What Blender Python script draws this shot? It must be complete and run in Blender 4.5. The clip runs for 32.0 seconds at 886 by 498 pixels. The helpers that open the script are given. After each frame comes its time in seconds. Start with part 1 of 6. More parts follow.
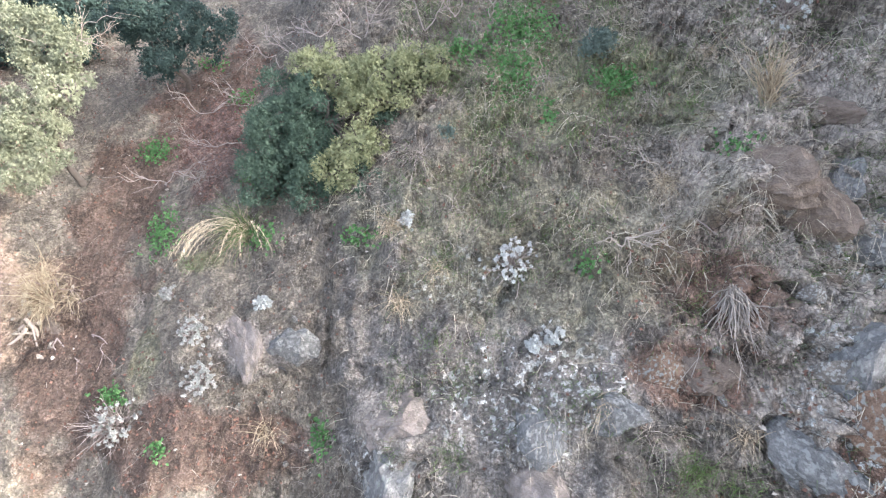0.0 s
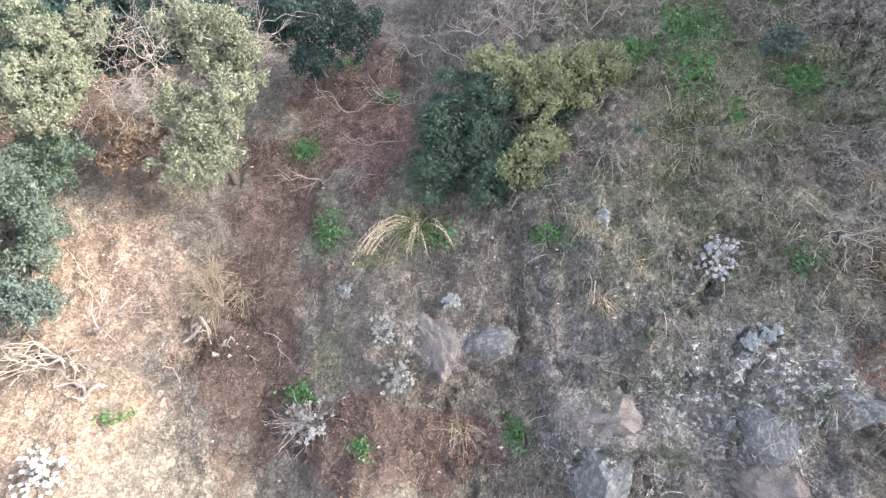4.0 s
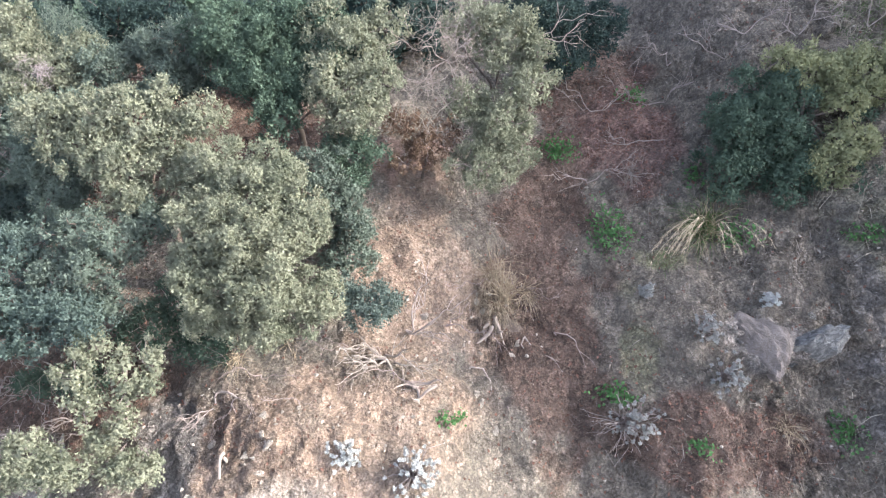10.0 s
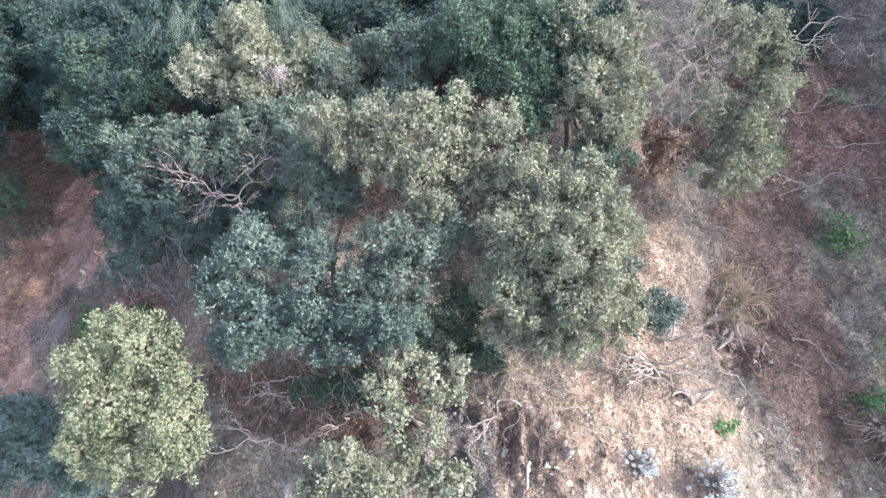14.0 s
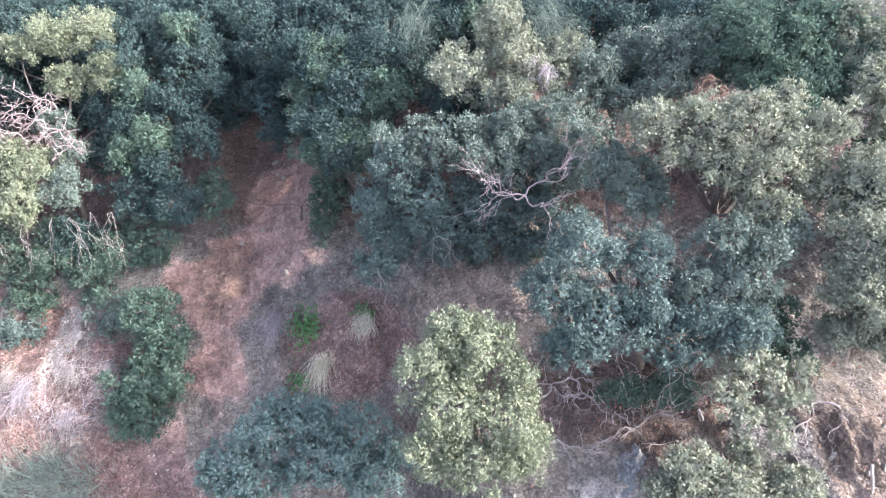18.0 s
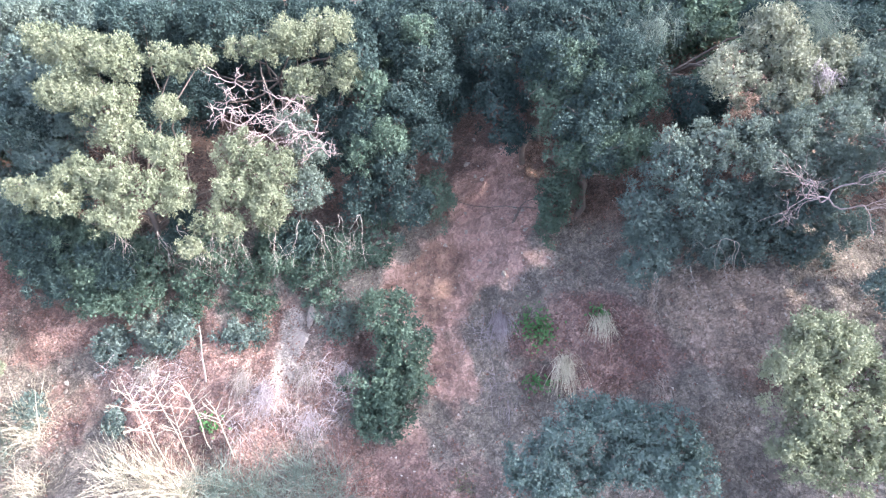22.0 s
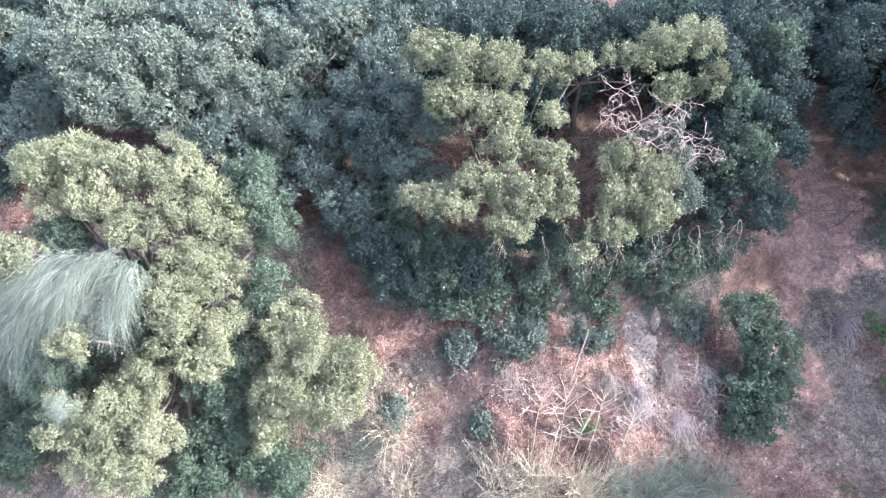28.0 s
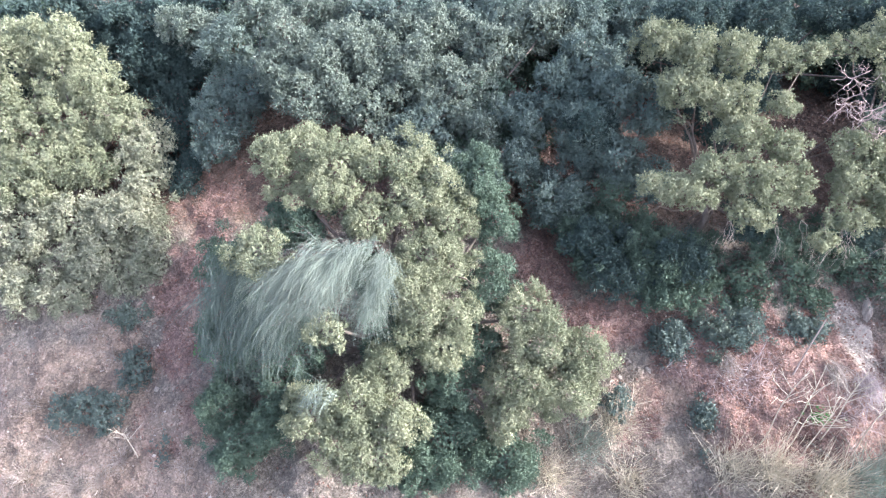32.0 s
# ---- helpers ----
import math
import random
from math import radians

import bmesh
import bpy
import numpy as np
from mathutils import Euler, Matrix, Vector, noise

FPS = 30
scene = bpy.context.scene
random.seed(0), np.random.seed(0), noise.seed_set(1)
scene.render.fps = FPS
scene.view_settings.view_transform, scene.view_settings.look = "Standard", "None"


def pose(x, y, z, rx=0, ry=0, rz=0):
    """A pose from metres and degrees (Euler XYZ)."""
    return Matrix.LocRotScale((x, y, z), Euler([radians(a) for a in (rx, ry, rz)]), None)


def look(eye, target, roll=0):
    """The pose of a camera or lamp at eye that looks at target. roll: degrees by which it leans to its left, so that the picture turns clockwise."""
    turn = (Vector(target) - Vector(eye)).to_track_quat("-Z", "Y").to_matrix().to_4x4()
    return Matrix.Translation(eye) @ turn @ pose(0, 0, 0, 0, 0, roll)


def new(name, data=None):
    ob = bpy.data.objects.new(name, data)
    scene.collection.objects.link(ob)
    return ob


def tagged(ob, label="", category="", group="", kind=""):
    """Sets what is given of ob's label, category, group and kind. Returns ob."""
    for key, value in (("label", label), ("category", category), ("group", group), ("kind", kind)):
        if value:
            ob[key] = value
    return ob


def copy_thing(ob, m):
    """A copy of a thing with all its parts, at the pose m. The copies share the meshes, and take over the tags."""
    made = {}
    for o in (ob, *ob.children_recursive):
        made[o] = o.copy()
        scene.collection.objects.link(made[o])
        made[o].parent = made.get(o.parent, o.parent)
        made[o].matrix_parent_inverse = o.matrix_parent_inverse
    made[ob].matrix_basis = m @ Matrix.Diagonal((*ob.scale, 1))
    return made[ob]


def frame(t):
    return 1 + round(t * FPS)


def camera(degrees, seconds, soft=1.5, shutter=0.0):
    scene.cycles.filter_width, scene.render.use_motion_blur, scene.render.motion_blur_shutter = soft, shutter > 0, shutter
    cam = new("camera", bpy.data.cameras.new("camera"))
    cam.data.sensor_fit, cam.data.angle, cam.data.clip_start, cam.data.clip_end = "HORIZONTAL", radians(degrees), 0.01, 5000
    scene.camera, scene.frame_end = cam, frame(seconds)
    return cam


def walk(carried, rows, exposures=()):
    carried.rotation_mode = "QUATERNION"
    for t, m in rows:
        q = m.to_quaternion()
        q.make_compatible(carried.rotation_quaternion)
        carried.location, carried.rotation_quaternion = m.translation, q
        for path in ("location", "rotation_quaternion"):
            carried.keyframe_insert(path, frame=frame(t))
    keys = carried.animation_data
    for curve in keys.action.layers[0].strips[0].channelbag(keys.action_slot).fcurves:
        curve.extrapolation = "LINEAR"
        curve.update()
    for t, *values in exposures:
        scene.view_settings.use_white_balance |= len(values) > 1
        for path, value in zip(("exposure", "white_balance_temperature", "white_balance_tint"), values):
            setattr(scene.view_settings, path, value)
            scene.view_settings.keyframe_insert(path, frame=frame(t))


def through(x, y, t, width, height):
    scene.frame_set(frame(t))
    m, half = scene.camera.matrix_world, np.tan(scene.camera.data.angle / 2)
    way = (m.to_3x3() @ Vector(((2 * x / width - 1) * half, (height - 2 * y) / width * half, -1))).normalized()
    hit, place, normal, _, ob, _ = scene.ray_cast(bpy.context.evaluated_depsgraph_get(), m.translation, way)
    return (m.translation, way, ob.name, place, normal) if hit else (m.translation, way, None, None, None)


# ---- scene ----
# a drone slides to the left along a wooded bank, looking slantwise down at it
EYE, TIP = 9.0, 35.0
cam = camera(73.0, 32.0, soft=1.25)
ROWS = [
    (0.0, 0.000, 0.000, 0.000, 0.00, 0.00, 0.00),
    (0.5, -0.338, -0.008, 0.008, 0.00, -0.02, 0.01),
    (1.0, -0.682, -0.016, 0.010, -0.02, -0.01, 0.01),
    (1.5, -1.026, -0.018, 0.003, -0.01, 0.03, 0.01),
    (2.0, -1.372, -0.018, -0.005, 0.01, 0.09, 0.00),
    (2.5, -1.732, -0.025, -0.012, -0.02, 0.12, -0.01),
    (4.5, -3.239, -0.025, -0.031, -0.14, -0.07, -0.02),
    (5.0, -3.626, -0.018, -0.032, -0.13, -0.10, -0.02),
    (5.5, -4.019, -0.011, -0.038, -0.14, -0.12, -0.05),
    (6.0, -4.409, -0.002, -0.032, -0.12, -0.18, -0.08),
    (6.5, -4.786, -0.004, -0.016, -0.02, -0.31, -0.02),
    (7.0, -5.165, 0.002, 0.001, 0.08, -0.44, -0.04),
    (7.5, -5.563, 0.010, 0.011, 0.02, -0.50, -0.03),
    (8.0, -5.953, 0.014, 0.013, 0.04, -0.48, 0.01),
    (8.5, -6.344, 0.008, 0.010, 0.10, -0.43, 0.10),
    (9.0, -6.752, -0.005, 0.004, 0.11, -0.34, 0.15),
    (9.5, -7.183, -0.013, 0.004, 0.02, -0.23, 0.26),
    (10.0, -7.632, -0.007, 0.000, -0.05, -0.13, 0.33),
    (10.5, -8.066, -0.002, -0.005, -0.02, -0.14, 0.32),
    (11.0, -8.523, -0.006, 0.006, -0.03, -0.22, 0.33),
    (11.5, -9.009, -0.010, 0.023, -0.13, -0.28, 0.34),
    (12.0, -9.508, -0.008, 0.092, -0.26, -0.45, 0.30),
    (12.5, -10.002, 0.008, 0.162, -0.23, -0.63, 0.26),
    (13.0, -10.502, 0.038, 0.204, -0.16, -0.77, 0.23),
    (13.5, -11.015, 0.060, 0.217, -0.10, -0.83, 0.23),
    (14.0, -11.531, 0.072, 0.228, -0.02, -0.88, 0.22),
    (14.5, -12.062, 0.088, 0.245, -0.01, -0.94, 0.21),
    (16.5, -14.235, 0.137, 0.218, -0.16, -0.89, 0.10),
    (17.0, -14.774, 0.157, 0.205, -0.13, -0.90, 0.10),
    (17.5, -15.299, 0.158, 0.224, -0.07, -0.85, 0.10),
    (18.0, -15.830, 0.161, 0.231, -0.02, -0.83, 0.06),
    (18.5, -16.382, 0.152, 0.236, -0.03, -0.80, 0.04),
    (19.0, -16.962, 0.149, 0.239, -0.11, -0.81, 0.03),
    (19.5, -17.565, 0.145, 0.230, -0.29, -0.78, 0.03),
    (20.0, -18.173, 0.146, 0.219, -0.48, -0.70, -0.01),
    (20.5, -18.765, 0.154, 0.211, -0.59, -0.66, -0.04),
    (21.0, -19.339, 0.148, 0.218, -0.59, -0.73, 0.03),
    (21.5, -19.913, 0.155, 0.241, -0.60, -0.84, 0.07),
    (22.0, -20.504, 0.150, 0.289, -0.66, -0.91, 0.13),
    (22.5, -21.126, 0.147, 0.361, -0.82, -1.06, 0.16),
    (23.0, -21.729, 0.137, 0.398, -0.90, -1.17, 0.17),
    (23.5, -22.320, 0.138, 0.403, -0.95, -1.18, 0.16),
    (24.0, -22.916, 0.125, 0.392, -1.03, -1.15, 0.20),
    (24.5, -23.515, 0.117, 0.403, -1.11, -1.20, 0.21),
    (25.0, -24.108, 0.125, 0.420, -1.19, -1.27, 0.22),
    (25.5, -24.698, 0.130, 0.431, -1.19, -1.31, 0.25),
    (27.5, -27.053, 0.116, 0.477, -1.04, -1.32, 0.19),
    (28.0, -27.639, 0.121, 0.482, -1.05, -1.34, 0.19),
    (28.5, -28.213, 0.129, 0.475, -1.05, -1.31, 0.18),
    (29.0, -28.753, 0.136, 0.457, -0.94, -1.23, 0.23),
    (29.5, -29.265, 0.144, 0.419, -0.73, -1.16, 0.32),
    (30.0, -29.781, 0.160, 0.393, -0.57, -1.11, 0.38),
    (30.5, -30.325, 0.157, 0.383, -0.76, -1.08, 0.39),
    (31.0, -30.874, 0.153, 0.366, -0.79, -1.05, 0.36),
    (31.5, -31.407, 0.153, 0.303, -0.80, -0.94, 0.39),
    (32.0, -31.926, 0.152, 0.221, -0.78, -0.83, 0.40),
]
EXPOSURES = [(0.0, 3.2, 6250, 9), (6.0, 2.74, 6150, 10), (10.0, 2.55, 5950, 11), (14.0, 2.8, 5750, 12), (17.0, 2.97, 5700, 15), (20.0, 3.38, 5600, 17), (25.0, 3.33, 5700, 18), (32.0, 3.12, 5750, 17)]
walk(cam, [(t, pose(0, 0, EYE, -TIP, 0, 0) @ pose(x, y, z, 90 + pitch, roll, yaw)) for t, x, y, z, yaw, pitch, roll in ROWS], EXPOSURES)

# ---- light ----
TO_SUN = Vector((0.87, -0.12, 0.50)).normalized()
sky = bpy.data.worlds.new("sky")
sky.use_nodes = True
scene.world = sky
sky_tex = sky.node_tree.nodes.new("ShaderNodeTexSky")
sky_tex.sky_type, sky_tex.sun_disc = "NISHITA", False
sky_tex.sun_elevation, sky_tex.sun_rotation = math.asin(TO_SUN.z), math.atan2(TO_SUN.x, TO_SUN.y)
sky_tex.air_density, sky_tex.dust_density, sky_tex.ozone_density = 0.6, 4.0, 0.3
sky.node_tree.nodes["Background"].inputs["Strength"].default_value = 0.132
haze = sky.node_tree.nodes.new("ShaderNodeHueSaturation")
haze.inputs["Saturation"].default_value = 0.6
sky.node_tree.links.new(sky_tex.outputs[0], haze.inputs["Color"])
sky.node_tree.links.new(haze.outputs[0], sky.node_tree.nodes["Background"].inputs["Color"])
sun = new("sun", bpy.data.lights.new("sun", "SUN"))
sun.data.energy, sun.data.angle, sun.data.color = 1.08, radians(1.5), (1.0, 0.88, 0.68)
sun.matrix_world = look(TO_SUN * 60, (0, 0, 0))

# ---- the lie of the land ----
# u: metres along the hillside; v, d: metres up and into the hillside, in a frame tipped by TIP degrees
CT, ST = math.cos(radians(TIP)), math.sin(radians(TIP))


def world(u, v, d):
    """A place in the world from the hillside's own axes."""
    return np.stack([u + 0 * d, d * CT + v * ST, EYE + v * CT - d * ST], -1)


def lattice(ix, iy, k):
    h = (ix * 374761393 + iy * 668265263 + k * 974711) & 0x7FFFFFFF
    h = ((h ^ (h >> 13)) * 1274126177) & 0x7FFFFFFF
    return ((h ^ (h >> 16)) & 0xFFFF) / 32767.5 - 1.0


def grain(x, y, k=0):
    """Smooth noise from -1 to 1."""
    ix, iy = np.floor(x).astype(np.int64), np.floor(y).astype(np.int64)
    fx, fy = x - ix, y - iy
    fx, fy = fx * fx * (3 - 2 * fx), fy * fy * (3 - 2 * fy)
    a = lattice(ix, iy, k) * (1 - fx) + lattice(ix + 1, iy, k) * fx
    b = lattice(ix, iy + 1, k) * (1 - fx) + lattice(ix + 1, iy + 1, k) * fx
    return a * (1 - fy) + b * fy


def rough(x, y, k=0, octaves=4):
    total, size = 0.0, 1.0
    for o in range(octaves):
        total = total + size * grain(x / size, y / size, k + o)
        size *= 0.5
    return total


def soft_step(x):
    x = np.clip(x, 0, 1)
    return x * x * (3 - 2 * x)


def fray(u, v):
    """The unevenness of the edges of patches."""
    return rough(u * 1.7, v * 1.7, 31, 5)


def patch(u, v, cu, cv, ru, rv, ragged=0.35, edge=0.0):
    """1 inside an uneven round patch of ground, 0 outside."""
    r = np.hypot((u - cu) / ru, (v - cv) / rv) + ragged * edge
    return soft_step((1.3 - r) / 0.75)


# stations along the hillside: u, depth at v = 0, gain of depth with v
# the last two shape an unseen spur, added to keep sun off the crag
STATIONS = [(-46, 15.5, 0.24), (-40, 14.3, 0.27), (-34, 13.54, 0.44), (-29, 13.3, 0.34), (-24, 13.1, 0.56), (-20.5, 13.25, 0.49),
            (-17.5, 12.3, 0.46), (-14.5, 10.3, 0.47), (-12, 10.4, 0.75), (-10, 9.6, 0.67), (-8.2, 9.8, 0.63), (-6.8, 10.4, 0.52), (-5.4, 10.43, 0.45),
            (-3.8, 9.86, 0.52), (-2, 9.29, 0.24), (0, 8.47, 0.26), (2.5, 7.94, 0.37), (5, 6.98, 0.40), (9, 3.7, -0.17), (14, 2.0, -0.33)]


def along(u, column):
    us = np.array([s[0] for s in STATIONS], float)
    vs = np.array([s[column] for s in STATIONS], float)
    i = np.clip(np.searchsorted(us, u) - 1, 0, len(us) - 2)
    f = soft_step((u - us[i]) / (us[i + 1] - us[i]))
    return vs[i] * (1 - f) + vs[i + 1] * f


def lay(u, v):
    """Depth of the bare slope, with no fine relief."""
    base, gain = along(u, 1), along(u, 2)
    vv = np.clip(v, -6.0, 6.5)
    # steeper at the right, so the unseen upper bank blocks more sun
    steep = soft_step((u - 3.0) / 7.0)
    d = base + gain * vv + (0.32 - 0.42 * steep) * np.log1p(np.exp((vv - 1.6) * 2)) / 2
    d = d + np.maximum(v - 6.5, 0) * 0.75
    low = np.maximum(-6.0 - v, 0)
    # the folds of the bank even out below it
    d = d + (8.9 - d) * soft_step(low / 5.0) * soft_step((9.0 - u) / 6.0)
    return d - low * (CT / ST) * soft_step(low / 3 + 0.25)


def chunks(x, y, k=0):
    """Broken rock: flat, tilted faces, one to a cell."""
    ix, iy = np.floor(x).astype(np.int64), np.floor(y).astype(np.int64)
    best, face = np.full(np.shape(x), 9.0), np.zeros(np.shape(x))
    for i in (-1, 0, 1):
        for j in (-1, 0, 1):
            a, b = ix + i, iy + j
            ox, oy = x - a - 0.5 - 0.45 * lattice(a, b, k), y - b - 0.5 - 0.45 * lattice(a, b, k + 1)
            r = ox * ox + oy * oy
            f = 0.6 * lattice(a, b, k + 2) + 0.9 * ox * lattice(a, b, k + 3) + 0.9 * oy * lattice(a, b, k + 4)
            face = np.where(r < best, f, face)
            best = np.minimum(best, r)
    return face


def craggy(u, v):
    """How rocky the slope is, 0 to 1."""
    e = fray(u, v)
    c = 0.55 * soft_step((u + 5.0) / 3.0) + 0.45 * soft_step((u - 2.4) / 1.2)
    c = np.maximum(c, 0.5 * patch(u, v, -10.8, -2.9, 2.4, 1.0, 0.35, e))
    c = np.maximum(c, 0.8 * patch(u, v, -6.7, -1.3, 0.6, 0.7, 0.35, e))
    return np.maximum(c, 0.14)


# clefts in the rock: from, to, half width, depth
CLEFTS = [(4.56, 1.54, 4.63, 0.94, 0.04, 0.3), (3.96, 1.06, 4.14, 0.31, 0.04, 0.2), (4.17, -0.50, 4.20, -1.08, 0.06, 0.3), (4.73, -1.65, 4.63, -2.17, 0.04, 0.22), (4.26, 0.52, 4.37, 0.01, 0.03, 0.2), (4.78, 1.87, 4.89, 1.50, 0.05, 0.25)]


def cleft(u, v, u0, v0, u1, v1, wide, deep):
    """An uneven crack from one place to another, in metres into the hill."""
    du, dv = u1 - u0, v1 - v0
    t = np.clip(((u - u0) * du + (v - v0) * dv) / (du * du + dv * dv), -0.1, 1.1)
    r = np.hypot(u - u0 - t * du, v - v0 - t * dv) + 0.055 * rough(u * 9, v * 9, 41, 3)
    return deep * soft_step((1.5 * wide - r) / wide)


def relief(u, v):
    """Bumps, ledges and broken rock of the slope, in metres towards the eye."""
    crag, e = craggy(u, v), fray(u, v)
    r = 0.20 * rough(u * 0.8, v * 0.8, 3, 3) + 0.05 * rough(u * 2.6 + 0.8 * v, v * 2.2, 9, 4)
    x, y = u + 0.25 * rough(u * 1.5, v * 1.5, 51, 3), v + 0.25 * rough(u * 1.5, v * 1.5, 61, 3)
    r = r + 0.19 * crag * chunks(x * 1.7 + 0.9 * y, y * 2.3 - 0.5 * x, 70) + 0.13 * crag * chunks(x * 4.6 + y, y * 5.4, 80) + (0.02 + 0.035 * crag) * chunks(x * 11, y * 12, 90)
    r = r + 0.02 * rough(u * 9, v * 9, 23, 3) + 0.20 * soft_step((u - 2.6) / 1.4) * chunks(x * 1.1 + 0.4 * y, y * 1.25 - 0.3 * x, 110)
    # the pale boulder, the lichen rock and the cracked corner at the foot of the crag
    r = r + 0.34 * patch(u, v, -0.85, -2.6, 0.6, 0.6, 0.2, e) + 0.16 * patch(u, v, -1.45, -0.8, 0.30, 1.3, 0.2, e) + 0.28 * patch(u, v, 4.6, -2.1, 0.7, 1.4, 0.2, e)
    r = r + 0.30 * patch(u, v, 4.0, 1.1, 0.8, 0.9, 0.25, e) + 0.15 * patch(u, v, -2.6, -1.4, 0.9, 0.5, 0.3, e)
    for c in CLEFTS:
        r = r - cleft(u, v, *c)
    # the bank cut by the red slide: a low wall along its upper left edge
    edge = (u + 21.42) * 0.73 - (v + 0.62) * 0.68 + 0.10 * e
    r = r + 0.38 * soft_step(0.5 - edge / 0.16) * soft_step((v + 1.6) / 0.8) * soft_step((2.4 - v) / 1.2) * soft_step((edge + 2.2) / 2.0)
    # no fine relief far off, above and below the bank
    return r * (0.05 + 0.95 * soft_step((v + 9.5) / 3.5) * soft_step((10.5 - v) / 4.0))


def ground(u, v):
    u, v = np.asarray(u, float), np.asarray(v, float)
    return lay(u, v) - relief(u, v)


def ground_place(u, v, lift=0.0):
    p = world(np.asarray(u, float), np.asarray(v, float), ground(u, v))
    return p + np.array([0, 0, lift])


def under(x, y):
    """u, v of the ground straight above or below a place."""
    v = np.linspace(-8, 14, 400)
    yy = ground(np.full(400, float(x)), v) * CT + v * ST
    return float(x), float(np.interp(y, yy, v))



# ---- materials ----
def material(name, rough_ness=0.9):
    m = bpy.data.materials.new(name)
    m.use_nodes = True
    nodes, links = m.node_tree.nodes, m.node_tree.links
    bsdf = nodes["Principled BSDF"]
    bsdf.inputs["Roughness"].default_value = rough_ness
    bsdf.inputs["Specular IOR Level"].default_value = 0.25
    return m, nodes, links, bsdf


def noise_node(nodes, links, scale, detail=4.0, coords=None):
    n = nodes.new("ShaderNodeTexNoise")
    n.inputs["Scale"].default_value, n.inputs["Detail"].default_value = scale, detail
    if coords is not None:
        links.new(coords, n.inputs["Vector"])
    return n


def ramp(nodes, links, factor, stops):
    r = nodes.new("ShaderNodeValToRGB")
    while len(r.color_ramp.elements) < len(stops):
        r.color_ramp.elements.new(0.5)
    for e, (p, c) in zip(r.color_ramp.elements, stops):
        e.position, e.color = p, (*c, 1)
    links.new(factor, r.inputs[0])
    return r.outputs[0]


def mixed(nodes, links, factor, a, b, kind="MIX"):
    n = nodes.new("ShaderNodeMix")
    n.data_type, n.blend_type = "RGBA", kind
    for socket, value in ((n.inputs[0], factor), (n.inputs[6], a), (n.inputs[7], b)):
        if isinstance(value, bpy.types.NodeSocket):
            links.new(value, socket)
        elif isinstance(value, (int, float)):
            socket.default_value = value
        else:
            socket.default_value = (*value, 1)
    return n.outputs[2]


def maths(nodes, links, kind, a, b=None):
    n = nodes.new("ShaderNodeMath")
    n.operation = kind
    for socket, value in zip(n.inputs, (a, b)):
        if isinstance(value, bpy.types.NodeSocket):
            links.new(value, socket)
        elif value is not None:
            socket.default_value = value
    return n.outputs[0]


def bumped(nodes, links, bsdf, height, strength, distance):
    b = nodes.new("ShaderNodeBump")
    b.inputs["Strength"].default_value, b.inputs["Distance"].default_value = strength, distance
    links.new(height, b.inputs["Height"])
    links.new(b.outputs[0], bsdf.inputs["Normal"])


def leaf_material(name, dark, light, gold=None, through=0.24):
    """Leaves of one bush: tint from leaf to leaf, and from bough to bough."""
    m, nodes, links, bsdf = material(name, 0.75)
    isle = nodes.new("ShaderNodeNewGeometry").outputs["Random Per Island"]
    coords = nodes.new("ShaderNodeTexCoord").outputs["Object"]
    bough = noise_node(nodes, links, 1.6, 4.0, coords).outputs[0]
    both = maths(nodes, links, "ADD", maths(nodes, links, "MULTIPLY", isle, 0.11), maths(nodes, links, "MULTIPLY", bough, 0.9))
    stops = [(0.18, dark), (0.78, light)] + ([(0.95, gold)] if gold else [])
    colour = ramp(nodes, links, both, stops)
    links.new(colour, bsdf.inputs["Base Color"])
    bsdf.inputs["Specular IOR Level"].default_value = 0.1
    glow = nodes.new("ShaderNodeBsdfTranslucent")
    links.new(colour, glow.inputs["Color"])
    mix = nodes.new("ShaderNodeMixShader")
    mix.inputs[0].default_value = through
    links.new(bsdf.outputs[0], mix.inputs[1])
    links.new(glow.outputs[0], mix.inputs[2])
    links.new(mix.outputs[0], nodes["Material Output"].inputs[0])
    return m


def fibre_material(name, dark, light, roughness=0.8):
    """Dry grass, twigs and bark: one tint a blade, streaked."""
    m, nodes, links, bsdf = material(name, roughness)
    isle = nodes.new("ShaderNodeNewGeometry").outputs["Random Per Island"]
    coords = nodes.new("ShaderNodeTexCoord").outputs["Object"]
    streak = noise_node(nodes, links, 14.0, 5.0, coords).outputs[0]
    both = maths(nodes, links, "ADD", maths(nodes, links, "MULTIPLY", isle, 0.5), maths(nodes, links, "MULTIPLY", streak, 0.55))
    links.new(ramp(nodes, links, both, [(0.2, dark), (0.85, light)]), bsdf.inputs["Base Color"])
    bumped(nodes, links, bsdf, streak, 0.4, 0.01)
    return m


def stone_material(name, dark, light, lichen=None):
    m, nodes, links, bsdf = material(name, 0.92)
    coords = nodes.new("ShaderNodeTexCoord").outputs["Object"]
    big, fine = noise_node(nodes, links, 3.0, 6.0, coords).outputs[0], noise_node(nodes, links, 22.0, 6.0, coords).outputs[0]
    colour = mixed(nodes, links, 0.5, ramp(nodes, links, big, [(0.38, dark), (0.62, light)]), ramp(nodes, links, fine, [(0.38, dark), (0.62, light)]))
    if lichen:
        spots = ramp(nodes, links, noise_node(nodes, links, 7.0, 5.0, coords).outputs[0], [(0.52, (0, 0, 0)), (0.6, (1, 1, 1))])
        colour = mixed(nodes, links, spots, colour, lichen)
    links.new(colour, bsdf.inputs["Base Color"])
    bumped(nodes, links, bsdf, maths(nodes, links, "ADD", big, fine), 0.8, 0.03)
    return m


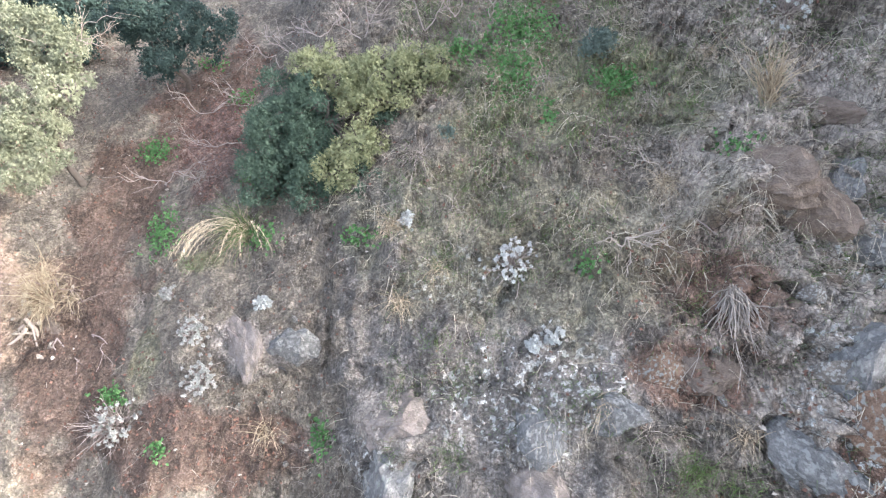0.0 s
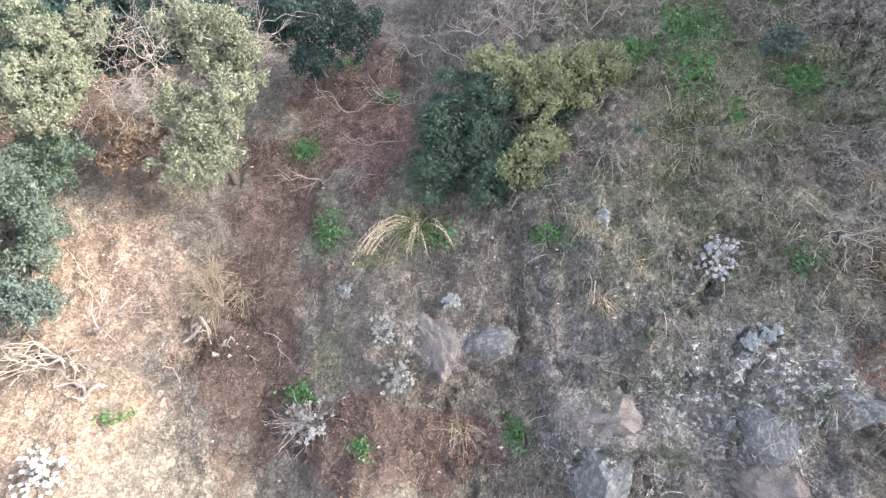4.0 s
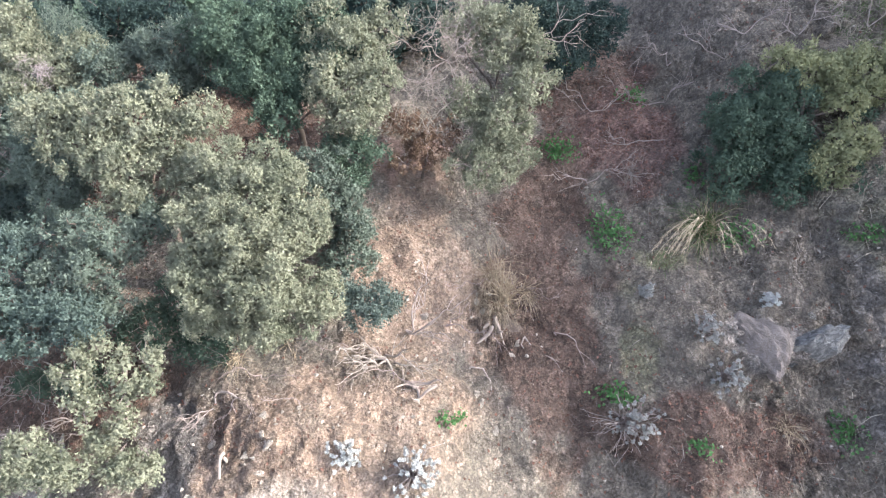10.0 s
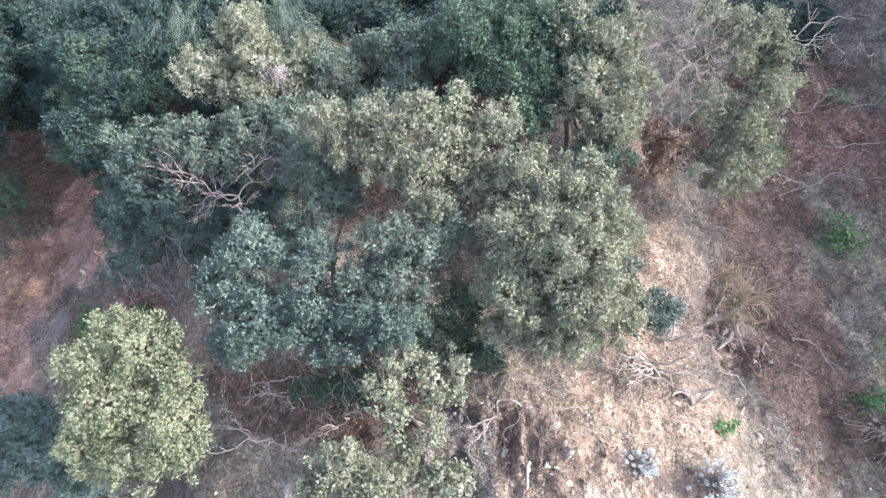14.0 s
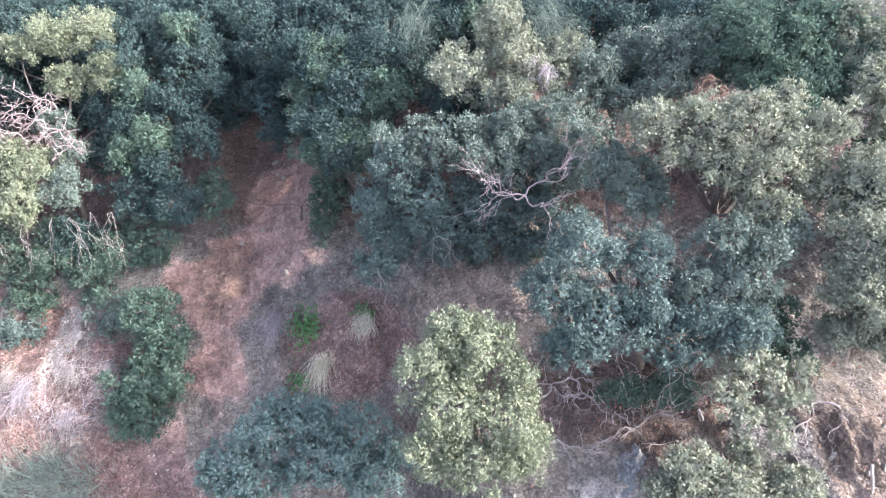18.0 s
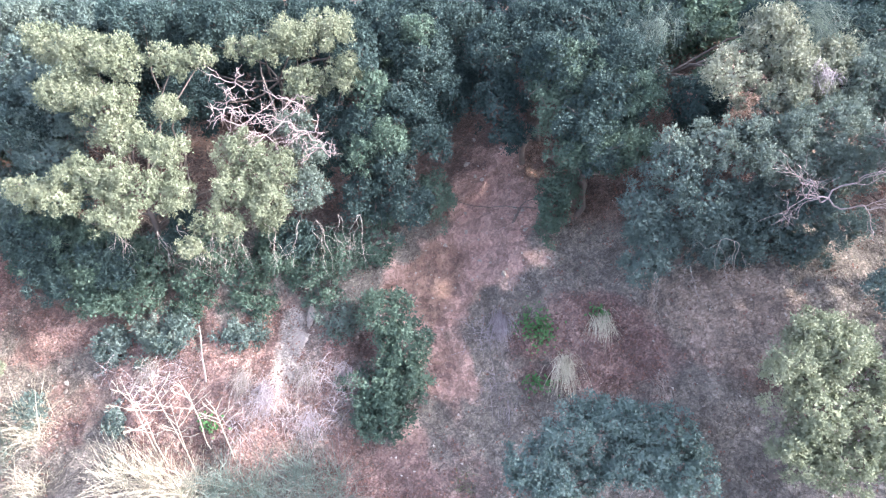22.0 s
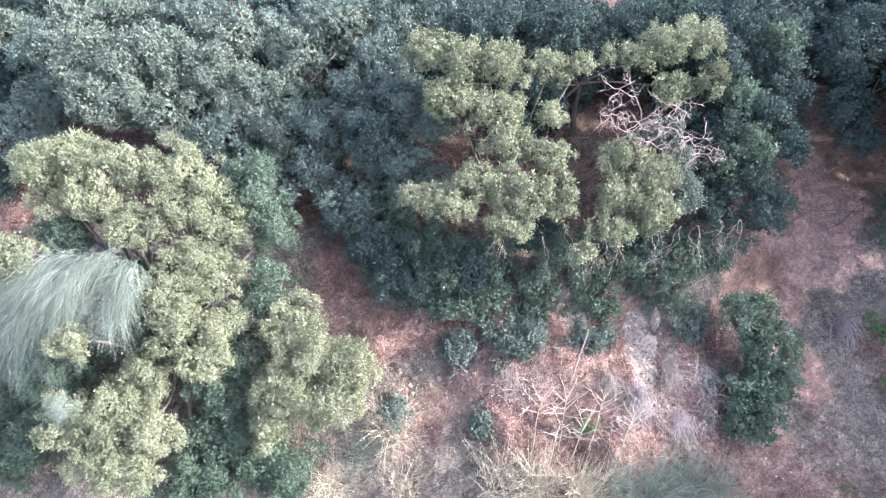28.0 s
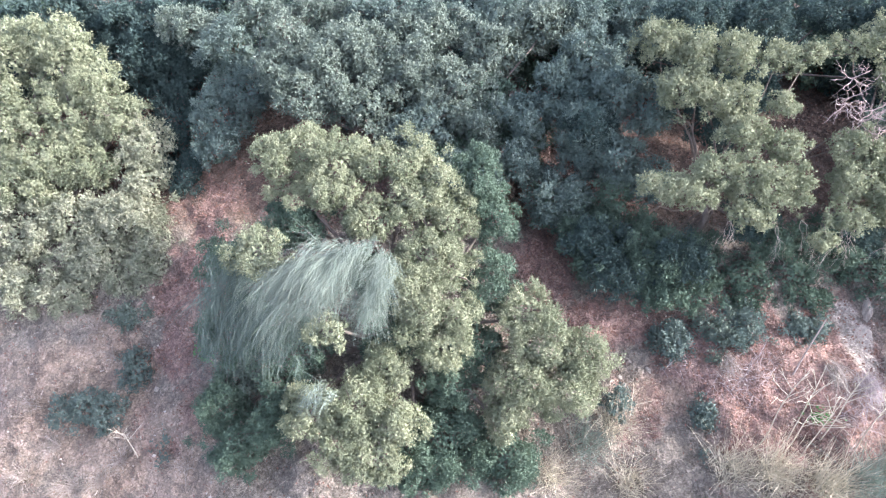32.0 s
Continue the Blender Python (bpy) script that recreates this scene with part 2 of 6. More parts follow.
def ground_material():
    m, nodes, links, bsdf = material("hillside_earth", 0.95)
    coords = nodes.new("ShaderNodeTexCoord").outputs["Object"]
    big = noise_node(nodes, links, 0.9, 5.0, coords).outputs[0]
    mid = noise_node(nodes, links, 5.0, 6.0, coords).outputs[0]
    fine = noise_node(nodes, links, 26.0, 6.0, coords).outputs[0]
    speck = noise_node(nodes, links, 70.0, 3.0, coords).outputs[0]

    def weight(name):
        a = nodes.new("ShaderNodeAttribute")
        a.attribute_name = name
        return a.outputs["Fac"]

    def tone(a, b, c):
        x = mixed(nodes, links, 0.45, ramp(nodes, links, mid, [(0.4, a), (0.5, b), (0.6, c)]), ramp(nodes, links, fine, [(0.42, a), (0.5, b), (0.58, c)]))
        return mixed(nodes, links, 0.25, x, ramp(nodes, links, big, [(0.4, a), (0.6, c)]))

    colour = tone((0.095, 0.084, 0.07), (0.165, 0.148, 0.126), (0.265, 0.243, 0.212))
    for name, shades in SOILS:
        edge = maths(nodes, links, "MULTIPLY", weight(name), maths(nodes, links, "ADD", maths(nodes, links, "ADD", mid, fine), 0.0))
        step = nodes.new("ShaderNodeMapRange")
        step.inputs["From Min"].default_value, step.inputs["From Max"].default_value = 0.2, 0.8
        links.new(edge, step.inputs["Value"])
        share = step.outputs[0]
        if name == "lichen":
            spots = noise_node(nodes, links, 11.0, 8.0, coords).outputs[0]
            share = maths(nodes, links, "MULTIPLY", share, ramp(nodes, links, spots, [(0.56, (0, 0, 0)), (0.59, (1, 1, 1))]))
        colour = mixed(nodes, links, share, colour, tone(*shades))
    for scale, depth in ((5.0, 0.28), (19.0, 0.3)):
        cell = nodes.new("ShaderNodeTexVoronoi")
        cell.inputs["Scale"].default_value = scale
        warped = mixed(nodes, links, 0.12, coords, noise_node(nodes, links, 4.0, 3.0, coords).outputs["Color"])
        links.new(warped, cell.inputs["Vector"])
        shade = ramp(nodes, links, cell.outputs["Color"], [(0.2, (1 - depth, 1 - depth, 1 - depth)), (0.8, (1.25, 1.22, 1.2))])
        colour = mixed(nodes, links, 0.8, colour, shade, "MULTIPLY")
    firm = maths(nodes, links, "SUBTRACT", 1.0, maths(nodes, links, "MULTIPLY", weight("red"), 0.6))
    # clods and crumbs, the shade in the gaps between them painted dark
    for scale, width, dark in ((7.0, 0.08, 0.7), (17.0, 0.12, 0.7), (42.0, 0.16, 0.75)):
        cell = nodes.new("ShaderNodeTexVoronoi")
        cell.feature = "DISTANCE_TO_EDGE"
        cell.inputs["Scale"].default_value = scale
        links.new(mixed(nodes, links, 0.10, coords, noise_node(nodes, links, 9.0, 4.0, coords).outputs["Color"]), cell.inputs["Vector"])
        gap = ramp(nodes, links, cell.outputs["Distance"], [(0.0, (dark, dark * 0.97, dark * 0.94)), (width, (1, 1, 1)), (width * 3, (1.12, 1.12, 1.12))])
        crumbly = maths(nodes, links, "MULTIPLY", ramp(nodes, links, mid, [(0.42, (0.1, 0.1, 0.1)), (0.56, (1, 1, 1))]), firm)
        colour = mixed(nodes, links, crumbly, colour, gap, "MULTIPLY")
    # fine dead stalks pressed flat down the slope
    squeeze = nodes.new("ShaderNodeMapping")
    squeeze.inputs["Scale"].default_value = (46.0, 7.0, 7.0)
    links.new(mixed(nodes, links, 0.12, coords, noise_node(nodes, links, 2.5, 3.0, coords).outputs["Color"]), squeeze.inputs["Vector"])
    hair = ramp(nodes, links, noise_node(nodes, links, 1.0, 3.0, squeeze.outputs[0]).outputs[0], [(0.38, (0.5, 0.48, 0.46)), (0.52, (1.0, 1.0, 1.0)), (0.64, (1.5, 1.48, 1.42))])
    bare_rock = maths(nodes, links, "ADD", weight("rock"), weight("red"))
    bare_rock.node.use_clamp = True
    colour = mixed(nodes, links, maths(nodes, links, "MULTIPLY", maths(nodes, links, "SUBTRACT", 1.0, bare_rock), maths(nodes, links, "MULTIPLY", weight("crag"), 1.2)), colour, hair, "MULTIPLY")
    # shade inside the cracks of the rock, painted dark
    for scale, width in ((3.4, 0.03), (10.0, 0.045)):
        cell = nodes.new("ShaderNodeTexVoronoi")
        cell.feature = "DISTANCE_TO_EDGE"
        cell.inputs["Scale"].default_value = scale
        links.new(mixed(nodes, links, 0.2, coords, noise_node(nodes, links, 3.0, 5.0, coords).outputs["Color"]), cell.inputs["Vector"])
        crack = ramp(nodes, links, cell.outputs["Distance"], [(0.0, (1, 1, 1)), (width, (0, 0, 0))])
        crack = maths(nodes, links, "MULTIPLY", maths(nodes, links, "MULTIPLY", crack, weight("crag")), maths(nodes, links, "MULTIPLY", mid, 1.2))
        crack.node.use_clamp = True
        colour = mixed(nodes, links, crack, colour, (0.035, 0.029, 0.025))
    chips = ramp(nodes, links, speck, [(0.58, (0, 0, 0)), (0.66, (1, 1, 1))])
    colour = mixed(nodes, links, maths(nodes, links, "MULTIPLY", chips, maths(nodes, links, "MULTIPLY", firm, 0.3)), colour, (0.36, 0.32, 0.28))
    links.new(colour, bsdf.inputs["Base Color"])
    h = maths(nodes, links, "ADD", maths(nodes, links, "MULTIPLY", mid, 1.6), maths(nodes, links, "ADD", fine, maths(nodes, links, "MULTIPLY", speck, 0.4)))
    bumped(nodes, links, bsdf, h, 1.0, 0.06)
    return m


SOILS = [("brown", ((0.085, 0.06, 0.049), (0.128, 0.093, 0.076), (0.18, 0.136, 0.113))),
         ("red", ((0.27, 0.172, 0.143), (0.345, 0.23, 0.192), (0.43, 0.308, 0.262))),
         ("tan", ((0.165, 0.122, 0.096), (0.245, 0.19, 0.152), (0.345, 0.285, 0.235))),
         ("litter", ((0.105, 0.065, 0.057), (0.185, 0.123, 0.108), (0.29, 0.21, 0.185))),
         ("rock", ((0.10, 0.094, 0.088), (0.185, 0.175, 0.167), (0.315, 0.30, 0.288))),
         ("pale", ((0.25, 0.22, 0.195), (0.36, 0.325, 0.29), (0.49, 0.45, 0.405))),
         ("rust", ((0.12, 0.075, 0.057), (0.21, 0.137, 0.105), (0.31, 0.22, 0.175))),
         ("lichen", ((0.36, 0.37, 0.36), (0.50, 0.52, 0.51), (0.66, 0.69, 0.68))),
         ("moss", ((0.08, 0.08, 0.05), (0.17, 0.17, 0.11), (0.28, 0.28, 0.19)))]
EARTH = ground_material()
# dark green leaves, also painting shade on lower and inner boughs
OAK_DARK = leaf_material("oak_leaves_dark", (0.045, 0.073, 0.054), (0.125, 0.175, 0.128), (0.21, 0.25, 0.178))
# shade and blue haze of the wood put into the leaf colour
OAK_SHADED = leaf_material("oak_leaves_shaded", (0.026, 0.045, 0.043), (0.068, 0.1, 0.09), (0.125, 0.155, 0.13))
# gold of the sunlit oaks: sunlight is put into the leaf colour
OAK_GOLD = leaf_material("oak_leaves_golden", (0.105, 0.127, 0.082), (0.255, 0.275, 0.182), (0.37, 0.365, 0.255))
# lightened leaves in place of sunlight that does not reach the bush
OAK_LIT = leaf_material("oak_leaves_sunlit_yellow", (0.14, 0.16, 0.09), (0.35, 0.36, 0.21), (0.48, 0.46, 0.29))
OAK_BLUE = leaf_material("oak_leaves_grey_blue", (0.056, 0.085, 0.076), (0.145, 0.188, 0.165), (0.26, 0.29, 0.24))
OAK_OLIVE = leaf_material("oak_leaves_olive", (0.115, 0.132, 0.094), (0.30, 0.312, 0.228), (0.45, 0.44, 0.32))
OAK_GREY = leaf_material("oak_leaves_dusty", (0.068, 0.093, 0.079), (0.18, 0.217, 0.177), (0.305, 0.32, 0.25))
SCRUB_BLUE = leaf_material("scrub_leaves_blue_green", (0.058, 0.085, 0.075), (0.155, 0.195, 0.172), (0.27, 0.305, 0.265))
SCRUB_PALE = leaf_material("scrub_leaves_pale", (0.065, 0.1, 0.088), (0.165, 0.22, 0.195), (0.28, 0.33, 0.295))
HERB = leaf_material("herb_leaves", (0.055, 0.13, 0.045), (0.135, 0.255, 0.105), (0.22, 0.34, 0.16))
GRASS = leaf_material("grass_green", (0.075, 0.115, 0.045), (0.17, 0.235, 0.10), (0.29, 0.32, 0.17), 0.3)
SILVER = leaf_material("silver_leaves", (0.38, 0.39, 0.38), (0.60, 0.62, 0.61), (0.74, 0.76, 0.75), 0.1)
SILVER_DULL = leaf_material("silver_leaves_dull", (0.25, 0.25, 0.24), (0.46, 0.46, 0.44), (0.6, 0.6, 0.58), 0.1)
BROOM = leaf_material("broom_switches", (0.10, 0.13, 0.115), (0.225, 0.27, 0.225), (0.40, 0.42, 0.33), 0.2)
DRY_LEAF = leaf_material("withered_leaves", (0.10, 0.07, 0.05), (0.25, 0.175, 0.13), (0.38, 0.30, 0.23))
DEAD_LEAF = leaf_material("dead_leaves", (0.08, 0.04, 0.032), (0.26, 0.155, 0.12), (0.42, 0.30, 0.24), 0.1)
STRAW = fibre_material("dry_straw", (0.20, 0.15, 0.10), (0.52, 0.44, 0.32))
STRAW_GREY = fibre_material("weathered_straw", (0.13, 0.11, 0.096), (0.40, 0.355, 0.315))
STRAW_MAUVE = fibre_material("mauve_dead_stems", (0.16, 0.135, 0.135), (0.40, 0.355, 0.36))
STRAW_DUN = fibre_material("dun_straw", (0.19, 0.17, 0.13), (0.50, 0.455, 0.37))
STRAW_PALE = fibre_material("pale_feathery_grass", (0.30, 0.27, 0.20), (0.60, 0.55, 0.42))
PLUME = fibre_material("plume", (0.38, 0.30, 0.20), (0.66, 0.57, 0.43))
BARK = fibre_material("bark", (0.05, 0.04, 0.035), (0.17, 0.145, 0.125), 0.95)
TWIG_PINK = fibre_material("pinkish_bare_wood", (0.18, 0.14, 0.13), (0.36, 0.295, 0.28), 0.9)
DEADWOOD = fibre_material("bleached_wood", (0.17, 0.14, 0.125), (0.42, 0.36, 0.335), 0.9)
ROOT_PALE = fibre_material("barkless_root", (0.20, 0.16, 0.135), (0.43, 0.365, 0.32), 0.9)
STONE = stone_material("grey_stone", (0.085, 0.076, 0.067), (0.225, 0.203, 0.183), (0.30, 0.30, 0.285))
STONE_PALE = stone_material("pale_stone", (0.22, 0.19, 0.16), (0.46, 0.42, 0.37))
ROCK_GREY = stone_material("blue_grey_rock", (0.095, 0.094, 0.094), (0.195, 0.192, 0.19), (0.235, 0.24, 0.232))
ROCK_PINK = stone_material("pinkish_rock", (0.135, 0.113, 0.10), (0.265, 0.232, 0.212))
ROCK_TAN = stone_material("tan_rock", (0.10, 0.078, 0.063), (0.215, 0.172, 0.143))
ROCK_RUST = stone_material("orange_brown_rock", (0.11, 0.07, 0.05), (0.24, 0.165, 0.12), (0.26, 0.26, 0.24))
ROCK_SCAR = stone_material("pale_bank_rock", (0.21, 0.175, 0.15), (0.38, 0.335, 0.295))
STONE_RUST = stone_material("rusty_stone", (0.12, 0.092, 0.075), (0.29, 0.235, 0.195))


# ---- mesh helpers ----
def mesh_of(name, verts, quads, mat, smooth=False, tris=None):
    """A mesh from arrays of corners and four- or three-sided faces."""
    verts = np.asarray(verts, np.float32).reshape(-1, 3)
    quads = np.zeros((0, 4), np.int32) if quads is None or len(quads) == 0 else np.asarray(quads, np.int32)
    tris = np.zeros((0, 3), np.int32) if tris is None or len(tris) == 0 else np.asarray(tris, np.int32)
    me = bpy.data.meshes.new(name)
    me.vertices.add(len(verts))
    me.vertices.foreach_set("co", verts.ravel())
    loops = np.concatenate([quads.ravel(), tris.ravel()])
    me.loops.add(len(loops))
    me.loops.foreach_set("vertex_index", loops)
    sizes = np.concatenate([np.full(len(quads), 4), np.full(len(tris), 3)]).astype(np.int32)
    me.polygons.add(len(sizes))
    me.polygons.foreach_set("loop_start", np.concatenate([[0], np.cumsum(sizes)[:-1]]).astype(np.int32))
    me.polygons.foreach_set("loop_total", sizes)
    me.update(calc_edges=True)
    me.polygons.foreach_set("use_smooth", np.full(len(sizes), smooth))
    me.materials.append(mat)
    return me


def holder(name, place):
    e = new(name)
    e.location = Vector(place)
    e.empty_display_size = 0.2
    return e


def part(name, me, parent, label=""):
    """Links a mesh, made in world metres, as one part of a thing."""
    ob = new(name, me)
    ob.parent = parent
    root = Vector(parent.location) + (Vector(parent.parent.location) if parent.parent else Vector())
    me.transform(Matrix.Translation(-root))
    return tagged(ob, label)


def unit(a):
    return a / np.maximum(np.linalg.norm(a, axis=-1, keepdims=True), 1e-9)


def blades_mesh(name, at, axis, normal, length, width, mat):
    """Flat little leaves: one folded kite each."""
    axis = unit(axis)
    side = unit(np.cross(axis, normal))
    up = np.cross(side, axis)
    length, width = np.reshape(length, (-1, 1)), np.reshape(width, (-1, 1))
    v = np.stack([at - axis * length * 0.5, at + side * width * 0.5 + up * width * 0.16, at + axis * length * 0.5, at - side * width * 0.5 + up * width * 0.16], 1)
    return mesh_of(name, v, np.arange(len(at) * 4).reshape(-1, 4), mat)


def leaves_mesh(name, at, axis, normal, length, width, mat):
    """Great numbers of tiny leaves, three corners each."""
    axis = unit(axis)
    side = unit(np.cross(axis, normal))
    length, width = np.reshape(length, (-1, 1)), np.reshape(width, (-1, 1))
    v = np.stack([at - axis * length * 0.35 - side * width * 0.5, at - axis * length * 0.35 + side * width * 0.5, at + axis * length * 0.65], 1)
    return mesh_of(name, v, None, mat, False, np.arange(len(at) * 3).reshape(-1, 3))


def strips(at, axis, length, width, droop, segments=4, rng=None, wave=0.0):
    """Bending blades or switches, narrowing to a tip: corners and faces."""
    n = len(at)
    axis, p = unit(np.array(axis, float)), np.array(at, float)
    length, width, droop = (np.broadcast_to(np.reshape(x, (-1, 1)), (n, 1)) for x in (length, width, droop))
    side = unit(np.cross(axis, rng.normal(size=(n, 3)) if rng is not None else np.array([0.3, -1.0, 0.5])))
    rows = []
    for k in range(segments + 1):
        w = width * (1 - 0.85 * k / segments)
        rows += [p - side * w / 2, p + side * w / 2]
        p = p + axis * length / segments
        axis = axis + np.array([0, 0, -1.0]) * droop / segments
        if wave:
            axis = axis + rng.normal(size=(n, 3)) * wave
        axis = unit(axis)
    v = np.stack(rows, 1).reshape(-1, 3)
    k = np.arange(segments) * 2
    one = np.stack([k, k + 1, k + 3, k + 2], 1)
    return v, (one[None] + (np.arange(n) * 2 * (segments + 1))[:, None, None]).reshape(-1, 4)


class Tubes:
    """Gathers tapered round rods into one mesh."""

    def __init__(self, sides=5):
        self.sides, self.v, self.f, self.count = sides, [], [], 0
        a = np.arange(sides) * 2 * math.pi / sides
        self.ring = np.stack([np.cos(a), np.sin(a)], 1)

    def add(self, points, r0, r1):
        pts = np.asarray(points, float)
        n, s = len(pts), self.sides
        along_it = unit(np.gradient(pts, axis=0))
        ref = np.array([0.31, 0.2, 0.93]) if abs(along_it[0, 2]) < 0.9 else np.array([1.0, 0.1, 0.0])
        a = unit(np.cross(along_it, ref))
        b = np.cross(along_it, a)
        r = np.linspace(r0, r1, n)[:, None, None]
        v = pts[:, None, :] + r * (self.ring[None, :, :1] * a[:, None, :] + self.ring[None, :, 1:] * b[:, None, :])
        i = np.arange(n - 1)[:, None] * s
        j = np.arange(s)[None, :]
        j2 = (j + 1) % s
        f = np.stack([i + j, i + j2, i + s + j2, i + s + j], -1).reshape(-1, 4) + self.count
        self.v.append(v.reshape(-1, 3))
        self.f.append(f)
        self.count += n * s

    def mesh(self, name, mat):
        return mesh_of(name, np.concatenate(self.v), np.concatenate(self.f), mat, True)


def bend(a, b, rng, sway=0.12, n=6, sag=0.0):
    """A crooked line from a to b."""
    t = np.linspace(0, 1, n)[:, None]
    size = np.linalg.norm(np.subtract(b, a))
    off = sum(rng.normal(size=(1, 3)) * np.sin(math.pi * k * t) / k for k in (1, 2, 3)) * sway * size
    off[:, 2] += (sag * size * np.sin(math.pi * t))[:, 0]
    return np.asarray(a) * (1 - t) + np.asarray(b) * t + off


def slope_normal(u, v):
    e = 0.05
    a = ground_place(u + e, v) - ground_place(u - e, v)
    b = ground_place(u, v + e) - ground_place(u, v - e)
    return unit(np.cross(a, b))


# ---- the ground ----
def axis_steps(fine0, fine1, step, low, high):
    """Close steps in the middle, ever wider ones outside."""
    mid = np.arange(fine0, fine1, step)
    right, left, s = [], [], step
    x = mid[-1]
    while x < high:
        s *= 1.25
        x = x + s
        right.append(x)
    x, s = mid[0], step
    while x > low:
        s *= 1.25
        x = x - s
        left.append(x)
    return np.concatenate([left[::-1], mid, right])


def soil_weights(u, v):
    e = fray(u, v)
    p = lambda *a: patch(u, v, *a, 0.4, e)
    most = np.maximum
    red = most(most(most(p(-19.4, 1.1, 1.1, 1.2), p(-19.7, -0.1, 1.3, 0.9)), most(p(-20.5, -1.0, 1.0, 0.9), p(-20.3, -2.2, 0.6, 1.1))), most(0.8 * p(-21.0, -3.5, 0.5, 0.8), p(-21.2, -0.7, 0.6, 0.6)))
    red = most(red, most(most(0.7 * p(-29.4, 4.1, 0.8, 0.7), 0.7 * p(-31.0, 4.5, 0.8, 0.5)), 0.6 * p(-8.3, 1.6, 0.9, 0.8)))
    # wood floor and patch at u = -13.39: shade darkened into the soil
    wood = 0.9 * soft_step((v - 0.1) / 1.0) * soft_step((-8.8 - u) / 1.5)
    brown = most(most(most(p(-5.9, -0.8, 1.0, 3.2), p(-3.5, -2.8, 1.7, 0.7)), most(p(-4.8, 3.0, 1.2, 1.8), 0.5 * p(3.4, -1.2, 1.2, 0.8))), most(most(wood, 0.9 * p(-13.39, -2.12, 2.3, 0.7)), 0.8 * p(2.9, -0.1, 0.5, 0.35)))
    tan = most(most(p(-8.0, -0.6, 1.2, 1.9), p(-9.6, -2.8, 2.4, 1.0)), most(p(-27.3, -2.9, 0.75, 0.8), 0.8 * p(-15.4, -1.0, 1.5, 0.8)))
    tan = most(tan, most(0.6 * p(-40.6, -2.7, 1.4, 0.9), 0.2 * p(-15.9, -1.6, 1.2, 0.8)))
    tan = most(tan, most(0.7 * p(-39.0, -3.6, 3.0, 2.0), 0.25 * p(-26.5, -2.6, 4.5, 1.6)))
    litter = most(most(p(-17.7, -1.6, 1.4, 1.2), p(-21.3, -4.1, 1.6, 0.7)), most(p(-29.4, -0.3, 0.9, 1.3), p(-37.4, -1.0, 1.0, 2.6)))
    litter = most(litter, most(most(p(-28.6, -1.6, 1.3, 0.7), p(-24.6, -2.6, 3.4, 1.6)), most(0.8 * p(-4.2, 2.1, 0.9, 1.4), 0.7 * p(-27.6, -1.3, 1.6, 0.9))))
    rock = most(most(0.75 * p(0.4, -1.6, 2.6, 2.0), p(-2.5, -1.5, 1.0, 0.5)), most(p(-0.85, -2.65, 0.8, 0.7), p(-11.3, -2.7, 0.6, 0.6)))
    rock = most(rock, most(0.9 * p(4.6, 0.4, 1.6, 2.0), 0.7 * p(-1.0, 0.1, 0.6, 0.9)))
    pale = most(most(0.85 * p(-0.8, -2.35, 0.5, 0.4), p(-23.4, -1.75, 0.32, 0.6)), most(0.7 * p(-9.6, -3.2, 0.7, 0.5), 0.7 * p(-2.7, -1.4, 0.9, 0.35)))
    # the broad patch at u = 4.5 paints back light the crag lacks
    pale = most(pale, most(most(0.7 * p(-13.6, -3.4, 0.5, 0.4), 0.95 * p(4.5, 0.5, 1.9, 3.2)), 0.3 * p(-23.2, -2.8, 0.5, 0.25)))
    rust = most(most(p(2.9, -1.5, 0.6, 0.4), 0.8 * p(3.6, -0.4, 0.9, 0.8)), most(p(4.4, -2.6, 0.4, 0.5), 0.7 * p(-20.6, -0.6, 0.6, 0.8)))
    lichen = most(most(p(4.5, -1.6, 0.7, 1.0), 0.8 * p(0.4, -0.4, 0.9, 0.5)), most(0.9 * p(1.2, -1.8, 1.2, 0.8), most(0.8 * p(-0.9, -2.9, 0.6, 0.4), 0.8 * p(5.1, 0.1, 0.6, 0.5))))
    moss = most(most(p(-4.0, -0.2, 0.45, 0.25), 0.75 * p(1.6, 2.6, 2.4, 1.3)), most(0.6 * p(0.1, -0.2, 0.25, 0.35), most(0.6 * p(-4.6, -1.6, 0.3, 0.9), 0.5 * p(1.2, 0.2, 2.4, 1.6))))
    return {"crag": np.maximum(craggy(u, v) - 0.2, 0) + 0.3 * rock, "brown": brown, "red": red, "tan": tan, "litter": litter, "rock": rock, "pale": pale, "rust": rust, "lichen": lichen, "moss": moss}


def build_ground():
    us, vs = axis_steps(-43.5, 6.8, 0.045, -150, 120), axis_steps(-5.3, 5.2, 0.055, -110, 90)
    us = us[(us > -11.8) & (us < 6.8) | (np.arange(len(us)) % 2 == 0)]
    u, v = np.meshgrid(us, vs, indexing="ij")
    p = world(u, v, ground(u, v))
    n, m = u.shape
    i, j = np.meshgrid(np.arange(n - 1), np.arange(m - 1), indexing="ij")
    k = (i * m + j).ravel()
    me = mesh_of("ground", p.reshape(-1, 3), np.stack([k, k + m, k + m + 1, k + 1], 1), EARTH, True)
    for name, w in soil_weights(u, v).items():
        a = me.attributes.new(name, "FLOAT", "POINT")
        a.data.foreach_set("value", w.ravel().astype(np.float32))
    return tagged(new("ground", me), "steep bank of brown earth, grey rock and leaf litter", "hillside", kind="structure")


build_ground()


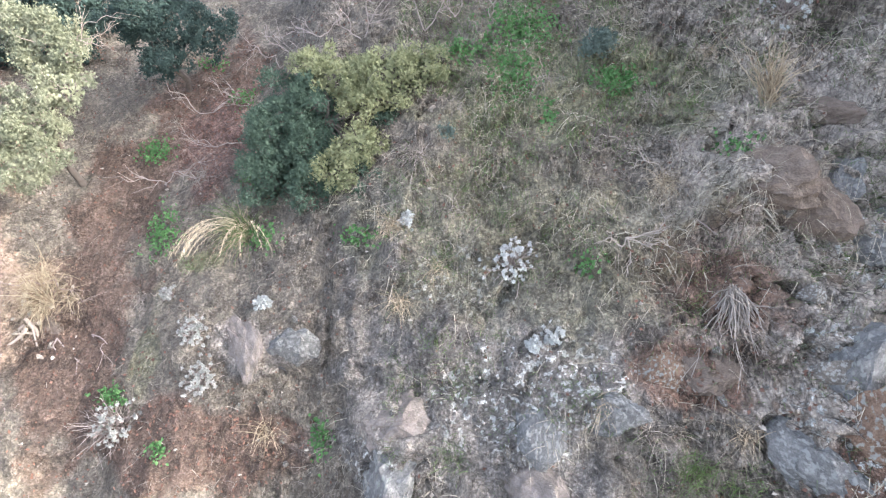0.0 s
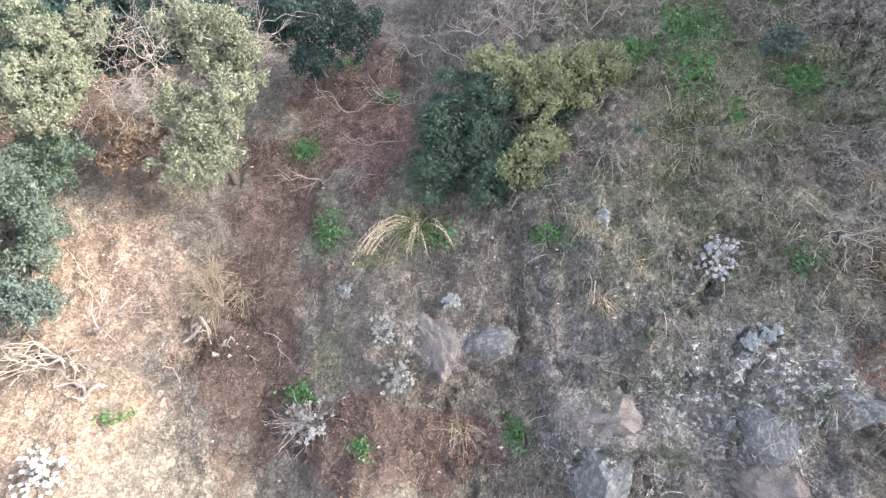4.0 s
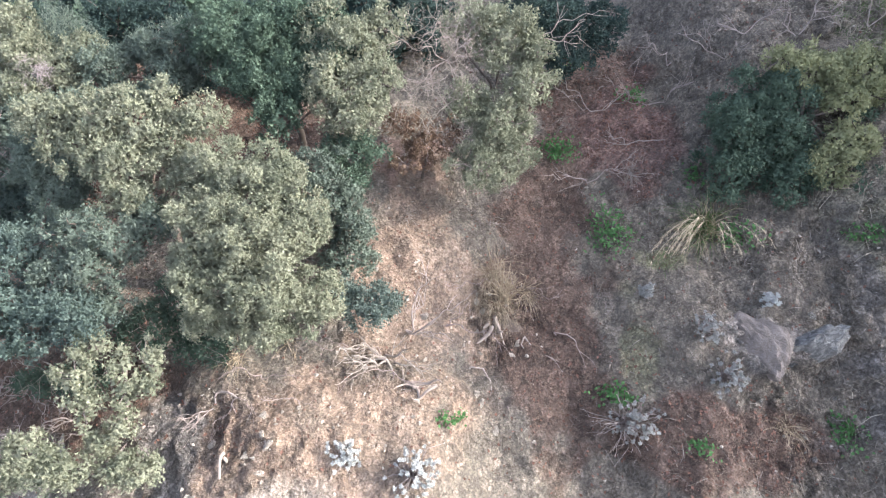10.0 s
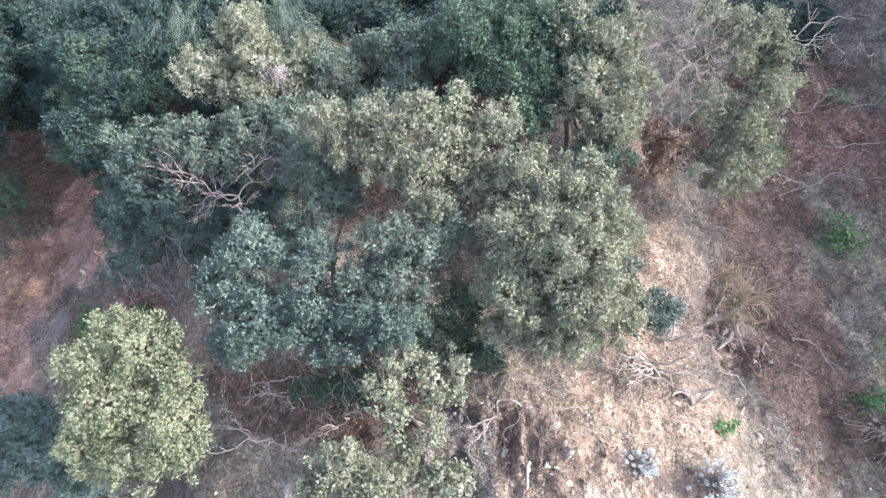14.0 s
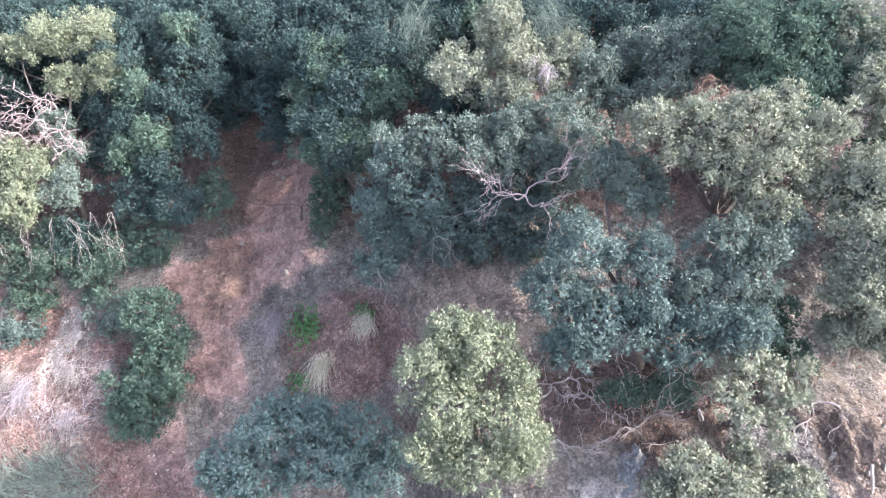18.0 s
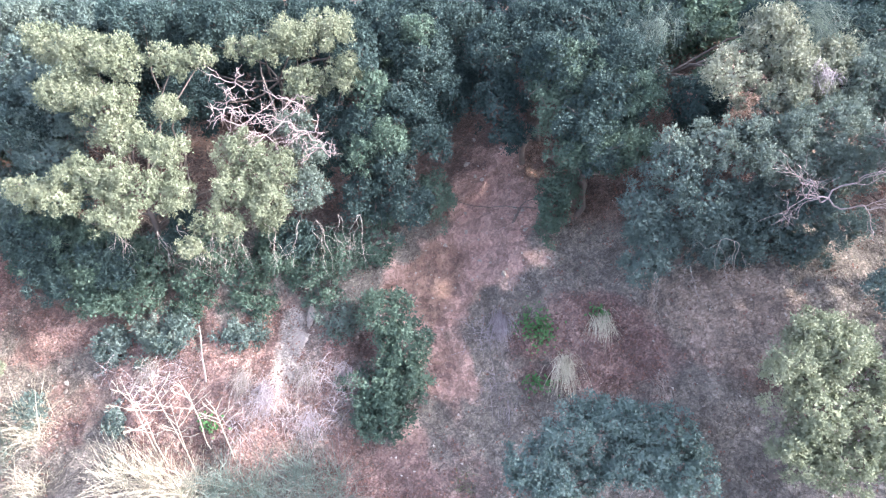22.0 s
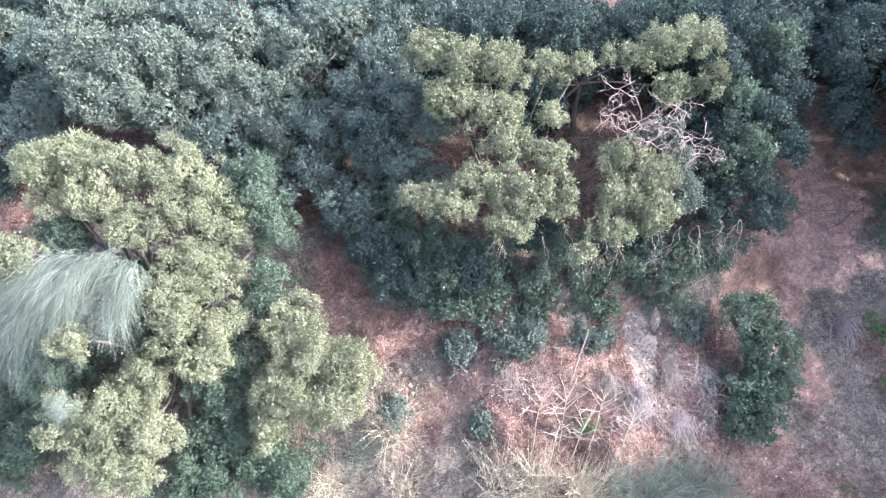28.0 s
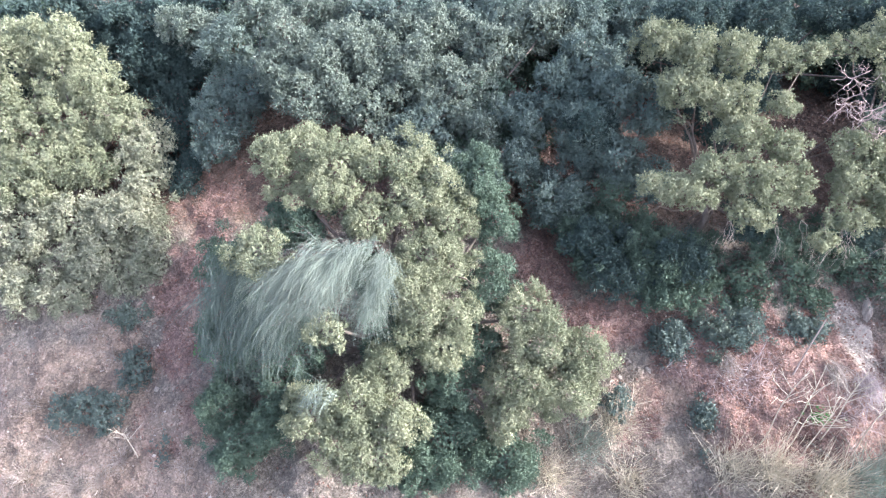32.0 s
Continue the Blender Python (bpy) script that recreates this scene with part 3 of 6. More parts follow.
# ---- trees and shrubs ----
def even_ways(n):
    """Ways spread evenly over a ball."""
    k = np.arange(n) + 0.5
    z, a = 1 - 2 * k / n, k * math.pi * (1 + 5**0.5)
    r = np.sqrt(1 - z * z)
    return np.stack([r * np.cos(a), r * np.sin(a), z], 1)


def hill_way(w):
    """A way in the hillside's axes (u, v, depth), turned into the world."""
    return np.stack([w[:, 0], w[:, 2] * CT + w[:, 1] * ST, w[:, 1] * CT - w[:, 2] * ST], 1)


def outside(q, L, k, depth):
    """Which of the places of lobe k lie in no other lobe."""
    keep = np.ones(len(q), bool)
    for m, o in enumerate(L):
        if m != k and (abs(L[k, :2] - o[:2]) < L[k, 3:] + o[3:]).all():
            keep &= (((q - o[:3]) / np.array([o[3], o[4], min(o[3], o[4])])) ** 2).sum(1) > depth
    return keep


def boughs_of(rng, L, mine, sparse):
    """Round boughs set side by side over the outside of the lobes (u, v, depth, half width, half height): places, ways out, sizes."""
    at, out, fat = [], [], []
    for k in mine:
        radii = np.array([L[k, 3], L[k, 4], min(L[k, 3], L[k, 4])])
        size = float(np.clip(0.36 * radii[2], 0.085, 0.21))
        n = int(np.clip(2.5 * sparse * (radii[0] * radii[1] + 2 * radii[0] * radii[2]) / 3 / size**2, 8, 130))
        w = unit(even_ways(n) @ np.linalg.qr(rng.normal(size=(3, 3)))[0] + rng.normal(size=(n, 3)) * 0.16)
        f = size * (0.45 + 0.95 * rng.random(n))
        wave = np.sin(w @ (rng.normal(size=3) * 3.2) + rng.random() * 6) + np.sin(w @ (rng.normal(size=3) * 5.0) + rng.random() * 6)
        reach = 0.84 + 0.28 * rng.random(n) + 0.10 * wave + 0.26 * (rng.random(n) < 0.09)
        f = np.where(reach > 1.15, f * 0.7, f)
        q = L[k, :3] + w * (radii * reach[:, None] - 0.7 * f[:, None])
        keep = outside(q, L, k, 0.5) & (rng.random(n) < np.where(w[:, 2] * 0.8 - w[:, 1] * 0.4 > 0.3, 0.25, 1.0))
        at.append(q[keep])
        out.append(w[keep])
        fat.append(f[keep])
    at, out = np.concatenate(at), np.concatenate(out)
    return world(at[:, 0], at[:, 1], at[:, 2]), unit(hill_way(out)), np.concatenate(fat)


def crown_of(rng, L, mine, leaves, leaf, sparse, spiky, fine):
    """Leaves of one part of a crown: sprays over each bough, and the darker mass of leaves within."""
    at, out, fat = boughs_of(rng, L, mine, sparse)
    lift = unit(out + np.array([0, 0, 0.5]))
    per = 9
    n = np.maximum(5, rng.poisson(2 * math.pi * fat**2 * 1.25 * fine / (0.37 * leaf**2) / per))
    bough = np.repeat(np.arange(len(at)), n)
    ball = unit(unit(rng.normal(size=(len(bough), 3))) + lift[bough] * 0.75)
    far = 0.74 + 0.36 * rng.random((len(bough), 1)) + 0.45 * rng.random((len(bough), 1)) * (rng.random((len(bough), 1)) < spiky)
    tip = at[bough] + ball * fat[bough, None] * far
    tip[:, 2] += 0.12 * (far[:, 0] > 1.1) * fat[bough]
    src = np.repeat(np.arange(len(tip)), rng.poisson(per, len(tip)))
    p = tip[src] + rng.normal(size=(len(src), 3)) * leaf * 0.8
    axis = ball[src] * 0.55 + np.array([0, 0, 0.3]) + rng.normal(size=p.shape) * 0.55
    normal = ball[src] + np.array([0, 0, 0.25]) + rng.normal(size=p.shape) * 0.38
    size = leaf * (0.65 + 0.7 * rng.random(len(p)))
    ps, axes, normals, longs, wides = [p], [axis], [normal], [size], [size * 0.74]
    for k in mine:
        radii = np.array([L[k, 3], L[k, 4], min(L[k, 3], L[k, 4])])
        big = leaf * 1.9
        m = int(4 * math.pi * radii[0] * radii[1] * 0.42 * 1.3 * sparse / (0.4 * big**2))
        w = unit(rng.normal(size=(m, 3)))
        q = L[k, :3] + w * radii * (0.5 + 0.22 * rng.random((m, 1)))
        keep = outside(q, L, k, 0.35) & (w[:, 2] < 0.5)
        q, w = q[keep], hill_way(w[keep])
        ps.append(world(q[:, 0], q[:, 1], q[:, 2]))
        axes.append(rng.normal(size=w.shape))
        normals.append(w + rng.normal(size=w.shape) * 0.3)
        longs.append(np.full(len(q), big))
        wides.append(np.full(len(q), big * 0.85))
    return leaves_mesh("crown", *(np.concatenate(x) for x in (ps, axes, normals, longs, wides)), leaves), at


def bush(name, crowns, label, category, seed, leaf=0.042, bark=None, group="", foot=None, trunk_r=0.07, sparse=1.0, spiky=0.2, fine=1.0):
    """A tree or shrub: trunk, limbs and twigs, and a crown built up of leafy boughs; crowns: leaves and lobes of each
    part of it, in some trees lit and shaded boughs told apart by leaf colour.
    """
    rng = np.random.default_rng(seed)
    lobes = [l for _, part_lobes in crowns for l in part_lobes]
    L = np.array(lobes, float)
    centres = world(L[:, 0], L[:, 1], L[:, 2])
    middle = centres.mean(0)
    fu, fv = foot if foot else under(middle[0], middle[1] + 0.35)
    root = ground_place(fu, fv, -0.08)
    thing = tagged(holder(name, root), label, category, group)
    leaf *= 1 + 0.25 * soft_step((L[:, 2].mean() - 10.5) / 3)
    ends, first = [], 0
    for leaves, part_lobes in crowns:
        me, at = crown_of(rng, L, range(first, first + len(part_lobes)), leaves, leaf, sparse, spiky, fine)
        part("crown", me, thing)
        ends.append(at)
        first += len(part_lobes)
    ends = np.concatenate(ends)
    t = Tubes(6)
    fork = root * 0.45 + middle * 0.55 + rng.normal(size=3) * 0.12
    t.add(bend(root, fork, rng, 0.05, 6), trunk_r, trunk_r * 0.7)
    part("trunk", t.mesh("trunk", bark or BARK), thing)
    for c in centres:
        t = Tubes(5)
        t.add(bend(fork, c + (0, 0.1, -0.05), rng, 0.06, 6), trunk_r * 0.4, trunk_r * 0.15)
        part("limb", t.mesh("limb", bark or BARK), thing)
    t = Tubes(4)
    for q in ends[rng.permutation(len(ends))[:90]]:
        c = centres[np.argmin(((centres - q) ** 2).sum(1))]
        t.add(bend(c, q + (q - c) * 0.12, rng, 0.12, 5), trunk_r * 0.18, 0.004)
    tagged(part("twig", t.mesh("twig", DEADWOOD if sparse < 0.9 else bark or BARK), thing), kind="stuff")
    return thing


OAKS = "holm oaks on the bank"
SCRUB = "scrub on the open slope"
# dark boughs and yellowish ones: shade and sunlight put into the leaf colour
bush("oak_bush", [(OAK_DARK, [(-2.67, 2.03, 9.95, 0.66, 0.7), (-2.88, 1.22, 9.86, 0.47, 0.56), (-2.06, 2.36, 9.75, 0.51, 0.46), (-1.95, 1.06, 9.67, 0.55, 0.47), (-1.16, 0.95, 9.53, 0.45, 0.43), (-2.23, 1.61, 9.7, 0.46, 0.46), (-0.86, 1.98, 9.7, 0.26, 0.32)]),
                  (OAK_LIT, [(-1.68, 2.75, 9.67, 0.57, 0.41), (-0.85, 2.76, 9.56, 0.63, 0.41), (-0.29, 2.85, 9.57, 0.38, 0.34), (-1.14, 2.31, 9.37, 0.49, 0.28), (-1.31, 1.58, 9.34, 0.44, 0.37), (-1.63, 1.16, 9.36, 0.37, 0.34), (-2.16, 2.99, 9.58, 0.27, 0.23)])],
     "rounded dark green oak bush, some boughs coloured yellowish as if sunlit", "bush", 1, trunk_r=0.07)
bush("oak_tree", [(OAK_OLIVE, [(-6.16, 2.61, 9.74, 0.44, 0.46), (-6.58, 3.41, 9.93, 0.56, 0.56), (-6.69, 2.02, 9.77, 0.55, 0.48), (-6.99, 1.32, 9.72, 0.48, 0.41), (-6.4, 1.5, 9.73, 0.29, 0.29), (-7.14, 3.68, 9.93, 0.42, 0.42), (-7.21, 2.35, 9.82, 0.35, 0.39), (-6.08, 3.15, 9.72, 0.28, 0.32)])],
     "olive-green oak with bare grey twigs, beside an earth gully", "tree", 2, group=OAKS, sparse=0.8)
# shade of the lower boughs is put into dark leaves
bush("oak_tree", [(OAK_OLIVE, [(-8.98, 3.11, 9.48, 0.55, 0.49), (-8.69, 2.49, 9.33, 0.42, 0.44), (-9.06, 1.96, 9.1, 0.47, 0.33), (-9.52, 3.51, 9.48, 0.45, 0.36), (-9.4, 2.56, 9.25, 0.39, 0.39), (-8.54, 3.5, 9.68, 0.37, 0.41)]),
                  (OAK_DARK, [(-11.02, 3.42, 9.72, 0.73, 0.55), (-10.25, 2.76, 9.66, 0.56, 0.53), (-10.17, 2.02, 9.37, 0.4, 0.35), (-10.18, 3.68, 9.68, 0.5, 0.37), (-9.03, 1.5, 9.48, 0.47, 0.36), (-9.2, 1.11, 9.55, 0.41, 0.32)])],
     "olive oak, its lower boughs darkened as in shade, high on the bank", "tree", 3, group=OAKS)
bush("dead_bush", [(DRY_LEAF, [(-8.25, 2.01, 9.77, 0.39, 0.22), (-7.89, 1.7, 9.8, 0.42, 0.26), (-8.22, 1.37, 9.81, 0.42, 0.2), (-7.56, 1.88, 9.78, 0.23, 0.23)])],
     "withered bush with rust-brown dead leaves", "bush", 24, sparse=0.45, trunk_r=0.03)
bush("oak_tree", [(OAK_SHADED, [(-5.3, 4.28, 11.5, 0.81, 0.65), (-5.95, 4.5, 11.52, 0.65, 0.54), (-4.65, 4.24, 11.68, 0.55, 0.5), (-5.29, 3.52, 11.33, 0.48, 0.3)])],
     "dark oak in shade at the head of the gully", "tree", 4, group=OAKS)
bush("oak_tree", [(OAK_OLIVE, [(-10.41, 0.9, 7.66, 0.48, 0.4), (-9.81, 0.9, 7.63, 0.45, 0.36), (-10.61, 0.26, 7.53, 0.44, 0.43), (-10, 0.25, 7.4, 0.5, 0.45), (-9.42, 0.18, 7.62, 0.35, 0.43), (-10.5, -0.41, 7.52, 0.48, 0.41), (-9.89, -0.51, 7.42, 0.5, 0.42), (-9.28, -0.69, 7.74, 0.31, 0.44), (-9.97, -1.05, 7.72, 0.42, 0.28), (-10.81, -0.17, 7.62, 0.29, 0.4), (-10.65, -0.95, 7.81, 0.35, 0.27), (-9.58, 0.68, 7.55, 0.32, 0.32)])],
     "large olive-green oak with small fine leaves", "tree", 5, group=OAKS, trunk_r=0.1, leaf=0.034, fine=1.5)
bush("oak_tree", [(OAK_BLUE, [(-14, 0.12, 7.9, 0.49, 0.39), (-14.38, -0.47, 7.94, 0.43, 0.37), (-13.83, -0.76, 7.83, 0.58, 0.43), (-14.15, -1.11, 7.78, 0.43, 0.29), (-13.18, 0.01, 7.88, 0.39, 0.36), (-13.15, -0.67, 7.7, 0.38, 0.33), (-12.92, -1.17, 7.64, 0.38, 0.25), (-12.2, -0.86, 7.53, 0.41, 0.3), (-12.56, -0.73, 7.62, 0.32, 0.29)]),
                  (OAK_GREY, [(-13.34, 1.21, 8.69, 0.49, 0.37), (-13, 0.83, 8.55, 0.42, 0.32), (-12.27, 0.19, 7.63, 0.37, 0.3), (-11.81, 0.08, 7.67, 0.35, 0.35), (-12.12, -0.23, 7.54, 0.32, 0.24), (-12.57, -0.31, 7.72, 0.35, 0.28), (-11.48, 0.34, 7.82, 0.28, 0.3), (-11.92, -0.67, 7.7, 0.25, 0.25)])],
     "broad grey-blue oak leaning out over the bank", "tree", 6, group=OAKS, trunk_r=0.12, leaf=0.036)
# sunlit upper right of the blue oak, painted with lighter olive leaves
bush("oak_tree", [(OAK_OLIVE, [(-13, 1.77, 8.15, 0.43, 0.32), (-12.3, 1.73, 8.03, 0.5, 0.36), (-11.7, 1.75, 7.99, 0.47, 0.38), (-11.26, 1.37, 7.93, 0.36, 0.36), (-11.81, 1.07, 7.9, 0.49, 0.39), (-12.5, 1.4, 8.08, 0.47, 0.29), (-11.7, 0.63, 7.82, 0.35, 0.28), (-11.37, 2.04, 7.95, 0.2, 0.27), (-10.78, 1.67, 7.93, 0.34, 0.3), (-11.04, 0.92, 7.89, 0.24, 0.28), (-12.22, 1.15, 7.93, 0.3, 0.3)])],
     "upper boughs of a grey-blue oak, coloured light olive as if sunlit", "tree", 39, group=OAKS, trunk_r=0.09, leaf=0.036, spiky=0.3)
bush("oak_tree", [(OAK_OLIVE, [(-12.28, -1.59, 7.59, 0.24, 0.37), (-11.67, -1.67, 7.63, 0.23, 0.42), (-11.38, -1.54, 7.69, 0.17, 0.35), (-12.03, -1.2, 7.6, 0.26, 0.26), (-12.13, -2, 7.54, 0.18, 0.25), (-11.67, -2.16, 7.57, 0.16, 0.2)])],
     "hanging oak boughs with sparse olive leaves", "tree", 40, group=OAKS, trunk_r=0.05, sparse=0.6)
bush("oak_shrub", [(OAK_OLIVE, [(-12.82, -2.56, 7.43, 0.35, 0.29), (-12.44, -2.76, 7.41, 0.39, 0.27), (-11.57, -2.78, 7.53, 0.41, 0.23), (-12.03, -2.5, 7.65, 0.19, 0.19), (-13.11, -2.82, 7.47, 0.25, 0.21)])],
     "low olive-green oak scrub on pale rock", "shrub", 7, trunk_r=0.03)
bush("oak_tree", [(OAK_GOLD, [(-15.74, -0.87, 7.69, 0.3, 0.25), (-15.95, -1.3, 7.68, 0.42, 0.36)]),
                  (OAK_GOLD, [(-15.35, -1.16, 7.69, 0.41, 0.38), (-14.92, -1.5, 7.7, 0.26, 0.35), (-15.71, -1.86, 7.61, 0.55, 0.4), (-15, -2.01, 7.62, 0.46, 0.42), (-15.99, -2.36, 7.59, 0.33, 0.32), (-15.33, -2.53, 7.55, 0.56, 0.33), (-14.74, -2.4, 7.59, 0.24, 0.34)])],
     "small yellow-green oak on bare earth", "tree", 8, group=OAKS, leaf=0.034, spiky=0.35)
bush("oak_tree", [(OAK_BLUE, [(-16.53, 1.42, 10.04, 0.55, 0.44), (-16.08, 0.85, 10.05, 0.55, 0.46), (-16.67, 0.2, 10.52, 0.56, 0.55), (-15.78, 0.29, 10.35, 0.45, 0.49), (-16.96, 0.78, 10.29, 0.37, 0.54), (-16.95, -0.19, 10.43, 0.39, 0.3), (-15.19, 0.86, 10.2, 0.43, 0.39)]),
                  (OAK_GREY, [(-15.95, 1.84, 9.8, 0.7, 0.39), (-15.12, 1.5, 9.66, 0.53, 0.33), (-14.75, 1.97, 9.76, 0.37, 0.33), (-15.43, 2.04, 9.66, 0.27, 0.2)])],
     "blue-green oak beside the red earth slide", "tree", 9, group=OAKS)
bush("oak_tree", [(OAK_OLIVE, [(-15.47, 3.04, 10.23, 0.54, 0.42), (-14.71, 3.4, 10.27, 0.48, 0.53), (-14.13, 3.05, 10.21, 0.43, 0.4), (-14.94, 3.82, 10.25, 0.44, 0.39), (-14.74, 2.67, 10.04, 0.43, 0.3), (-13.75, 3.43, 10.24, 0.31, 0.31)])],
     "dusty olive oak high on the bank", "tree", 10, group=OAKS)
bush("oak_tree", [(OAK_GREY, [(-11.93, 3.38, 10.08, 0.72, 0.49), (-13.27, 3.04, 10.21, 0.4, 0.44), (-12.72, 3.43, 10.39, 0.37, 0.37), (-12.12, 2.81, 10.08, 0.43, 0.36), (-13.64, 2.46, 10.16, 0.38, 0.34), (-12.89, 2.57, 10.24, 0.43, 0.31)])],
     "dusty green oak mixed with dead twigs", "tree", 35, group=OAKS, sparse=0.85)
bush("oak_tree", [(OAK_DARK, [(-10.27, 3.32, 9.79, 0.79, 0.57), (-10.75, 2.68, 9.58, 0.45, 0.36), (-10.05, 2.52, 9.49, 0.45, 0.38), (-9.4, 2.95, 9.62, 0.41, 0.45), (-9.57, 3.51, 9.68, 0.41, 0.37), (-11.1, 3.1, 9.79, 0.37, 0.42)])],
     "dense green oak among others uphill", "tree", 12, group=OAKS)
# oaks round the slide: deep shade is painted by darker leaves
bush("oak_tree", [(OAK_DARK, [(-17.87, 3.35, 11.38, 0.84, 0.62), (-17.29, 2.57, 11.15, 0.67, 0.59), (-18.1, 1.86, 10.94, 0.43, 0.43), (-17.55, 1.87, 10.82, 0.53, 0.41), (-16.88, 2.88, 10.96, 0.47, 0.5), (-18.33, 2.7, 11.3, 0.38, 0.55), (-17.06, 1.89, 10.78, 0.46, 0.36)])],
     "green oak above the red slide, darkened as in shade", "tree", 11, group=OAKS)
bush("oak_tree", [(OAK_SHADED, [(-19.38, 3.98, 12.23, 0.55, 0.67), (-19.24, 2.95, 12.17, 0.48, 0.57), (-17.9, 4.53, 12.17, 0.92, 0.48), (-18.82, 4.39, 12.28, 0.49, 0.52), (-19, 2.36, 12.03, 0.34, 0.3), (-16.87, 4.07, 11.99, 0.57, 0.51)])],
     "green oak at the top of the red slide, darkened as in shade", "tree", 13, group=OAKS)
bush("oak_tree", [(OAK_SHADED, [(-21.94, 3.86, 11.88, 0.49, 0.63), (-20.74, 4.01, 12.02, 0.54, 0.54), (-21.05, 3.01, 12, 0.52, 0.54), (-20.61, 2.27, 11.92, 0.4, 0.43), (-21.85, 2.56, 11.99, 0.5, 0.52), (-21.41, 1.68, 12, 0.52, 0.52), (-21.08, 0.9, 12.05, 0.46, 0.52), (-22, 1.19, 12.2, 0.52, 0.6), (-20.4, 3.36, 12.07, 0.34, 0.46), (-21.41, 4.39, 12.16, 0.46, 0.52)]),
                  (OAK_DARK, [(-21.76, 3.15, 11.68, 0.35, 0.4), (-21.39, 2.19, 11.74, 0.38, 0.38), (-20.79, 4.26, 11.76, 0.36, 0.33), (-21.94, 1.98, 11.76, 0.33, 0.33)])],
     "tall shaded oak along the red slide", "tree", 14, group=OAKS)
bush("oak_tree", [(OAK_GOLD, [(-24.07, 1.89, 11.28, 0.49, 0.36), (-23.45, 1.59, 11.28, 0.45, 0.36), (-24.16, 1.17, 11.21, 0.44, 0.4), (-23.54, 0.94, 11.21, 0.44, 0.4), (-24.41, 0.52, 11, 0.42, 0.25), (-23.85, 3.84, 11.47, 0.52, 0.22), (-23.19, 4.09, 11.59, 0.53, 0.37), (-22.47, 4.23, 11.74, 0.51, 0.44), (-22.22, 3.52, 11.64, 0.31, 0.35), (-23.01, 3.27, 11.73, 0.4, 0.29), (-24.88, 0.14, 10.93, 0.27, 0.17)]),
                  (OAK_GREY, [(-22.89, 1.18, 11.37, 0.34, 0.45), (-23.2, 2.44, 11.61, 0.37, 0.26), (-22.94, 1.95, 11.59, 0.35, 0.24)])],
     "sunlit oak with a tangle of bare branches", "tree", 15, group=OAKS, spiky=0.35, leaf=0.036)
bush("oak_tree", [(OAK_GOLD, [(-27.61, 3.89, 11.38, 0.47, 0.37), (-26.97, 3.63, 11.32, 0.47, 0.41), (-26.35, 3.53, 11.21, 0.51, 0.4), (-27.28, 2.96, 11.33, 0.56, 0.43), (-26.49, 2.72, 11.21, 0.51, 0.4), (-26.27, 2.18, 11.16, 0.4, 0.34), (-25.41, 3.56, 11.33, 0.36, 0.3), (-24.86, 3.62, 11.27, 0.23, 0.21), (-26.79, 1.44, 10.96, 0.5, 0.33), (-26.19, 1.31, 11.01, 0.5, 0.39), (-27.72, 1.16, 11, 0.48, 0.25), (-27.27, 1, 10.91, 0.49, 0.27), (-26.27, 0.63, 10.91, 0.49, 0.27), (-25.82, 1.14, 11.02, 0.44, 0.42), (-25.46, 1.9, 11.2, 0.38, 0.4), (-25.24, 1.17, 11.13, 0.29, 0.48), (-25.41, 2.69, 11.28, 0.23, 0.23)])],
     "sunlit golden-green oak with upright sprays", "tree", 16, group=OAKS, spiky=0.4, leaf=0.036)
# dark leaves paint the shaded gaps between the golden oaks
bush("oak_tree", [(OAK_SHADED, [(-27.14, -0.22, 12.31, 0.67, 0.53), (-28.71, 0.13, 12.45, 0.71, 0.59), (-28.15, -0.57, 12.47, 0.59, 0.47), (-26.16, 2.54, 12.45, 0.59, 0.59), (-25.43, 3.2, 12.36, 0.53, 0.47), (-25.52, 0.58, 12.26, 0.52, 0.46), (-23.28, 0.23, 12.36, 0.58, 0.47), (-22.58, 2.18, 12.36, 0.47, 0.58), (-28.83, 2.52, 12.35, 0.58, 0.58), (-26.54, 4.75, 12.57, 0.71, 0.47), (-25.08, 4.79, 12.67, 0.72, 0.48), (-22.58, 3.09, 12.36, 0.47, 0.47)]),
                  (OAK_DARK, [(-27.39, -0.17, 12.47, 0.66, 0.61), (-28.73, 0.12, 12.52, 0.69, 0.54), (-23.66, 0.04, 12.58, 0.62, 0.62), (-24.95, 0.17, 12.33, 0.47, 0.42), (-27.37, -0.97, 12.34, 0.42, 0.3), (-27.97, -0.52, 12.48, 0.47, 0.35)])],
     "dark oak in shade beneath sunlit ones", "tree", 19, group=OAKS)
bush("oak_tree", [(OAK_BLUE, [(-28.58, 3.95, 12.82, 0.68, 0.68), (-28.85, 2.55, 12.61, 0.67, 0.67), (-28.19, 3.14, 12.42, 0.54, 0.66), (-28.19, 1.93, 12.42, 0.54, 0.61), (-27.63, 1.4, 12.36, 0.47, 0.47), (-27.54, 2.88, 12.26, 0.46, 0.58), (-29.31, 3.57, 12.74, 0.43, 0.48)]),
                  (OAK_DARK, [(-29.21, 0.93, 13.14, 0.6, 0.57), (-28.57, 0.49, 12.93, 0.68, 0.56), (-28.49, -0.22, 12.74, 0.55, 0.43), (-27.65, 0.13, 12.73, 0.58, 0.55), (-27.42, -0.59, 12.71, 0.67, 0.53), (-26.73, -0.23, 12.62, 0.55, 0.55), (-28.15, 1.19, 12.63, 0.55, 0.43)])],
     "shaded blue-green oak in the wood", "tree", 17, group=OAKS)
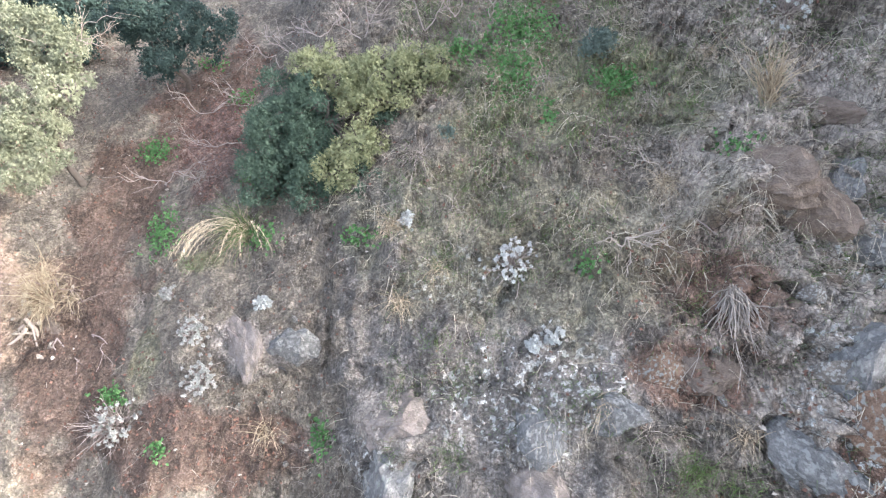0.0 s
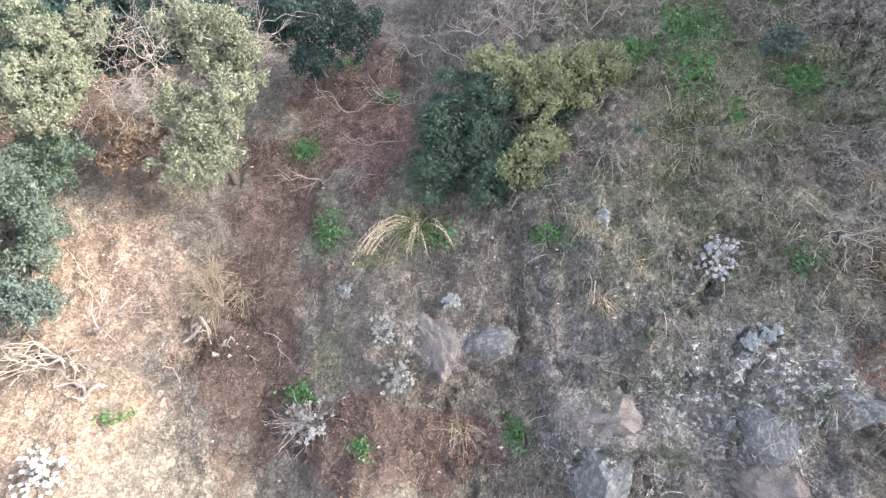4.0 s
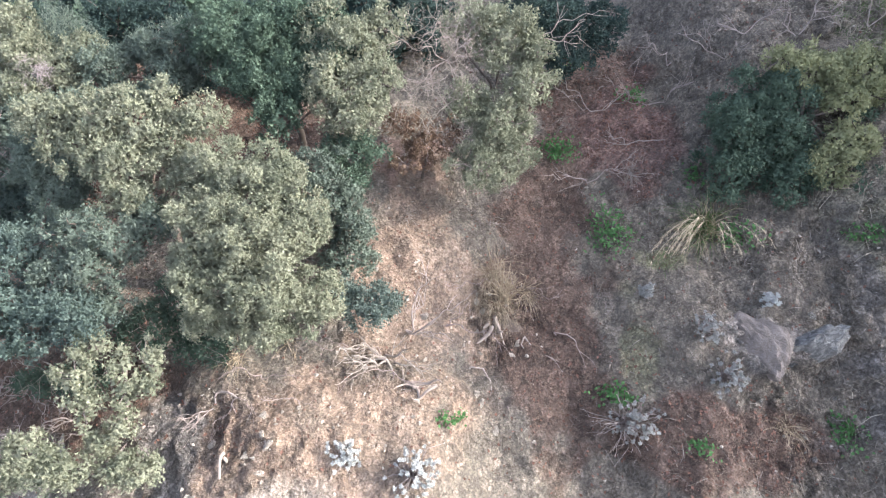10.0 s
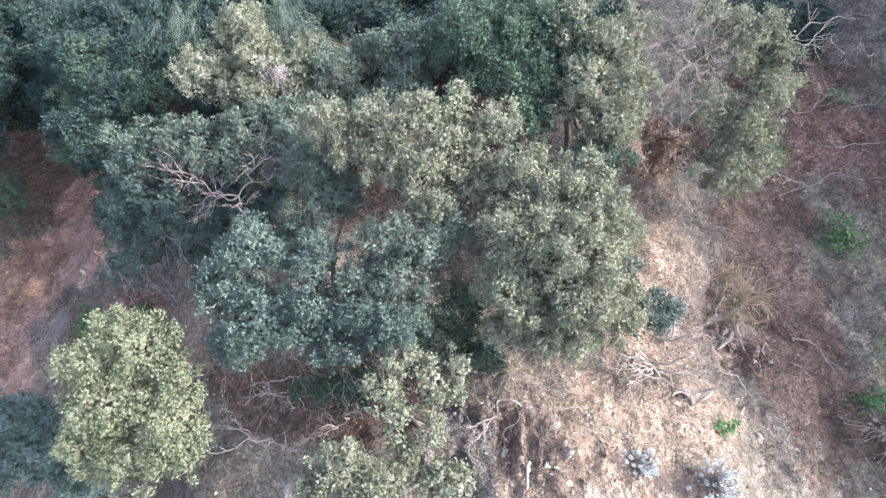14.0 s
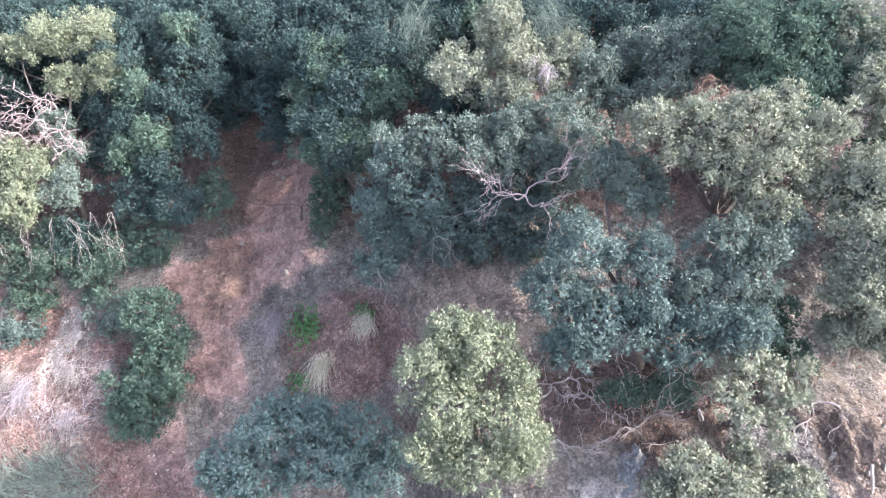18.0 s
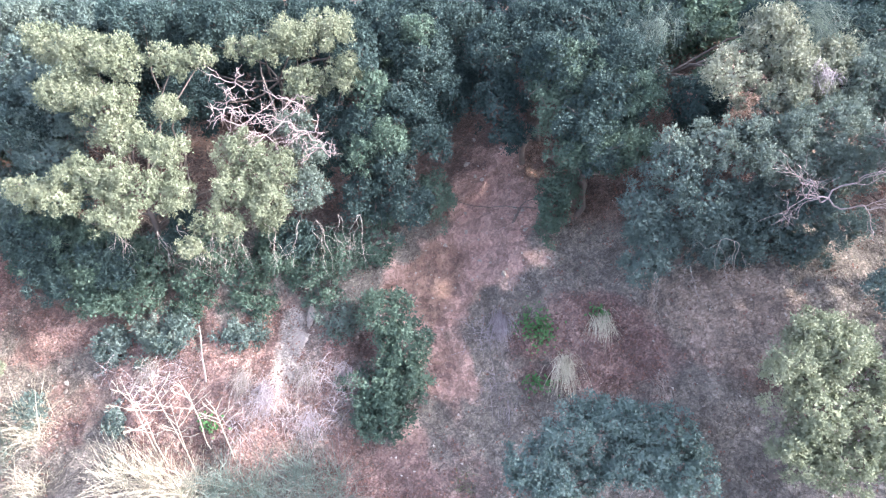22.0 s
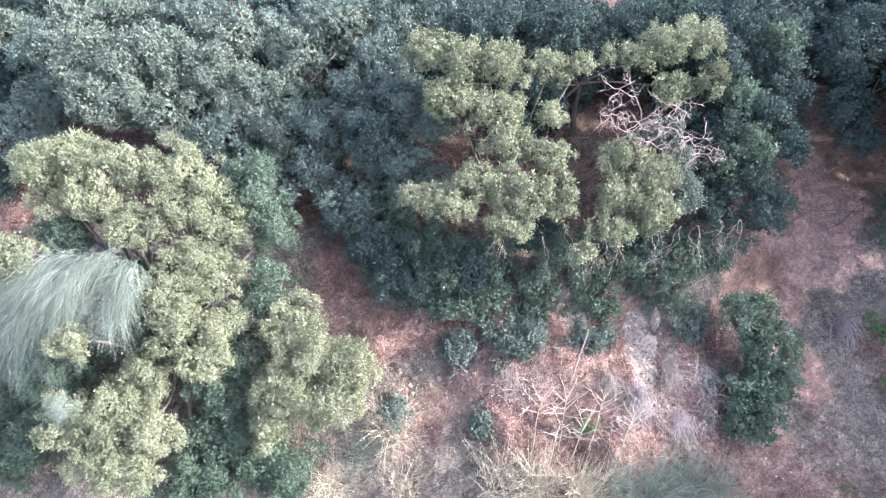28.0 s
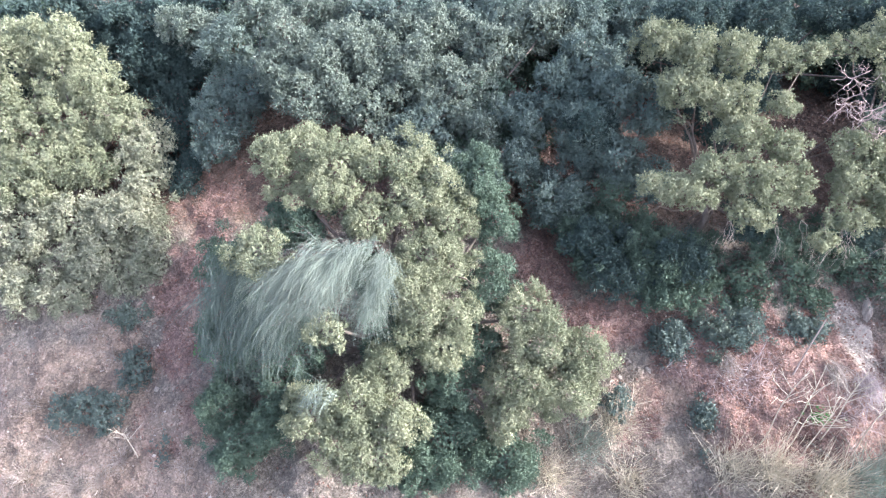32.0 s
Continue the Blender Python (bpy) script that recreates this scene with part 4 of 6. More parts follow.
bush("oak_tree", [(OAK_GREY, [(-35.17, 4.62, 13.41, 0.58, 0.53), (-34.3, 4.24, 13.37, 0.71, 0.61), (-33.43, 4.48, 13.45, 0.58, 0.58), (-34.54, 3.36, 13.3, 0.73, 0.58), (-33.43, 3.11, 13.3, 0.7, 0.58), (-32.47, 4.03, 13.51, 0.66, 0.71), (-31.94, 3.2, 13.45, 0.58, 0.66), (-32.7, 2.52, 13.28, 0.6, 0.43), (-35.4, 3.87, 13.34, 0.44, 0.44)])],
     "pale dusty oak at the wood's upper edge", "tree", 18, group=OAKS)
bush("oak_tree", [(OAK_DARK, [(-30.72, 3.18, 13.68, 0.85, 0.62), (-30.98, 2.27, 13.48, 0.74, 0.48), (-29.85, 2.45, 13.45, 0.61, 0.58), (-31.72, 2.26, 13.4, 0.46, 0.38)])],
     "dark green oak among dead leaves", "tree", 41, group=OAKS)
bush("oak_tree", [(OAK_BLUE, [(-31.75, 5.26, 14.2, 0.88, 0.51), (-30.29, 5.48, 14.44, 0.9, 0.57), (-28.37, 5.16, 13.93, 0.82, 0.55), (-29.36, 5.47, 14.42, 0.63, 0.54), (-33.08, 5.63, 14.32, 0.81, 0.41), (-27.22, 5.01, 13.86, 0.65, 0.59)])],
     "blue-green oak at the back of the wood", "tree", 20, group=OAKS)
bush("oak_tree", [(OAK_BLUE, [(-36.74, 4.83, 14.69, 0.8, 0.64), (-36.23, 3.81, 14.38, 0.87, 0.62), (-36.99, 3.16, 14.45, 0.71, 0.71), (-37.02, 2.39, 14.18, 0.54, 0.48)]),
                  (OAK_GREY, [(-37.86, 5.38, 15, 0.79, 0.51), (-34.71, 5.63, 14.48, 0.96, 0.36), (-36.11, 5.64, 14.68, 0.69, 0.36)])],
     "hazy blue-green oak far uphill", "tree", 23, group=OAKS)
bush("oak_tree", [(OAK_SHADED, [(-38.73, 4.75, 15.84, 0.84, 0.84), (-38.45, 3.07, 15.38, 0.75, 0.93), (-39.81, 5.42, 16.09, 0.85, 0.64), (-39.08, 6.14, 16.28, 0.92, 0.61), (-37.93, 1.81, 14.83, 0.56, 0.7), (-40.69, 6.22, 16.48, 0.93, 0.62)])],
     "dark oak in shade behind golden ones", "tree", 38, group=OAKS)
bush("oak_tree", [(OAK_GOLD, [(-40.59, 4.73, 14.34, 0.76, 0.7), (-39.89, 3.99, 14.28, 0.7, 0.62), (-40.4, 3.09, 14.36, 0.89, 0.73), (-39.31, 3.23, 14.38, 0.68, 0.62), (-40.02, 2.03, 14.34, 0.97, 0.7), (-40.76, 1.9, 14.32, 0.68, 0.81), (-41.85, 4.6, 14.53, 0.91, 0.82), (-42.03, 3.14, 14.55, 0.96, 0.85), (-41.98, 1.66, 14.53, 0.91, 0.82)]),
                  (OAK_OLIVE, [(-38.67, 2.51, 14.47, 0.6, 0.63), (-38.73, 1.63, 14.38, 0.71, 0.62), (-40.47, 0.71, 14.24, 0.89, 0.7), (-39.16, 0.77, 14.24, 0.94, 0.7), (-38.35, 0.17, 14.18, 0.48, 0.62), (-39.73, -0.27, 14.07, 1.01, 0.61), (-40.3, -0.97, 13.95, 0.74, 0.45), (-38.76, -0.48, 14.13, 0.72, 0.56), (-41.82, 0.32, 14.38, 0.9, 0.76), (-41.58, -0.85, 14.11, 0.75, 0.53)])],
     "broad yellow-green oak over pinkish earth", "tree", 22, group=OAKS, trunk_r=0.12)
# golden boughs painted sunlit, lower and inner ones dark for shade
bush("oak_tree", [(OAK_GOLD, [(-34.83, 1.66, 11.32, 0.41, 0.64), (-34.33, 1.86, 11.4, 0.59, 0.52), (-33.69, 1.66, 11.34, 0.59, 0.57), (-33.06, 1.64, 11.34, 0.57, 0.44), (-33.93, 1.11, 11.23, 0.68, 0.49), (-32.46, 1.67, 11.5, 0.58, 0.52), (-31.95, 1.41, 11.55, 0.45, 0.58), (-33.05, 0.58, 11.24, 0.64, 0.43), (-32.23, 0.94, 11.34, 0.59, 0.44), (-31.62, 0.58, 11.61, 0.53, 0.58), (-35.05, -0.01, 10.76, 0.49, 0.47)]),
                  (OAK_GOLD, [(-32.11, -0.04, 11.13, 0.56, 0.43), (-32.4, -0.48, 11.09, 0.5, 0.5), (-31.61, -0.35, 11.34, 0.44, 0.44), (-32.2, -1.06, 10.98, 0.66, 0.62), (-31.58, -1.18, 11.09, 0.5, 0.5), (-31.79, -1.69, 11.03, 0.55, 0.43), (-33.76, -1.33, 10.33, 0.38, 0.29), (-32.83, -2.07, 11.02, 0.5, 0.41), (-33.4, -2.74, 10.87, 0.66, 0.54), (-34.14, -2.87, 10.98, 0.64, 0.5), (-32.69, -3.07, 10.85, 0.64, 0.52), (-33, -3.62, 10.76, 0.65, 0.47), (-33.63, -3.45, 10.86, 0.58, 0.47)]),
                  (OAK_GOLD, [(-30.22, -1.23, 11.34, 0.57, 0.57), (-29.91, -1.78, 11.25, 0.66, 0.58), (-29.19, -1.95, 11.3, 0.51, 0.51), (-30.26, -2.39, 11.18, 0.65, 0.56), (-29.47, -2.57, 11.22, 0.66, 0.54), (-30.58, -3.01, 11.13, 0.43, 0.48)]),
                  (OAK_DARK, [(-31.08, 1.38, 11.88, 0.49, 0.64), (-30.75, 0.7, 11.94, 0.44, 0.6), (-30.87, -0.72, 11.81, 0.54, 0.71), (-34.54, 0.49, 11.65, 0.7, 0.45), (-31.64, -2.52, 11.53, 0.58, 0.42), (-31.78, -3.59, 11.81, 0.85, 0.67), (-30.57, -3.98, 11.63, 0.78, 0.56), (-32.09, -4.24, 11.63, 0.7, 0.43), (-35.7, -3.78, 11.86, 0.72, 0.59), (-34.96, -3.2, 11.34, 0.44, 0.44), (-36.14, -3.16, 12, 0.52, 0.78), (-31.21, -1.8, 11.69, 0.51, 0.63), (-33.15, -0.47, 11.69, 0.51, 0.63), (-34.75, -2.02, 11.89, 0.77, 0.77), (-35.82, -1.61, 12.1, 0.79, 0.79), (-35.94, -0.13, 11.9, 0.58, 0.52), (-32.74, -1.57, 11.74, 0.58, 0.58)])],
     "big sunlit oak with broom hanging from its side", "tree", 21, group=OAKS, trunk_r=0.14, leaf=0.035)
bush("oak_tree", [(OAK_GREY, [(-14.76, 1.39, 9.93, 0.52, 0.42), (-14.31, 1.6, 9.84, 0.46, 0.45), (-13.81, 1.39, 9.62, 0.41, 0.41), (-14.74, 2.16, 10.13, 0.48, 0.43), (-14.04, 2.1, 9.82, 0.46, 0.42), (-13.63, 1.69, 9.27, 0.39, 0.35)]),
                  (OAK_BLUE, [(-14.91, 0.76, 10.24, 0.48, 0.43), (-14.19, 0.75, 10.03, 0.43, 0.43), (-14.4, 0.14, 10.17, 0.48, 0.35), (-15.19, 0.28, 10.34, 0.44, 0.44), (-13.85, 0.46, 9.86, 0.37, 0.34)])],
     "grey-green oak with dead twigs between two others", "tree", 45, group=OAKS, sparse=0.85)
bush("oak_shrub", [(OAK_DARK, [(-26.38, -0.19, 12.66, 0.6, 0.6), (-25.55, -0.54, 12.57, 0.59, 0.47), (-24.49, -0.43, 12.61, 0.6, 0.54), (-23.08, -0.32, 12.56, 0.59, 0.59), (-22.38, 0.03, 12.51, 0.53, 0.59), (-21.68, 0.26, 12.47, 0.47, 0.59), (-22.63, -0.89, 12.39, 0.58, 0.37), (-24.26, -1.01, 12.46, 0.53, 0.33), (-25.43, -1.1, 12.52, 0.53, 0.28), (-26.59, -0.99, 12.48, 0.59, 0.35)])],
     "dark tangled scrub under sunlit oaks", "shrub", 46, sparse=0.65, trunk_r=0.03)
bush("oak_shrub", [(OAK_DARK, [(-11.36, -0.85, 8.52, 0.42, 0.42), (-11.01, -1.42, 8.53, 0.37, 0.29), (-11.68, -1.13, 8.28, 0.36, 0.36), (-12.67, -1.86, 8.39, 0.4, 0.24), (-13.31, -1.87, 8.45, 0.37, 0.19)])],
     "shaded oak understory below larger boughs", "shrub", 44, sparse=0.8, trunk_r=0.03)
bush("oak_tree", [(OAK_SHADED, [(-16.34, 4.54, 12.71, 0.84, 0.66), (-15.65, 2.83, 11.42, 0.54, 0.65), (-16.53, 3.51, 11.95, 0.45, 0.56), (-20.29, 4.97, 13.23, 0.75, 0.56), (-21.78, 4.74, 13.28, 0.75, 0.63)])],
     "deep green oak in shade uphill", "tree", 36, group=OAKS)
bush("oak_tree", [(OAK_SHADED, [(-12.96, 4.39, 11.58, 0.77, 0.49), (-11.12, 4.47, 11.54, 0.65, 0.44), (-17.23, 4.79, 12.66, 0.96, 0.6), (-13.96, 4.44, 11.73, 0.55, 0.55), (-18.35, 4.52, 12.54, 0.83, 0.71), (-20.62, 4.85, 13.48, 1.02, 0.89), (-20.36, 3.25, 13.07, 0.74, 0.74), (-13.87, 3.44, 11.25, 0.32, 0.53), (-12.38, 3.06, 11.04, 0.63, 0.31)])],
     "dark oak on the upper bank", "tree", 37, group=OAKS)
bush("oak_tree", [(OAK_SHADED, [(-18.24, 3.43, 11.36, 0.71, 0.6), (-17.32, 2.75, 10.93, 0.64, 0.56), (-17.9, 2.16, 10.76, 0.53, 0.47), (-17.05, 3.57, 11.31, 0.64, 0.53), (-17.58, 1.74, 10.64, 0.36, 0.3)])],
     "dim green oak above the slide", "tree", 33, group=OAKS)
bush("oak_tree", [(OAK_GREY, [(-32.63, 4.02, 13.51, 0.97, 0.66), (-33.7, 4.3, 13.65, 0.72, 0.72), (-31.21, 3.61, 13.35, 0.71, 0.58), (-32.04, 4.98, 13.8, 0.86, 0.52), (-30.5, 4.45, 13.7, 0.72, 0.65), (-29.47, 4.93, 13.65, 0.77, 0.58), (-30.95, 2.74, 13.28, 0.83, 0.63)]),
                  (OAK_BLUE, [(-32.14, 2.62, 13.24, 0.75, 0.58), (-29.89, 2.83, 13.08, 0.69, 0.62), (-30.94, 1.5, 12.97, 0.73, 0.61), (-30.09, 1.85, 12.93, 0.56, 0.56), (-28.76, 3.27, 12.92, 0.55, 0.55), (-28.64, 2.08, 12.87, 0.61, 0.61), (-29.36, 1.13, 12.87, 0.61, 0.61), (-31.59, 1.61, 12.88, 0.49, 0.49)])],
     "shaded grey-green oaks massed behind golden ones", "tree", 34, group=OAKS)
bush("oak_tree", [(OAK_SHADED, [(-28.12, 5.54, 14.27, 0.94, 0.61), (-26.11, 5.16, 13.91, 0.92, 0.66), (-24.7, 4.96, 13.7, 0.78, 0.65), (-20.97, 4.85, 13.34, 0.71, 0.76), (-25.56, 3.33, 13.19, 0.5, 0.62), (-20.69, 3.78, 13.02, 0.54, 0.61), (-22.93, 5.18, 13.6, 0.77, 0.51)])],
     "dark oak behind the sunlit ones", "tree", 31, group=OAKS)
bush("oak_shrub", [(OAK_DARK, [(-21.46, -1.15, 11.66, 0.51, 0.46), (-21.12, -1.8, 11.59, 0.5, 0.53), (-21.57, -2.54, 11.49, 0.54, 0.5), (-21.49, -3.14, 11.38, 0.49, 0.37), (-20.95, -2.43, 11.45, 0.32, 0.43)])],
     "upright dark green shrub beside the red slide", "shrub", 41, leaf=0.05, trunk_r=0.04)
bush("mastic_shrub", [(SCRUB_PALE, [(-19.02, -3.2, 9.11, 0.5, 0.4), (-18.41, -2.64, 9.11, 0.48, 0.4), (-18.62, -3.35, 8.96, 0.56, 0.34), (-17.72, -2.46, 9.07, 0.48, 0.34), (-17.67, -3.07, 9, 0.56, 0.39), (-17.05, -2.65, 9.11, 0.4, 0.4), (-16.83, -3.23, 8.98, 0.47, 0.36), (-18.22, -2.26, 9.05, 0.26, 0.19), (-16.62, -2.93, 9.19, 0.24, 0.33)])],
     "wide blue-green shrub with small soft leaves", "shrub", 42, leaf=0.045, trunk_r=0.04, spiky=0.3)
bush("oak_shrub", [(OAK_GREY, [(-9.36, 0.71, 9.11, 0.48, 0.4), (-9.01, 0.27, 9.21, 0.4, 0.4), (-9.45, 1.18, 9.04, 0.39, 0.31), (-9.73, 0.45, 8.94, 0.3, 0.39), (-9.04, -0.19, 8.97, 0.39, 0.22)]),
                  (SCRUB_BLUE, [(-8.63, -0.81, 8.42, 0.37, 0.29), (-9.07, -0.62, 8.49, 0.29, 0.24)])],
     "dusty grey-green oak scrub under a larger oak", "shrub", 43, trunk_r=0.04, sparse=0.85)
bush("oak_shrub", [(OAK_DARK, [(-18.19, 0.9, 12.17, 0.34, 0.69), (-17.95, 1.33, 11.97, 0.34, 0.45), (-20.52, 1.15, 12.46, 0.33, 0.53)])],
     "dark shrub at the edge of the red slide", "shrub", 57, trunk_r=0.03)
for k, (leaves, lobe) in enumerate([(OAK_GREY, (-25.98, -1.71, 12.42, 0.61, 0.54)),
                                   (SCRUB_BLUE, (-27.03, -1.97, 12.41, 0.4, 0.4)),
                                   (SCRUB_BLUE, (-24.48, -1.69, 12.33, 0.58, 0.42)),
                                   (OAK_GREY, (-22.47, -1.41, 12.3, 0.51, 0.51)),
                                   (SCRUB_BLUE, (-26.62, -3.25, 11.83, 0.29, 0.33)),
                                   (SCRUB_BLUE, (-25.02, -2.75, 12, 0.34, 0.25)),
                                   (SCRUB_BLUE, (-28.37, -3, 11.81, 0.27, 0.29)),
                                   (SCRUB_BLUE, (-26.42, -3.32, 12.01, 0.29, 0.27)),
                                   (SCRUB_BLUE, (-26.65, -4.22, 11.85, 0.38, 0.31)),
                                   (SCRUB_BLUE, (-39.37, -3.4, 13.13, 0.74, 0.42)),
                                   (SCRUB_BLUE, (-38.56, -2.62, 13.44, 0.3, 0.46)),
                                   (SCRUB_BLUE, (-37.59, -4.25, 12.89, 0.36, 0.49)),
                                   (OAK_GREY, (-38.83, -1.49, 13.83, 0.52, 0.29)),
                                   (SCRUB_BLUE, (-26.98, -1.88, 12.59, 0.24, 0.26)),
                                   (OAK_BLUE, (-25.71, -1.62, 12.36, 0.47, 0.47)),
                                   (OAK_GREY, (-35.91, -2.66, 12.26, 0.46, 0.46)),
                                   (SCRUB_BLUE, (2.39, 3.14, 9.16, 0.24, 0.21)),
                                   (SCRUB_BLUE, (0.05, 1.72, 8.99, 0.14, 0.12))]):
    bush("grey_green_shrub", [(leaves, [lobe])], "low rounded grey-green shrub on pinkish earth" if lobe[0] < -20 else "small blue-green shrub among grass", "shrub", 50 + k, leaf=0.045, trunk_r=0.02, group=SCRUB)


# the dim back of the wood, row behind row, its dimness painted into the leaves
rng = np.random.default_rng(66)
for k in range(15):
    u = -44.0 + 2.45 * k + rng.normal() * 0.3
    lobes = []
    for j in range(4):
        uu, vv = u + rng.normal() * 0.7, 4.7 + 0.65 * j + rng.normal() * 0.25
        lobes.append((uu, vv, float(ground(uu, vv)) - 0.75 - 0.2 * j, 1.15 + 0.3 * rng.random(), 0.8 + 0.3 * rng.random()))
    bush("oak_tree", [(OAK_SHADED if k % 3 else OAK_DARK, lobes)], "dim oak crowded in at the back of the wood", "tree", 700 + k, leaf=0.065, group=OAKS)


# ---- herbs, grasses and flowers ----
def spread_on(rng, u, v, ru, rv, n):
    w = rng.normal(size=(n, 2)) * 0.55
    return u + w[:, 0] * ru, v + w[:, 1] * rv


def herb(u, v, ru, rv, n, seed, leaf=0.055, mat=None, label="bright green leafy weeds on bare soil"):
    rng = np.random.default_rng(seed)
    uu, vv = spread_on(rng, u, v, ru, rv, n)
    lift = 0.03 + 0.22 * rng.random(n) ** 1.5 * min(1, ru * 2)
    p = ground_place(uu, vv) + slope_normal(uu, vv) * lift[:, None] * 0.7 + np.array([0, 0, 1.0]) * lift[:, None] * 0.5
    thing = tagged(holder("weed_patch", ground_place(u, v)), label, "weeds", "green weeds on the bank")
    size = leaf * (0.6 + 0.8 * rng.random(n))
    part("leaves", blades_mesh("leaves", p, rng.normal(size=(n, 3)) + (0, -0.4, 0.2), np.array([0.1, -0.5, 0.8]) + rng.normal(size=(n, 3)) * 0.45, size, size * 0.75, mat or HERB), thing)


HERBS = [(-5.44, 1.79, 0.30, 0.22, 260), (1.29, 3.62, 0.55, 0.45, 700), (1.11, 2.74, 0.35, 0.45, 420), (2.63, 2.50, 0.32, 0.22, 380), (1.57, 1.99, 0.14, 0.22, 90), (0.33, 3.20, 0.35, 0.2, 220),
         (-1.77, -2.75, 0.16, 0.24, 160), (-1.23, 0.14, 0.32, 0.14, 120), (1.90, -0.22, 0.14, 0.14, 70), (3.71, 1.30, 0.22, 0.14, 80), (-4.76, 0.24, 0.30, 0.35, 300), (-5.01, -2.28, 0.25, 0.13, 140),
         (-7.54, -2.47, 0.2, 0.08, 60), (-4.00, -2.86, 0.15, 0.1, 60)]
for k, (u, v, a, b, n) in enumerate(HERBS):
    herb(u, v, a, b, int(n * 1.3), 100 + k)
HERBS = [(-18.50, -1.50, 0.30, 0.34, 360), (-18.55, -2.50, 0.26, 0.16, 130), (-17.31, -1.17, 0.2, 0.14, 90), (-2.9, 0.15, 0.3, 0.2, 160),
         (-3.9, 2.9, 0.25, 0.2, 100), (-4.9, 3.9, 0.3, 0.2, 90), (-3.3, 1.2, 0.2, 0.2, 90), (-24.7, -3.2, 0.2, 0.15, 70), (-36.9, -2.2, 0.25, 0.2, 80)]
for k, (u, v, a, b, n) in enumerate(HERBS):
    herb(u, v, a, b, int(n * 1.3), 130 + k, label="low green creeper leaves among dead leaves")


def tuft(u, v, length, n, mat, seed, label, category="grass tuft", lean=(0, -0.5, 0.4), droop=1.7, width=0.007, spread=0.33, group="dry grass tufts", name="grass_tuft", base=0.06, segments=5):
    """A clump of long blades arching over and down the slope."""
    rng = np.random.default_rng(seed)
    at = ground_place(u, v) + rng.normal(size=(n, 3)) * base
    ways = np.array(lean) + rng.normal(size=(n, 3)) * spread
    ways[:, 2] = np.abs(ways[:, 2])
    sv, sf = strips(at, ways, length * (0.45 + 0.75 * rng.random(n)), width * (0.6 + 0.8 * rng.random(n)), droop * (0.6 + 0.8 * rng.random(n)), segments, rng, 0.05)
    thing = tagged(holder(name, ground_place(u, v)), label, category, group)
    part("foliage", mesh_of("foliage", sv, sf, mat), thing)
    return thing


TUFTS = [(-6.78, 0.41, 0.55, 90), (-6.97, -0.80, 0.6, 110), (-6.23, -0.85, 0.55, 90), (-5.00, -0.80, 0.55, 110), (0.13, 0.58, 0.35, 60), (-0.37, 1.36, 0.75, 160), (2.46, -2.2, 0.5, 70), (-4.3, 1.3, 0.6, 100), (-5.2, 2.4, 0.4, 60),
         (-8.2, 0.5, 0.4, 50), (1.6, 2.6, 0.5, 90), (3.0, 2.2, 0.45, 80), (3.9, 2.9, 0.4, 70), (0.2, 2.2, 0.4, 70)]
for k, (u, v, l, n) in enumerate(TUFTS):
    tuft(u, v, l, n, STRAW if k in (1, 2, 12) else STRAW_GREY, 200 + k, "dry grey-brown grass hanging down the slope")
TUFTS = [(-18.08, -2.05, 0.75, 420), (-17.32, -1.25, 0.65, 320), (-19.2, -1.3, 0.8, 380), (-24.21, -2.3, 0.7, 260), (-23.70, -2.5, 0.75, 280), (-23.0, -2.2, 0.7, 240), (-22.3, -2.2, 0.6, 180), (-26.12, -2.2, 0.6, 200), (-22.9, -3.0, 0.6, 180),
         (-21.4, -3.0, 0.5, 80), (-19.1, -2.9, 0.4, 60), (-16.6, -2.2, 0.45, 60)]
for k, (u, v, l, n) in enumerate(TUFTS):
    tuft(u, v, l, n, STRAW_PALE if k < 2 else STRAW_MAUVE if k % 2 == 0 else STRAW_GREY, 220 + k, "pale dry grass drooping over reddish earth", spread=0.17, width=0.007, lean=(0, -0.55, -0.1), droop=2.0, base=0.09)
TUFTS = [(-39.52, -1.8, 0.7, 140), (-39.16, -2.3, 0.6, 120), (-40.75, -3.3, 0.5, 120), (-40.13, -4.2, 0.6, 150), (-38.53, -4.4, 0.7, 160), (-40.70, -4.8, 0.7, 160), (-37.03, -4.4, 0.6, 120), (-38.92, -4.8, 0.7, 160), (-36.4, -3.6, 0.5, 90),
         (-39.6, -4.9, 0.7, 150), (-41.6, -4.2, 0.6, 120), (-36.8, -2.9, 0.5, 90)]
for k, (u, v, l, n) in enumerate(TUFTS):
    tuft(u, v, l, n, STRAW_GREY, 240 + k, "tangled dry grass on pinkish earth", lean=(0, -0.3, 0.8), droop=1.2)
TUFTS = [(-26.07, -2.61, 0.6, 260), (-25.52, -2.35, 0.55, 240), (-23.73, -2.63, 0.6, 300), (-22.81, -2.27, 0.6, 280), (-23.19, -3.03, 0.6, 260), (-24.08, -3.13, 0.6, 260), (-22.27, -2.64, 0.5, 220), (-26.99, -2.31, 0.4, 140), (-22.55, -3.11, 0.6, 200), (-19.53, -1.67, 0.7, 260), (-19.34, -2.60, 0.6, 240), (-18.70, -0.58, 0.4, 120), (-17.54, -2.98, 0.5, 160)]
for k, (u, v, l, n) in enumerate(TUFTS):
    tuft(u, v, l, n // 2, STRAW_MAUVE, 340 + k, "low mass of mauve-grey dead stems on the slope", "dead stems", lean=(0, -0.45, 0.5), spread=0.5, droop=1.2, width=0.008, base=0.18, group="mauve dead stems", name="dead_shrub")
